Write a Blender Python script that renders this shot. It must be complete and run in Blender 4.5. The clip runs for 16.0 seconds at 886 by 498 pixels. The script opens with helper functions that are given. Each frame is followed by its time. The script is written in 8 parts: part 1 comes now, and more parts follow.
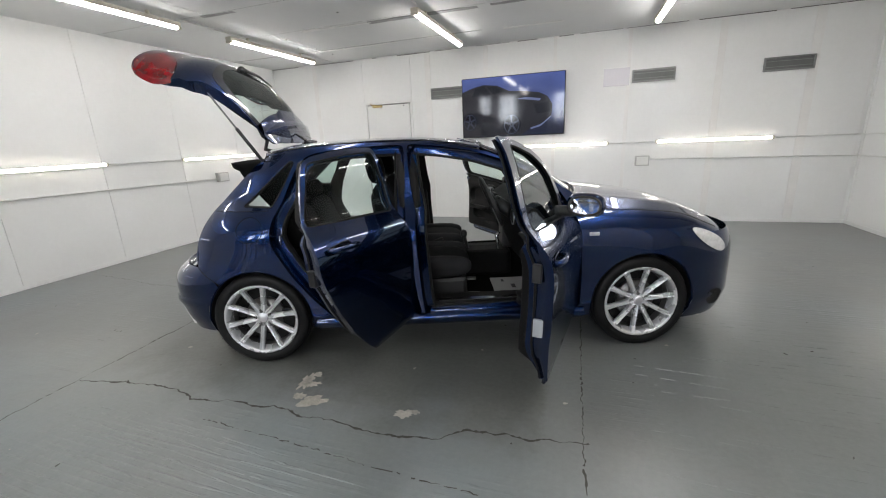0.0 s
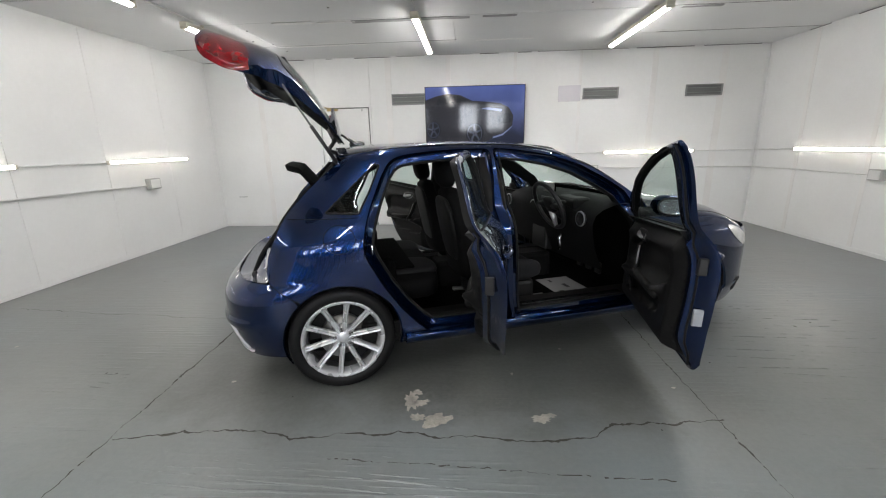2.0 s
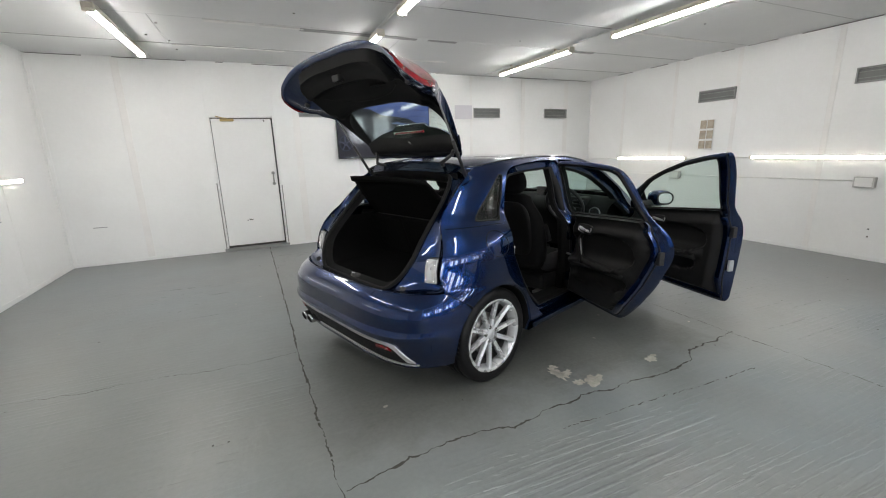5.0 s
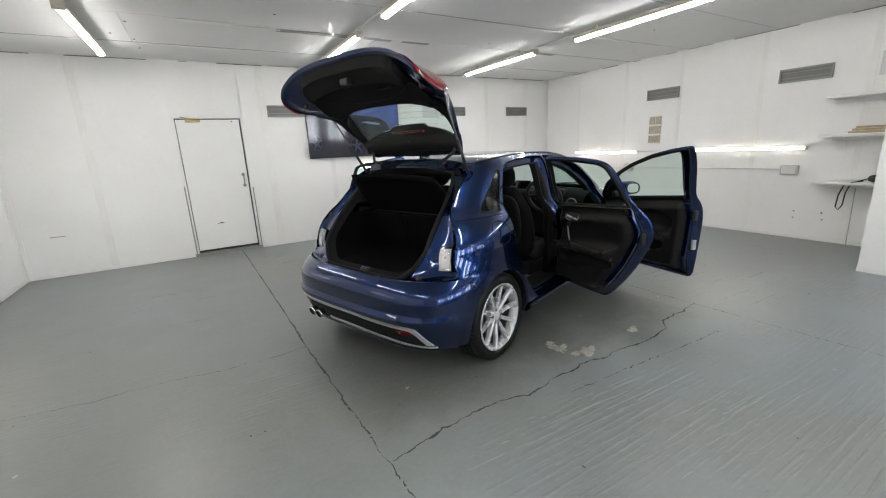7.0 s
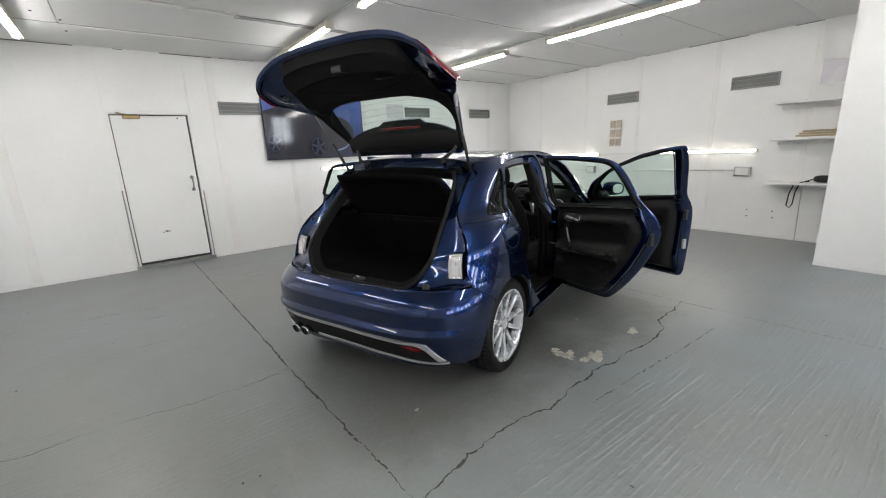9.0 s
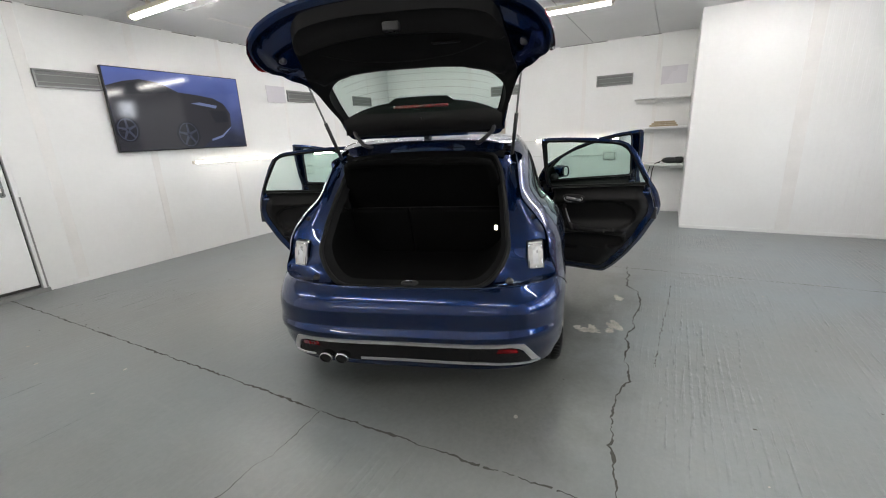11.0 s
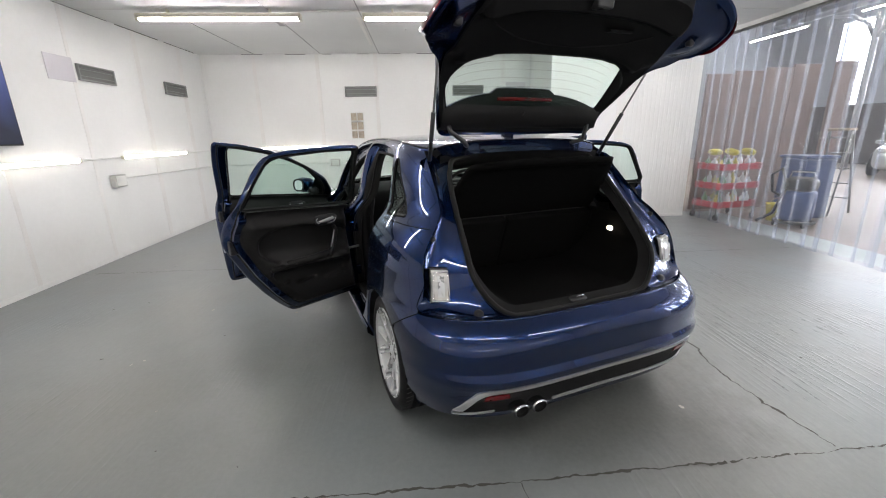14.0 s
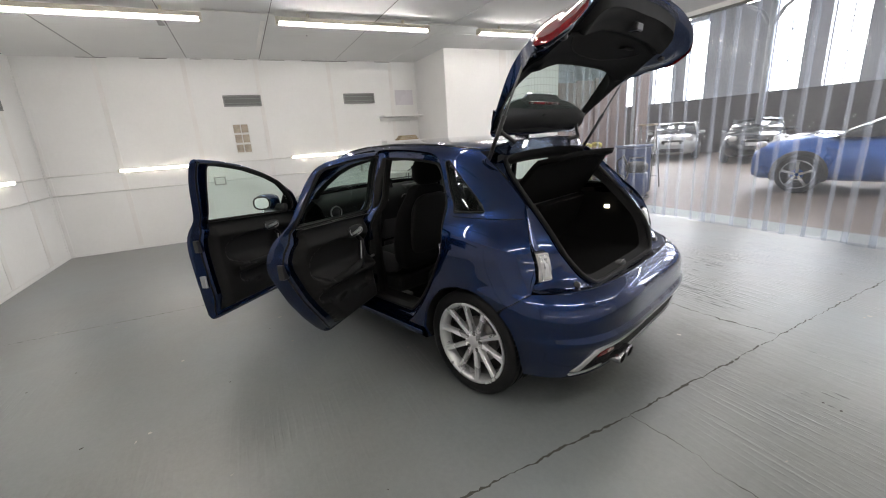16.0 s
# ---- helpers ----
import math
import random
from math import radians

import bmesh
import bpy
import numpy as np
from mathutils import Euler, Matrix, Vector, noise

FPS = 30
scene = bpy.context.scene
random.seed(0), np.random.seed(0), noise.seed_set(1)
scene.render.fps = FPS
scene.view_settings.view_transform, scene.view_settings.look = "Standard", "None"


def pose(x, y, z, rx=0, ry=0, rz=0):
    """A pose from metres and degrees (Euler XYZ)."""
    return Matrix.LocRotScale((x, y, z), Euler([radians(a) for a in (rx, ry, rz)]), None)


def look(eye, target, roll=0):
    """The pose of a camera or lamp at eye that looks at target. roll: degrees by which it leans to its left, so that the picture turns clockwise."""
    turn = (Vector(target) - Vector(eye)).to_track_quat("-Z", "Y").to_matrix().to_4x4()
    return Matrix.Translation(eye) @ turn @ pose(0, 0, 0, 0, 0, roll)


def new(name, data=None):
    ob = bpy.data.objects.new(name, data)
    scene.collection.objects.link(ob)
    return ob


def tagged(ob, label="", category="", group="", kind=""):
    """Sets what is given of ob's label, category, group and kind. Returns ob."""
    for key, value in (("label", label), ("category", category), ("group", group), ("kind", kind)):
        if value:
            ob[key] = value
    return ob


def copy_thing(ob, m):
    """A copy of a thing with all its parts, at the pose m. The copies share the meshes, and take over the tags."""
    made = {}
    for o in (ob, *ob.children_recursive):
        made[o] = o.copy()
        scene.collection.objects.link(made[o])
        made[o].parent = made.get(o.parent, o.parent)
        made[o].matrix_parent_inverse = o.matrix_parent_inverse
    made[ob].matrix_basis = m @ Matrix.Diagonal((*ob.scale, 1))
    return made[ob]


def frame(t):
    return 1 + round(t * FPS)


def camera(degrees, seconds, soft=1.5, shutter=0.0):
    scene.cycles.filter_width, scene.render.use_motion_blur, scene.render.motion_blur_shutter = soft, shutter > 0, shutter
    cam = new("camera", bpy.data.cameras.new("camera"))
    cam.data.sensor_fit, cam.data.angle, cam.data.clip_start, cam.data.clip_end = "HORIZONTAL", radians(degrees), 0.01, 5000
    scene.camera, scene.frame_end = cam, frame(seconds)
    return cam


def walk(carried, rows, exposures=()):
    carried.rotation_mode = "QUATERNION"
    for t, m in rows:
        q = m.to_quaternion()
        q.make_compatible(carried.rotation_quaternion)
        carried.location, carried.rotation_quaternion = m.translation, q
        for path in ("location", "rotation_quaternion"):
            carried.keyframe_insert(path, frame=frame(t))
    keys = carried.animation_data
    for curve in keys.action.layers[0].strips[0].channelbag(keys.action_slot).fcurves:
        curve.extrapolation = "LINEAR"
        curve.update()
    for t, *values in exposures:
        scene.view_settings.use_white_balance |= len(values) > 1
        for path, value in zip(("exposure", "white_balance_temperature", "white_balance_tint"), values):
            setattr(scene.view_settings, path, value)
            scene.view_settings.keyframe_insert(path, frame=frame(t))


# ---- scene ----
cam = camera(94.9, 16.0, soft=1.1)
PATH = [
    (0, (0.078, 0.273, 1.388), (-0.548, 2.1, 0.867), -2.7),
    (0.5, (-0.219, 0.196, 1.395), (-0.726, 2.058, 0.871), -2.7),
    (1, (-0.511, 0.087, 1.395), (-0.892, 1.976, 0.863), -2.4),
    (1.5, (-0.8, 0.079, 1.381), (-1.071, 1.995, 0.877), -1.9),
    (2, (-1.123, 0.082, 1.394), (-1.253, 2.015, 0.897), -1.3),
    (2.5, (-1.476, 0.053, 1.398), (-1.461, 1.985, 0.883), -0.9),
    (3, (-1.774, 0.092, 1.388), (-1.662, 2.03, 0.905), -1.0),
    (3.5, (-2.084, 0.162, 1.392), (-1.811, 2.083, 0.906), -0.9),
    (3.7, (-2.214, 0.156, 1.381), (-1.872, 2.068, 0.904), -0.8),
    (5.8, (-3.436, 0.137, 1.477), (-2.515, 1.849, 1.007), -2.1),
    (6, (-3.474, 0.129, 1.474), (-2.542, 1.835, 1.002), -2.1),
    (6.5, (-3.504, 0.114, 1.493), (-2.556, 1.807, 1.008), -2.6),
    (7, (-3.492, 0.117, 1.462), (-2.523, 1.799, 0.98), -2.7),
    (7.5, (-3.503, 0.122, 1.479), (-2.517, 1.791, 0.986), -2.3),
    (8, (-3.534, 0.139, 1.455), (-2.514, 1.791, 0.972), -2.2),
    (8.5, (-3.585, 0.247, 1.463), (-2.509, 1.864, 0.986), -2.0),
    (9, (-3.663, 0.496, 1.432), (-2.488, 2.044, 0.959), -2.4),
    (9.5, (-3.832, 0.772, 1.414), (-2.501, 2.176, 0.905), -1.5),
    (9.7, (-3.935, 0.892, 1.408), (-2.543, 2.232, 0.892), -1.8),
    (12, (-4.36, 2.23, 1.421), (-2.54, 2.889, 0.917), -0.8),
    (12.5, (-4.389, 2.542, 1.445), (-2.516, 3.036, 0.947), -0.1),
    (13, (-4.421, 2.879, 1.441), (-2.524, 3.151, 0.866), -1.3),
    (13.5, (-4.394, 3.225, 1.416), (-2.47, 3.332, 0.879), -1.1),
    (14, (-4.356, 3.583, 1.415), (-2.434, 3.475, 0.874), -1.0),
    (14.5, (-4.345, 3.933, 1.418), (-2.466, 3.58, 0.832), -0.4),
    (15, (-4.262, 4.223, 1.397), (-2.382, 3.779, 0.879), -1.8),
    (15.5, (-4.181, 4.51, 1.408), (-2.346, 3.906, 0.89), -1.8),
    (16, (-4.21, 4.749, 1.432), (-2.462, 3.937, 0.898), -3.7),
]
walk(cam, [(t, look(eye, target, roll)) for t, eye, target, roll in PATH],
     exposures=((0.0, -0.10, 6500, 11), (2.0, -0.08, 6500, 11), (3.5, 0.0, 6500, 10), (6.0, 0.03, 6500, 10), (9.5, 0.06, 6500, 11),
                (12.0, 0.18, 6500, 11), (13.5, 0.22, 6500, 13), (14.5, 0.12, 6600, 13.5), (16.0, -0.02, 6720, 13.0)))

# ---- world and light ----
scene.view_settings.exposure = 0.0
world = bpy.data.worlds.new("overcast_sky")
scene.world = world
world.use_nodes = True
sky = world.node_tree.nodes.new("ShaderNodeTexSky")
sky.sky_type, sky.sun_disc, sky.sun_elevation, sky.sun_rotation = "NISHITA", False, radians(35), radians(200)
world.node_tree.links.new(sky.outputs["Color"], world.node_tree.nodes["Background"].inputs["Color"])
world.node_tree.nodes["Background"].inputs["Strength"].default_value = 0.08
TUBE_GLOW = 47.0
TUBE_COLOUR = (1.0, 0.975, 0.94)
DAYLIGHT_GLOW = 21.0


# ---- materials ----
def nodes_of(name):
    m = bpy.data.materials.new(name)
    m.use_nodes = True
    nt = m.node_tree
    return m, nt, nt.nodes["Principled BSDF"]


def surface(name, base, rough=0.5, metal=0.0, vary=0.12, big=1.5, fine=60.0, bump=0.1, coat=0.0, spec=0.5, dirt=None, rough_vary=0.1):
    """A painted, moulded or mineral surface with variation at two scales."""
    m, nt, b = nodes_of(name)
    co = nt.nodes.new("ShaderNodeTexCoord")
    n1 = nt.nodes.new("ShaderNodeTexNoise")
    n2 = nt.nodes.new("ShaderNodeTexNoise")
    n1.inputs["Scale"].default_value, n1.inputs["Detail"].default_value = big, 5
    n2.inputs["Scale"].default_value, n2.inputs["Detail"].default_value = fine, 3
    for n in (n1, n2):
        nt.links.new(co.outputs["Object"], n.inputs["Vector"])
    ramp = nt.nodes.new("ShaderNodeMapRange")
    ramp.inputs["From Min"].default_value, ramp.inputs["From Max"].default_value = 0.3, 0.7
    nt.links.new(n1.outputs["Fac"], ramp.inputs["Value"])
    mix = nt.nodes.new("ShaderNodeMix")
    mix.data_type = "RGBA"
    low = dirt if dirt else tuple(c * (1 - vary) for c in base)
    mix.inputs[6].default_value = (*low, 1)
    mix.inputs[7].default_value = (*[min(1, c * (1 + vary * 0.4)) for c in base], 1)
    nt.links.new(ramp.outputs["Result"], mix.inputs[0])
    mix2 = nt.nodes.new("ShaderNodeMix")
    mix2.data_type, mix2.blend_type = "RGBA", "MULTIPLY"
    mix2.inputs[0].default_value = vary
    nt.links.new(mix.outputs[2], mix2.inputs[6])
    nt.links.new(n2.outputs["Fac"], mix2.inputs[7])
    nt.links.new(mix2.outputs[2], b.inputs["Base Color"])
    rr = nt.nodes.new("ShaderNodeMapRange")
    rr.inputs["To Min"].default_value, rr.inputs["To Max"].default_value = max(0.02, rough - rough_vary), min(1, rough + rough_vary)
    nt.links.new(n1.outputs["Fac"], rr.inputs["Value"])
    nt.links.new(rr.outputs["Result"], b.inputs["Roughness"])
    b.inputs["Metallic"].default_value = metal
    b.inputs["Coat Weight"].default_value = coat
    b.inputs["Coat Roughness"].default_value = 0.03
    b.inputs["Specular IOR Level"].default_value = spec
    if bump:
        bp = nt.nodes.new("ShaderNodeBump")
        bp.inputs["Strength"].default_value, bp.inputs["Distance"].default_value = bump, 0.01
        nt.links.new(n2.outputs["Fac"], bp.inputs["Height"])
        nt.links.new(bp.outputs["Normal"], b.inputs["Normal"])
    return m


def glow(name, colour, strength):
    m, nt, b = nodes_of(name)
    b.inputs["Base Color"].default_value = (*colour, 1)
    b.inputs["Emission Color"].default_value = (*colour, 1)
    b.inputs["Emission Strength"].default_value = strength
    return m


def clear(name, tint, gloss_rough=0.01, cloud=0.0, least=0.03):
    """Thin clear sheet: tinted see-through with a Fresnel gloss; cloud adds a milky share."""
    m, nt, b = nodes_of(name)
    out = nt.nodes["Material Output"]
    tr = nt.nodes.new("ShaderNodeBsdfTransparent")
    tr.inputs["Color"].default_value = (*tint, 1)
    gl = nt.nodes.new("ShaderNodeBsdfGlossy")
    gl.inputs["Roughness"].default_value = gloss_rough
    lw = nt.nodes.new("ShaderNodeLayerWeight")
    lw.inputs["Blend"].default_value = 0.5
    pw = nt.nodes.new("ShaderNodeMath")
    pw.operation = "POWER"
    pw.inputs[1].default_value = 4.0
    nt.links.new(lw.outputs["Facing"], pw.inputs[0])
    fr = nt.nodes.new("ShaderNodeMath")
    fr.operation = "MULTIPLY_ADD"
    fr.inputs[1].default_value, fr.inputs[2].default_value = 0.85, least
    nt.links.new(pw.outputs[0], fr.inputs[0])
    mx = nt.nodes.new("ShaderNodeMixShader")
    nt.links.new(fr.outputs[0], mx.inputs["Fac"])
    nt.links.new(tr.outputs["BSDF"], mx.inputs[1])
    nt.links.new(gl.outputs["BSDF"], mx.inputs[2])
    last = mx
    if cloud:
        df = nt.nodes.new("ShaderNodeBsdfDiffuse")
        df.inputs["Color"].default_value = (0.80, 0.83, 0.88, 1)
        tl = nt.nodes.new("ShaderNodeBsdfTranslucent")
        tl.inputs["Color"].default_value = (0.80, 0.84, 0.92, 1)
        mm = nt.nodes.new("ShaderNodeMixShader")
        nt.links.new(df.outputs["BSDF"], mm.inputs[1])
        nt.links.new(tl.outputs["BSDF"], mm.inputs[2])
        last = nt.nodes.new("ShaderNodeMixShader")
        last.inputs["Fac"].default_value = cloud
        nt.links.new(mx.outputs["Shader"], last.inputs[1])
        nt.links.new(mm.outputs["Shader"], last.inputs[2])
    nt.links.new(last.outputs["Shader"], out.inputs["Surface"])
    return m


def floor_material():
    """Worn grey floor paint on tamped concrete: ridges, scuffs, dull and shiny areas."""
    m, nt, b = nodes_of("grey_floor_paint")
    L = nt.links.new
    co = nt.nodes.new("ShaderNodeTexCoord")

    def noise_tex(scale, detail=6, rough=0.6, stretch=None):
        n = nt.nodes.new("ShaderNodeTexNoise")
        n.inputs["Scale"].default_value, n.inputs["Detail"].default_value, n.inputs["Roughness"].default_value = scale, detail, rough
        if stretch:
            mp = nt.nodes.new("ShaderNodeMapping")
            mp.inputs["Scale"].default_value = stretch
            L(co.outputs["Object"], mp.inputs["Vector"])
            L(mp.outputs["Vector"], n.inputs["Vector"])
        else:
            L(co.outputs["Object"], n.inputs["Vector"])
        return n.outputs["Fac"]

    def span(v, a, c, d=0.0, e=1.0):
        r = nt.nodes.new("ShaderNodeMapRange")
        for k, x in zip(("From Min", "From Max", "To Min", "To Max"), (a, c, d, e)):
            r.inputs[k].default_value = x
        L(v, r.inputs["Value"])
        return r.outputs["Result"]

    def times(p, q, op="MULTIPLY"):
        r = nt.nodes.new("ShaderNodeMath")
        r.operation = op
        for i, v in enumerate((p, q)):
            if isinstance(v, float):
                r.inputs[i].default_value = v
            else:
                L(v, r.inputs[i])
        return r.outputs[0]

    def blend(f, a, c):
        r = nt.nodes.new("ShaderNodeMix")
        r.data_type = "RGBA"
        if isinstance(f, float):
            r.inputs[0].default_value = f
        else:
            L(f, r.inputs[0])
        for i, v in ((6, a), (7, c)):
            if isinstance(v, tuple):
                r.inputs[i].default_value = (*v, 1)
            else:
                L(v, r.inputs[i])
        return r.outputs[2]

    broad = noise_tex(0.45, 2, 0.5)
    mid = noise_tex(2.2, 3, 0.5)
    fine = noise_tex(38.0, 3, 0.6)
    grit = noise_tex(160.0, 2)
    streak = noise_tex(1.0, 4, 0.55, (1.0, 24.0, 1.0))
    groove = noise_tex(1.0, 4, 0.55, (2.2, 40.0, 1.0))
    ridges = nt.nodes.new("ShaderNodeTexWave")
    ridges.wave_type, ridges.bands_direction = "BANDS", "Y"
    ridges.inputs["Scale"].default_value, ridges.inputs["Distortion"].default_value = 8.0, 1.3
    ridges.inputs["Detail"].default_value, ridges.inputs["Detail Scale"].default_value = 5.0, 1.6
    L(co.outputs["Object"], ridges.inputs["Vector"])
    sep = nt.nodes.new("ShaderNodeSeparateXYZ")
    L(co.outputs["Object"], sep.inputs[0])
    # tamped with a board south of the long crack
    south = span(times(sep.outputs["Y"], times(noise_tex(0.8, 2), 1.4), "ADD"), 2.55, 2.05)
    west = span(times(sep.outputs["X"], times(noise_tex(1.2, 2), 1.2), "ADD"), -2.6, -1.6)
    tamped = times(south, west)
    tamped = times(tamped, times(span(noise_tex(0.6, 2), 0.50, 0.60), 0.4), "MAXIMUM")
    where = times(tamped, times(span(noise_tex(1.3, 3), 0.36, 0.66), span(noise_tex(6.0, 3), 0.28, 0.66)))
    chunk = times(span(ridges.outputs["Fac"], 0.55, 0.95), span(groove, 0.42, 0.54))
    pits = times(span(noise_tex(70.0, 2), 0.62, 0.68), span(noise_tex(3.0, 2), 0.40, 0.60))
    trough_shade = times(span(ridges.outputs["Fac"], 0.40, 0.15), span(noise_tex(14.0, 3), 0.40, 0.58))
    base = blend(span(broad, 0.35, 0.65), (0.165, 0.193, 0.206), (0.188, 0.197, 0.190))
    base = blend(times(span(times(sep.outputs["Y"], times(noise_tex(1.6, 3), 0.8), "ADD"), 2.4, 1.7), 0.7), base, (0.160, 0.202, 0.224))
    base = blend(times(span(noise_tex(1.1, 4, 0.6), 0.25, 0.80), 0.45), base, (0.130, 0.140, 0.139))
    base = blend(times(span(noise_tex(5.0, 5, 0.65), 0.25, 0.85), 0.24), base, (0.225, 0.240, 0.242))
    base = blend(times(span(mid, 0.40, 0.75), 0.25), base, (0.216, 0.229, 0.231))
    base = blend(times(span(streak, 0.52, 0.80), 0.14), base, (0.165, 0.176, 0.180))
    base = blend(times(span(noise_tex(0.7, 4, 0.6), 0.42, 0.72), 0.60), base, (0.160, 0.155, 0.140))
    base = blend(times(span(noise_tex(2.6, 5, 0.65), 0.45, 0.85), 0.30), base, (0.110, 0.118, 0.116))
    scuffs = span(noise_tex(1.0, 5, 0.7, (9.0, 1.6, 1.0)), 0.58, 0.80)
    base = blend(times(times(scuffs, span(noise_tex(1.9, 3), 0.40, 0.62)), 0.45), base, (0.25, 0.255, 0.25))
    # the bay between the joints is browner and darker, from the crack to beneath the car
    brown_bay = times(span(times(sep.outputs["Y"], times(noise_tex(2.0, 5, 0.65), 0.9), "ADD"), 2.25, 2.55), span(times(sep.outputs["X"], times(noise_tex(1.7, 4, 0.6), 0.5), "ADD"), -2.85, -2.45))
    brown_bay = times(brown_bay, times(span(times(sep.outputs["X"], times(fine, 0.03), "ADD"), -0.02, -0.06, 0.30, 1.0), span(times(sep.outputs["Y"], times(noise_tex(1.4, 4), 1.2), "ADD"), 4.4, 3.6)))
    base = blend(times(brown_bay, 0.85), base, (0.098, 0.102, 0.092))
    base = blend(times(times(brown_bay, span(noise_tex(7.0, 5, 0.7), 0.42, 0.90)), 0.35), base, (0.045, 0.045, 0.040))
    # shadow between the ridges, painted into the base colour
    base = blend(times(times(trough_shade, where), 0.14), base, (0.085, 0.09, 0.09))
    base = blend(times(times(pits, tamped), 0.15), base, (0.06, 0.062, 0.06))
    # ridge crests painted lighter, as if catching the light
    base = blend(times(times(chunk, where), 0.14), base, (0.31, 0.325, 0.325))
    base = blend(times(span(fine, 0.35, 0.65), 0.10), base, (0.30, 0.31, 0.30))
    base = blend(times(span(grit, 0.35, 0.65), 0.08), base, (0.09, 0.095, 0.095))
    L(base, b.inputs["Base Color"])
    # the bay east of the long joint was sealed again and is glossier
    sealed = span(sep.outputs["X"], -0.10, 0.80)
    L(times(span(broad, 0.25, 0.75, 0.335, 0.37), times(sealed, 0.05), "SUBTRACT"), b.inputs["Roughness"])
    b.inputs["Specular IOR Level"].default_value = 0.65
    h = times(times(chunk, where), 0.5)
    h = times(h, times(mid, 0.20), "ADD")
    h = times(h, times(times(groove, where), 0.6), "ADD")
    brushed = times(span(noise_tex(0.9, 3), 0.32, 0.70, 0.25, 1.0), times(noise_tex(1.0, 3, 0.5, (5.0, 22.0, 1.0)), 0.28))
    h = times(h, brushed, "ADD")
    h = times(h, times(noise_tex(26.0, 3, 0.55), 0.05), "ADD")
    bp = nt.nodes.new("ShaderNodeBump")
    bp.inputs["Strength"].default_value, bp.inputs["Distance"].default_value = 0.65, 0.012
    L(h, bp.inputs["Height"])
    L(bp.outputs["Normal"], b.inputs["Normal"])
    return m


M_FLOOR = floor_material()
M_WALL = surface("white_wall_paint", (0.82, 0.825, 0.82), 0.38, vary=0.05, big=0.9, fine=25, bump=0.05, dirt=(0.775, 0.775, 0.765), rough_vary=0.03)
M_STRIP = surface("cream_cover_strip", (0.81, 0.80, 0.785), 0.42, vary=0.06, big=3, fine=40, bump=0.05)
M_CEIL = surface("white_ceiling_paint", (0.75, 0.755, 0.755), 0.75, spec=0.25, vary=0.04, big=1.2, fine=18, bump=0.04, rough_vary=0.02)
M_GAP = surface("dark_joint", (0.10, 0.10, 0.095), 0.9, bump=0)
M_TAPE = surface("grey_joint_tape", (0.40, 0.40, 0.40), 0.7, vary=0.25, big=8, fine=60, bump=0.1)
M_CRACK = surface("crack_dirt", (0.065, 0.062, 0.054), 0.9, bump=0.2)
M_BARE = surface("bare_concrete", (0.50, 0.47, 0.42), 0.8, vary=0.35, big=9, fine=70, bump=0.3)
M_STEEL = surface("grey_steel", (0.28, 0.285, 0.28), 0.45, metal=0.3, vary=0.1)
M_STEEL_DARK = surface("vent_steel", (0.17, 0.175, 0.17), 0.5, metal=0.2, vary=0.12)
M_BRASS = surface("worn_brass", (0.55, 0.42, 0.20), 0.35, metal=0.9)
M_PLASTIC_W = surface("white_plastic", (0.74, 0.74, 0.72), 0.4, vary=0.05)
M_BATTEN = surface("yellowed_batten_enamel", (0.66, 0.62, 0.52), 0.4, vary=0.1, big=4)
M_PLASTIC_G = surface("grey_plastic", (0.48, 0.48, 0.46), 0.5, vary=0.06)
M_TUBE = glow("tube_light", TUBE_COLOUR, TUBE_GLOW)
# east row raised and west row lowered, to balance brightness on the walls
M_TUBE_EAST = glow("east_tube_light", TUBE_COLOUR, TUBE_GLOW * 1.22)
M_TUBE_WEST = glow("west_tube_light", TUBE_COLOUR, TUBE_GLOW * 0.92)
M_WALL_TUBE = glow("wall_tube_light", (1.0, 0.955, 0.87), 20.0)
M_SHEET = surface("laminated_sheet", (0.66, 0.64, 0.68), 0.25, vary=0.04)
M_WOOD = surface("pale_timber", (0.52, 0.42, 0.28), 0.6, vary=0.25, big=6, fine=50)
M_BLACK = surface("black_plastic", (0.012, 0.012, 0.0125), 0.45, vary=0.2, fine=220, bump=0.12)
M_RUBBER = surface("black_rubber", (0.011, 0.011, 0.011), 0.7, spec=0.2, vary=0.2, fine=120, bump=0.1)
M_GLASS = clear("green_tint_glass", (0.77, 0.89, 0.845))
M_GLASS_REAR = clear("rear_tint_glass", (0.72, 0.83, 0.79))
M_PVC = clear("clear_pvc_strip", (0.94, 0.96, 0.995), 0.10, 0.10)
M_PVC_EDGE = clear("pvc_overlap", (0.90, 0.93, 0.985), 0.12, 0.20)

M_ALLOY = surface("silver_alloy", (0.60, 0.61, 0.62), 0.28, metal=0.5, vary=0.06, big=9, fine=90, bump=0.03, coat=0.3)
M_TYRE = surface("tyre_rubber", (0.0065, 0.0065, 0.007), 0.5, spec=0.22, vary=0.25, big=12, fine=140, bump=0.12)
M_CLEARLENS = surface("clear_lamp_lens", (0.66, 0.655, 0.64), 0.10, vary=0.2, big=30, fine=160, bump=0.15, coat=1.0)
M_COPPER = surface("dark_mesh", (0.007, 0.007, 0.008), 0.6, spec=0.2, vary=0.3, fine=200, bump=0.6)


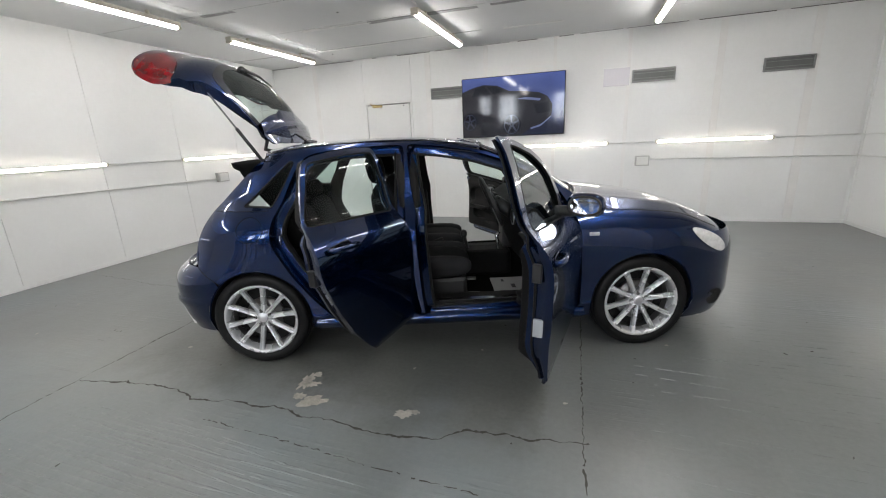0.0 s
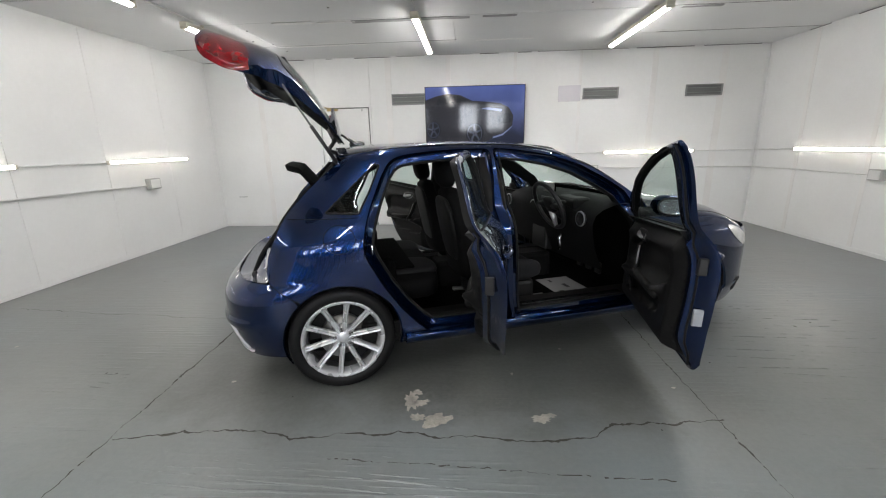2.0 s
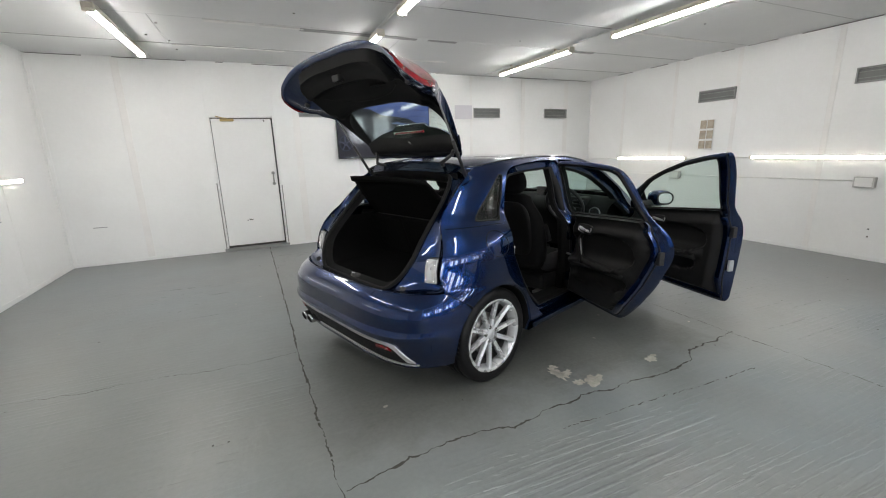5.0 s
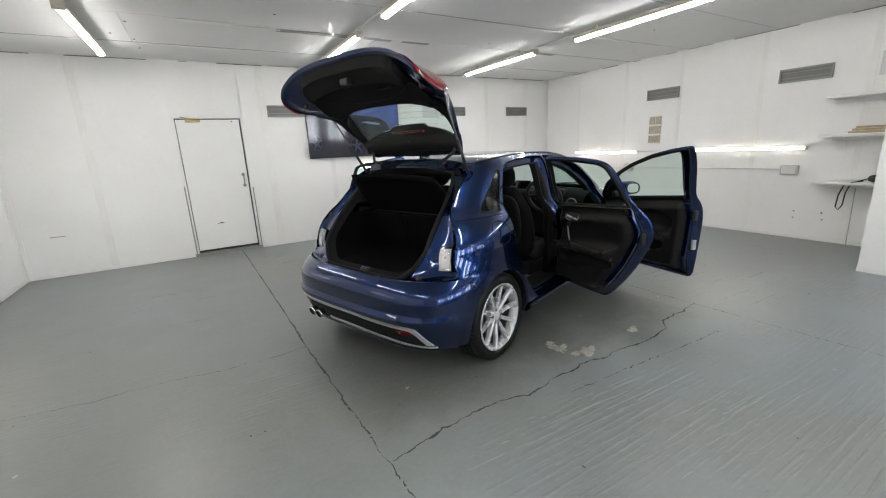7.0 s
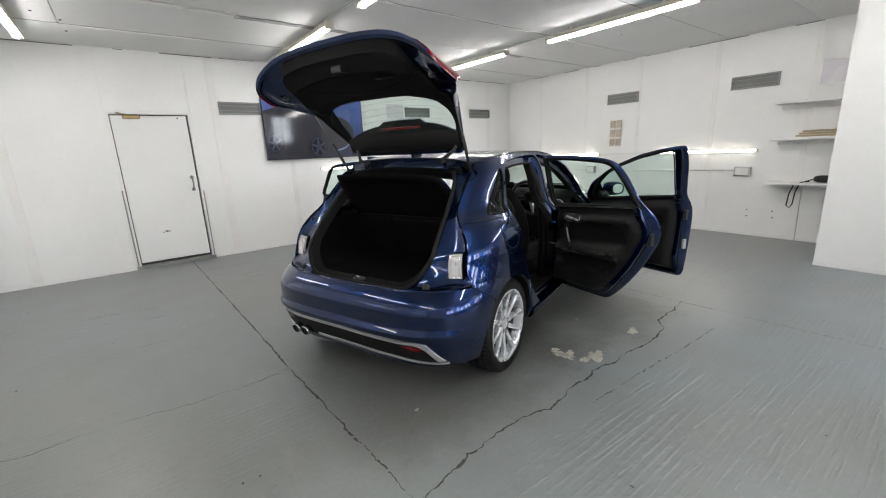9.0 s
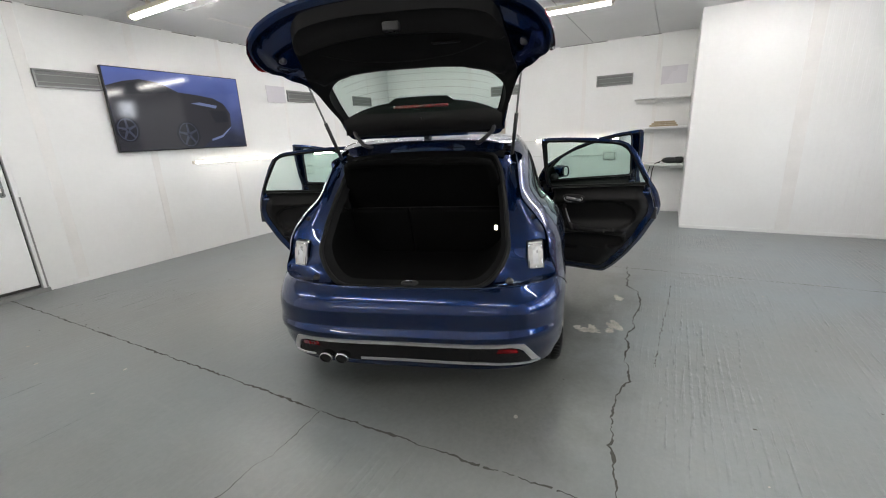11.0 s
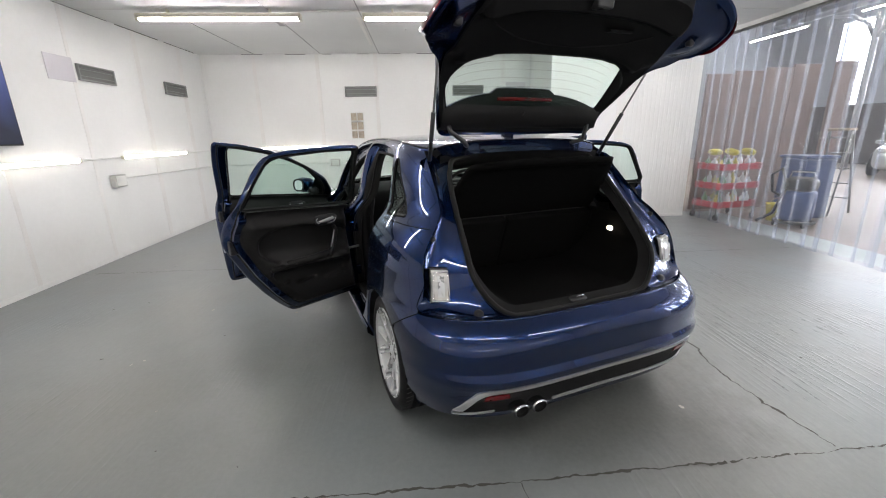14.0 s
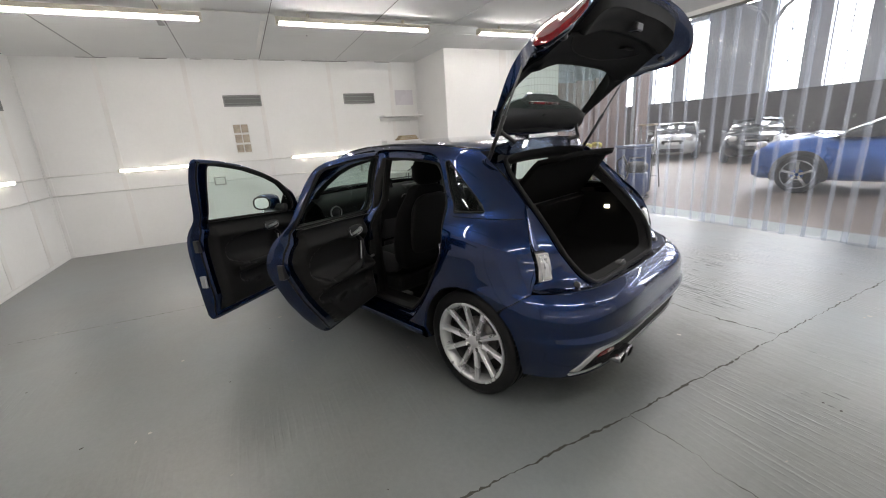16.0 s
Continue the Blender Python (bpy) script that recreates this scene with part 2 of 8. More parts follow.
# ---- building blocks ----
def put(name, verts, faces, material, parent=None, smooth=False, normals=None, label=""):
    me = bpy.data.meshes.new(name)
    me.from_pydata([tuple(v) for v in verts], [], [tuple(f) for f in faces])
    me.validate()
    me.materials.append(material)
    if smooth:
        me.polygons.foreach_set("use_smooth", [True] * len(me.polygons))
    if normals is not None and len(normals) == len(me.vertices):
        me.normals_split_custom_set_from_vertices([tuple(n) for n in normals])
    ob = new(name, me)
    ob.parent = parent
    if label:
        tagged(ob, label)
    return ob


def part(name, bm, material, parent=None, label="", smooth=False):
    me = bpy.data.meshes.new(name)
    bmesh.ops.recalc_face_normals(bm, faces=bm.faces)
    bm.to_mesh(me)
    bm.free()
    me.materials.append(material)
    if smooth:
        me.polygons.foreach_set("use_smooth", [True] * len(me.polygons))
    ob = new(name, me)
    ob.parent = parent
    if label:
        tagged(ob, label)
    return ob


def box_into(bm, lo, hi, bevel=0.0, segs=1, m=None):
    """A bevelled box between two corners, added to bm."""
    lo, hi = Vector(lo), Vector(hi)
    r = bmesh.ops.create_cube(bm, size=1.0)
    vs = r["verts"]
    size, mid = hi - lo, (hi + lo) / 2
    for v in vs:
        v.co = Vector((v.co.x * size.x, v.co.y * size.y, v.co.z * size.z)) + mid
    if bevel:
        es = list({e for v in vs for e in v.link_edges})
        r = bmesh.ops.bevel(bm, geom=es, offset=bevel, segments=segs, profile=0.5, affect="EDGES")
        vs = list({v for f in r["faces"] for v in f.verts} | {v for v in vs if v.is_valid})
    if m is not None:
        for v in vs:
            v.co = m @ v.co
    return vs


def box(name, lo, hi, material, parent=None, bevel=0.004, segs=1, label="", m=None):
    bm = bmesh.new()
    box_into(bm, lo, hi, bevel, segs, m)
    return part(name, bm, material, parent, label)


def tube_data(pts, radius, segs=8, closed=False):
    """Verts and faces of a round bar along pts."""
    pts = [Vector(p) for p in pts]
    n = len(pts)
    verts, faces = [], []
    up = None
    for i, p in enumerate(pts):
        a = pts[i - 1] if (i > 0 or closed) else p
        c = pts[(i + 1) % n] if (i < n - 1 or closed) else p
        d = (c - a).normalized()
        if up is None:
            up = Vector((0, 0, 1)) if abs(d.z) < 0.9 else Vector((1, 0, 0))
        side = d.cross(up).normalized()
        up = side.cross(d).normalized()
        r = radius[i] if isinstance(radius, (list, tuple)) else radius
        for k in range(segs):
            t = 2 * math.pi * k / segs
            verts.append(p + side * (r * math.cos(t)) + up * (r * math.sin(t)))
    rows = n if closed else n - 1
    for i in range(rows):
        for k in range(segs):
            a, c = i * segs, ((i + 1) % n) * segs
            faces.append((a + k, a + (k + 1) % segs, c + (k + 1) % segs, c + k))
    if not closed:
        faces.append(tuple(range(segs))[::-1])
        faces.append(tuple((n - 1) * segs + k for k in range(segs)))
    return verts, faces


def rod(name, pts, radius, material, parent=None, segs=8, closed=False, label=""):
    v, f = tube_data(pts, radius, segs, closed)
    return put(name, v, f, material, parent, True, None, label)


def grid_faces(rows, cols, wrap=False):
    f = []
    for i in range(rows - 1):
        for j in range(cols if wrap else cols - 1):
            k = (j + 1) % cols
            f.append((i * cols + j, i * cols + k, (i + 1) * cols + k, (i + 1) * cols + j))
    return f


def loft(name, rows, material, parent=None, wrap=False, caps=False, smooth=True, label="", flip=False):
    """A surface through rows of equally many points."""
    n = len(rows[0])
    v = [p for r in rows for p in r]
    f = grid_faces(len(rows), n, wrap)
    if caps:
        f.append(tuple(range(n))[::-1])
        f.append(tuple((len(rows) - 1) * n + k for k in range(n)))
    if flip:
        f = [q[::-1] for q in f]
    return put(name, v, f, material, parent, smooth, None, label)


def lathe_data(profile, segs=32, axis="y"):
    """Verts and faces of (radius, along) turned round an axis."""
    v, n = [], len(profile)
    for k in range(segs):
        t = 2 * math.pi * k / segs
        for r, h in profile:
            a, c = r * math.cos(t), r * math.sin(t)
            v.append({"y": (a, h, c), "z": (a, c, h), "x": (h, a, c)}[axis])
    f = [(k * n + i, k * n + i + 1, ((k + 1) % segs) * n + i + 1, ((k + 1) % segs) * n + i) for k in range(segs) for i in range(n - 1)]
    return v, f


def pillow(name, centre, half, material, parent=None, power=4.0, m=None, nu=20, nv=12, label=""):
    """A soft box: a superellipsoid."""
    def s(w, e):
        return math.copysign(abs(w) ** e, w)
    e = 2.0 / power
    rows = []
    for i in range(nv + 1):
        a = -math.pi / 2 + math.pi * i / nv
        row = []
        for j in range(nu):
            t = 2 * math.pi * j / nu
            p = Vector((half[0] * s(math.cos(a), e) * s(math.cos(t), e), half[1] * s(math.cos(a), e) * s(math.sin(t), e), half[2] * s(math.sin(a), e)))
            p = p + Vector(centre)
            row.append(m @ p if m is not None else p)
        rows.append(row)
    return loft(name, rows, material, parent, wrap=True, label=label)


def thing(name, label, category, at=None, group="", kind=""):
    ob = new(name)
    ob.empty_display_size = 0.1
    if at is not None:
        ob.matrix_basis = at
    return tagged(ob, label, category, group, kind)

# ---- the preparation bay: floor, walls, ceiling ----
XW, XE, YN, YS, ZC = -5.66, 3.61, 7.335, -0.95, 2.83
YF = -1.22                     # where the painted floor ends
SX, SY = 2.325, 1.475          # west face and north face of the boxed-in corner
T = 0.12

floor = put("floor", [(XW - T, YF, 0), (XE + T, YF, 0), (XE + T, YN + T, 0), (XW - T, YN + T, 0),
                      (XW - T, YF, -0.15), (XE + T, YF, -0.15), (XE + T, YN + T, -0.15), (XW - T, YN + T, -0.15)],
            [(0, 1, 2, 3), (7, 6, 5, 4), (0, 4, 5, 1), (1, 5, 6, 2), (2, 6, 7, 3), (3, 7, 4, 0)], M_FLOOR)
tagged(floor, "worn grey painted concrete floor with cracks and bare patches", "floor", kind="structure")


def wander(pts, step=0.07, amp=0.018, seed=1):
    """A jagged line through pts."""
    rng = random.Random(seed)
    out = []
    for (x0, y0), (x1, y1) in zip(pts, pts[1:]):
        d = math.hypot(x1 - x0, y1 - y0)
        n = max(2, int(d / step))
        nx, ny = -(y1 - y0) / d, (x1 - x0) / d
        for i in range(n):
            w = rng.uniform(-amp, amp)
            out.append((x0 + (x1 - x0) * i / n + nx * w, y0 + (y1 - y0) * i / n + ny * w))
    out.append(pts[-1])
    return out


def ribbon(name, pts, width, seed=1, z=0.0025, breaks=0.0):
    """A thin crack of uneven width lying in the floor."""
    rng = random.Random(seed)
    pts = wander(pts, 0.014, 0.0042, seed + 50)
    verts, faces = [], []
    for i, (x, y) in enumerate(pts):
        a, c = pts[max(0, i - 1)], pts[min(len(pts) - 1, i + 1)]
        d = math.hypot(c[0] - a[0], c[1] - a[1]) or 1
        nx, ny = -(c[1] - a[1]) / d, (c[0] - a[0]) / d
        w = width * (0.55 + 0.35 * math.sin(i * 0.23 + seed) * math.sin(i * 0.071)) * rng.uniform(0.35, 1.5) / 2
        verts += [(x + nx * w, y + ny * w, z), (x - nx * w, y - ny * w, z)]
    for i in range(len(pts) - 1):
        if rng.random() >= breaks:
            faces.append((2 * i, 2 * i + 1, 2 * i + 3, 2 * i + 2))
    return put(name, verts, faces, M_CRACK, floor)


ribbon("floor_crack", wander([(-2.91, 1.71), (-2.77, 1.73), (-2.63, 1.77), (-2.47, 1.78), (-2.25, 1.80), (-1.97, 1.745), (-1.74, 1.795), (-1.58, 1.775), (-1.49, 1.81), (-1.27, 1.785), (-1.06, 1.795), (-0.87, 1.765), (-0.72, 1.765), (-0.545, 1.795), (-0.40, 1.895), (-0.22, 1.92), (-0.09, 1.92), (0.166, 1.96)], 0.04, 0.012, 3), 0.017, 4)
ribbon("floor_crack", wander([(-3.0, 3.20), (-3.33, 3.17), (-3.56, 3.18), (-3.96, 3.24), (-4.23, 3.23), (-4.75, 3.30), (-5.3, 3.36)], 0.06, 0.014, 5), 0.006, 6)
ribbon("floor_crack", wander([(-1.80, 1.625), (-1.2, 1.60), (-0.7, 1.565), (-0.26, 1.55)], 0.05, 0.005, 31), 0.009, 32, breaks=0.25)
ribbon("floor_joint", wander([(-3.09, YN - 0.02), (-3.02, 4.6), (-2.99, 3.2), (-2.955, 2.2)], 0.05, 0.006, 7), 0.017, 8, breaks=0.02)
ribbon("floor_joint", wander([(-2.955, 2.2), (-2.93, 1.72), (-2.88, 0.3), (-2.85, YS)], 0.05, 0.008, 17), 0.011, 18, breaks=0.10)
ribbon("floor_joint", wander([(0.11, YN - 0.02), (0.12, 3.6), (0.14, 1.95), (0.2, 0.4), (0.22, YS)], 0.05, 0.006, 9), 0.010, 10, breaks=0.12)


def flake(name, cx, cy, rx, ry, seed, n=26, turn=0.0, material=M_BARE):
    """A ragged patch where the paint has come off."""
    rng = random.Random(seed)
    v = [(cx, cy, 0.003)]
    for i in range(n):
        t = 2 * math.pi * i / n
        r = rng.uniform(0.55, 1.05)
        x, y = rx * r * math.cos(t), ry * r * math.sin(t)
        v.append((cx + x * math.cos(turn) - y * math.sin(turn), cy + x * math.sin(turn) + y * math.cos(turn), 0.003))
    put(name, v, [(0, 1 + i, 1 + (i + 1) % n) for i in range(n)], material, floor)


flake("bare_patch", -1.455, 2.07, 0.045, 0.10, 1, turn=0.15)
flake("bare_patch", -1.40, 2.05, 0.06, 0.035, 12, turn=0.5)
flake("bare_patch", -1.30, 1.905, 0.09, 0.065, 2, turn=0.35)
flake("bare_patch", -1.40, 1.93, 0.05, 0.035, 3)
flake("bare_patch", -1.43, 2.15, 0.04, 0.03, 4)
flake("bare_patch", -0.755, 1.935, 0.065, 0.04, 5, turn=0.3)
flake("bare_patch", -0.70, 1.965, 0.03, 0.022, 6)
rng = random.Random(11)
for i in range(90):
    flake("paint_chip", rng.uniform(-5.2, 3.2), rng.uniform(-0.4, 6.5), rng.uniform(0.006, 0.022), rng.uniform(0.004, 0.014), 20 + i, 7, rng.uniform(0, 3))

for i in range(70):
    flake("dirt_speck", rng.uniform(-5.2, 3.2), rng.uniform(-0.8, 6.5), rng.uniform(0.004, 0.016), rng.uniform(0.003, 0.010), 200 + i, 6, rng.uniform(0, 3), M_CRACK)

# walls: backing slabs, with lining panels as pieces on them
DX0, DX1, DZ = -3.725, -2.79, 2.085     # doorway in the north wall


def slab(name, boxes, label):
    bm = bmesh.new()
    for lo, hi in boxes:
        box_into(bm, lo, hi)
    return tagged(part(name, bm, M_WALL), label, "wall", kind="structure")


wall_north = slab("wall_north", [((XW - T, YN + 0.008, 0), (DX0, YN + T, ZC)), ((DX1, YN + 0.008, 0), (XE + T, YN + T, ZC)), ((DX0, YN + 0.008, DZ), (DX1, YN + T, ZC))],
                  "white painted panel wall with joints and scuffs")
wall_west = slab("wall_west", [((XW - T, YS, 0), (XW - 0.008, YN + 0.008, ZC))], "white painted panel wall with tube lights")
wall_east = slab("wall_east", [((XE + 0.008, SY - 0.3, 0), (XE + T, YN + 0.008, ZC))], "white painted panel wall with vents and tube lights")
wall_corner = slab("wall_southeast", [((SX + 0.008, YS, 0), (SX + T, SY - 0.008, ZC)), ((SX + 0.008, SY - T, 0), (XE + 0.008, SY - 0.008, ZC))], "white boxed-in corner wall of tall ribbed panels")
wall_south = slab("wall_south", [((XW - T, YS - T, 0), (-3.45, YS, ZC))], "plain white wall beside the strip curtain")
lintel = slab("wall_lintel", [((-3.45, YS - T, ZC - 0.06), (SX + T, YS - 0.03, ZC + 0.4))], "white lintel above the strip curtain")


def panel_row(wall, axis, fixed, outward, edges, z0=0.0, z1=ZC, gaps=()):
    """Flat lining boards side by side on a wall, with fine open joints."""
    for a, c in zip(edges, edges[1:]):
        lo_z, hi_z = z0, z1
        for g0, g1, gz in gaps:
            if a >= g0 - 0.02 and c <= g1 + 0.02:
                lo_z = gz
        g = 0.002
        n0, n1 = sorted((fixed, fixed + outward * 0.010))
        lo, hi = ((a + g, n0, lo_z), (c - g, n1, hi_z)) if axis == "x" else ((n0, a + g, lo_z), (n1, c - g, hi_z))
        box("wall_panel", lo, hi, M_WALL, wall, 0.0015)


panel_row(wall_north, "x", YN, 1, [XW, -4.72, DX0, DX1, -2.49, -1.46, -0.36, 0.71, 1.87, 2.90, XE], gaps=[(DX0, DX1, DZ)])
panel_row(wall_east, "y", XE, 1, [SY, 1.98, 3.12, 4.29, 5.32, 6.42, YN])
panel_row(wall_west, "y", XW, -1, [YS, -0.5, 0.6, 1.7, 2.8, 3.9, 5.02, 6.13, YN])
panel_row(wall_corner, "y", SX, 1, [YS, 0.32, SY])
panel_row(wall_corner, "x", SY, -1, [SX + 0.01, XE])
for k in range(16):
    box("wall_rib", (SX - 0.0035, -0.90 + 0.072 * k, 0.05), (SX + 0.001, -0.882 + 0.072 * k, ZC - 0.01), M_WALL, wall_corner, 0.0012)


def trim(name, lo, hi, label, material=None, bevel=0.002):
    return tagged(box(name, lo, hi, material or M_STRIP, None, bevel), label, "trim", kind="structure")


for x, w in ((0.70, 0.05), (1.87, 0.09), (2.94, 0.11), (-2.47, 0.10), (-4.72, 0.09), (-1.46, 0.08), (-0.36, 0.05)):
    trim("cover_strip", (x - w / 2, YN - 0.004, 0.0), (x + w / 2, YN + 0.001, ZC), "flat cream strip covering a wall joint")
for y in (6.42, 5.32, 4.29, 3.12, 1.98):
    trim("cover_strip", (XE - 0.004, y - 0.032, 0.0), (XE + 0.001, y + 0.032, ZC), "flat cream strip covering a wall joint")
trim("cover_strip", (SX - 0.004, 0.25, 0.0), (SX + 0.001, 0.39, ZC), "flat cream strip covering a wall joint")
for x, y in ((XE, YN), (XW, YN)):
    s = -1 if x > 0 else 1
    trim("corner_strip", (min(x, x + s * 0.05), YN - 0.006, 0), (max(x, x + s * 0.05), YN - 0.0005, ZC - 0.01), "white angle strip in the room corner", M_WALL)
    trim("corner_strip", (min(x + s * 0.0005, x + s * 0.006), YN - 0.06, 0), (max(x + s * 0.0005, x + s * 0.006), YN - 0.0065, ZC - 0.01), "white angle strip in the room corner", M_WALL)
for lo, hi in (((XW, YN - 0.012, 0), (DX0 - 0.06, YN - 0.004, 0.05)), ((DX1 + 0.06, YN - 0.012, 0), (XE, YN - 0.004, 0.05)), ((XE - 0.012, SY, 0), (XE - 0.004, YN - 0.012, 0.05)),
               ((XW + 0.001, YS, 0), (XW + 0.010, YN - 0.012, 0.05)), ((SX - 0.012, YS, 0), (SX - 0.004, SY, 0.045))):
    trim("baseboard", lo, hi, "low white skirting with a dirty edge", M_WALL)
trim("curtain_rail", (-3.45, YS - 0.10, ZC - 0.085), (SX, YS - 0.04, ZC - 0.055), "dark steel rail carrying the strip curtain", M_STEEL_DARK)

# hardened trowel ridges that stand proud of the slab
def trowel_ridges(bands, seed):
    rng = random.Random(seed)
    v, f = [], []
    for x0, x1, y0, y1, pitch, height, cover in bands:
        y = y0
        while y < y1:
            ph = [rng.uniform(0, 6.28) for _ in range(5)]
            a, c = x0 + rng.uniform(0, 0.6) * (x1 - x0) * 0.5, x1 - rng.uniform(0, 0.6) * (x1 - x0) * 0.5
            strong = rng.uniform(0.5, 1.15)
            n = int((c - a) / 0.015)
            for i in range(n):
                x = a + 0.015 * i
                wave = 0.7 * math.sin(2.1 * x + ph[0]) + 0.6 * math.sin(7.3 * x + ph[1]) + 0.9 * math.sin(29 * x + ph[2] + 2 * math.sin(11 * x)) + rng.uniform(-0.9, 0.9)
                up = 1.3 * strong * height * min(1.0, max(-0.4, cover + wave * 0.45)) * math.sin(math.pi * min(1, 8 * i / n, 8 * (n - i) / n) / 2)
                yy = y - 0.045 * (x + 1.7) + 0.012 * math.sin(2.7 * x + ph[3]) + 0.003 * math.sin(9 * x + ph[4]) + rng.uniform(-0.0012, 0.0012)
                w = 0.004 + 0.8 * max(0, up)
                k = len(v)
                v += [(x, yy - w * 0.6, -0.001), (x, yy + rng.uniform(-0.001, 0.001), up - 0.0008), (x, yy + w, -0.001)]
                if i:
                    f += [(k - 3, k, k + 1, k - 2), (k - 2, k + 1, k + 2, k - 1)]
            y += pitch * rng.uniform(0.7, 1.4)
    return v, f


v, f = trowel_ridges([(-2.85, -0.65, 1.27, 1.57, 0.046, 0.0055, 0.55), (-2.70, -0.10, 0.55, 1.24, 0.050, 0.0052, 0.20), (-1.50, 0.40, 0.60, 1.15, 0.05, 0.0055, 0.40),
                      (-3.62, -3.25, 2.08, 2.30, 0.04, 0.0045, 0.40), (-2.2, 1.4, -0.3, 0.50, 0.06, 0.0040, 0.0), (0.25, 1.95, 1.35, 3.60, 0.06, 0.0040, 0.10),
                      (-2.9, -0.4, 1.60, 1.74, 0.07, 0.003, -0.1), (-4.6, -3.4, 4.2, 5.4, 0.07, 0.0040, 0.0), (-3.9, -2.9, 1.6, 2.1, 0.06, 0.0035, -0.1),
                      (-3.2, -1.9, 5.6, 6.6, 0.07, 0.0035, 0.0)], 41)
put("trowel_ridges", v, f, M_FLOOR, floor, True, label="raised trowel ridges in the floor screed")

# ceiling boards in one mesh
bm = bmesh.new()
ys = [YS - 0.1, 0.9, 2.0, 3.0, 4.22, 5.25, 6.40, YN + 0.05]
for k, (a, c) in enumerate(zip(ys, ys[1:])):
    xs = [XW - 0.05, -4.27 + (0.35 if k % 2 else 0), -1.70 + (0.4 if k % 2 else 0), 0.95 + (0.5 if k % 2 else 0), XE + 0.05]
    for p, q in zip(xs, xs[1:]):
        drop = 0.003 * ((k * 7 + int(p * 3)) % 3)
        box_into(bm, (p + 0.003, a + 0.004, ZC - drop), (q - 0.003, c - 0.004, ZC + 0.02))
box_into(bm, (XW - T, YS - 0.05, ZC + 0.02), (XE + T, YN + T, ZC + 0.10))
ceiling = tagged(part("ceiling", bm, M_CEIL), "white painted board ceiling with visible joints", "ceiling", kind="structure")
for y in (6.40, 5.25, 4.22, 3.0):
    trim("ceiling_joint", (XW, y - 0.003, ZC - 0.002), (XE, y + 0.003, ZC + 0.01), "dark open joint between ceiling boards", M_GAP, 0)
bm = bmesh.new()
rng = random.Random(5)
for (p, q) in (((XW + 0.01, YN - 0.004), (XE, YN - 0.004)),):
    x = p[0]
    while x < q[0] - 0.3:
        l = rng.uniform(0.08, 0.9)
        box_into(bm, (x, YN - 0.006, ZC - rng.uniform(0.010, 0.016)), (min(q[0], x + l), YN - 0.001, ZC - 0.007))
        x += l + rng.uniform(0.05, 0.4)
y = SY + 0.5
while y < YN - 0.3:
    l = rng.uniform(0.15, 0.8)
    box_into(bm, (XE - 0.008, y, ZC - rng.uniform(0.010, 0.015)), (XE - 0.001, min(YN, y + l), ZC - 0.007))
    y += l + rng.uniform(0.1, 0.7)
tagged(part("ceiling_edge_gap", bm, M_GAP), "dark broken gap where wall meets ceiling", "trim", kind="structure")

# old tape and filler left along the ceiling joints, nail heads
def tape(x0, x1, y, width, material, seed, label):
    rng = random.Random(seed)
    n = max(4, int((x1 - x0) / 0.06))
    row = [(x0 + (x1 - x0) * i / n + rng.uniform(-0.01, 0.01), y - width * rng.uniform(0.35, 0.55), y + width * rng.uniform(0.35, 0.55)) for i in range(n + 1)]
    v = [(x, p, ZC - 0.0085) for x, p, q in row] + [(x, q, ZC - 0.0085) for x, p, q in row]
    v += [(x, p, ZC - 0.0005) for x, p, q in row] + [(x, q, ZC - 0.0005) for x, p, q in row]
    m = n + 1
    f = [(i, i + m, i + m + 1, i + 1) for i in range(n)] + [(i, i + 1, i + 1 + 2 * m, i + 2 * m) for i in range(n)] + [(i + m, i + 3 * m, i + 1 + 3 * m, i + 1 + m) for i in range(n)]
    return tagged(put("joint_tape", v, f, material), label, "trim", kind="structure")


for k, (x0, x1, y, w) in enumerate(((-2.50, -1.10, 5.34, 0.10), (-0.95, -0.55, 5.33, 0.08), (1.25, 1.70, 5.30, 0.06), (-4.0, -3.55, 4.26, 0.06))):
    tape(x0, x1, y, w, M_TAPE, 50 + k, "ragged grey tape along a ceiling joint")
for k, (x0, x1, y, w) in enumerate(((-3.45, -2.95, 5.30, 0.09), (-2.9, -2.45, 5.33, 0.06), (-1.0, -0.2, 6.46, 0.07), (1.3, 2.9, 4.27, 0.05), (-3.9, -2.6, 6.45, 0.05))):
    tape(x0, x1, y, w, M_STRIP, 70 + k, "ragged white filler along a ceiling joint")
for x, y in ((-3.89, 5.54), (-4.08, 6.05), (-3.89, 6.25), (-3.88, 6.68), (-2.6, 4.8), (0.2, 5.0), (1.9, 3.7)):
    tagged(box("nail_hole", (x - 0.011, y - 0.008, ZC - 0.0095), (x + 0.011, y + 0.008, ZC - 0.001), M_GAP, None, 0.003), "small dark nail hole in the ceiling board", "nail hole", "nail holes", "structure")
for y, z in ((2.52, 0.382), (2.516, 0.29), (2.216, 0.383), (2.202, 0.293)):
    tagged(box("screw_hole", (XE - 0.0155, y - 0.008, z - 0.008), (XE - 0.004, y + 0.008, z + 0.008), M_GAP, None, 0.002), "dark empty screw hole low in the wall", "screw hole", "screw holes", "structure")
tagged(box("wall_scuff", (-5.34, YN - 0.0065, 0.538), (-5.18, YN - 0.004, 0.548), M_TAPE, None, 0), "grey scuff mark on the wall panel", "mark", kind="structure")

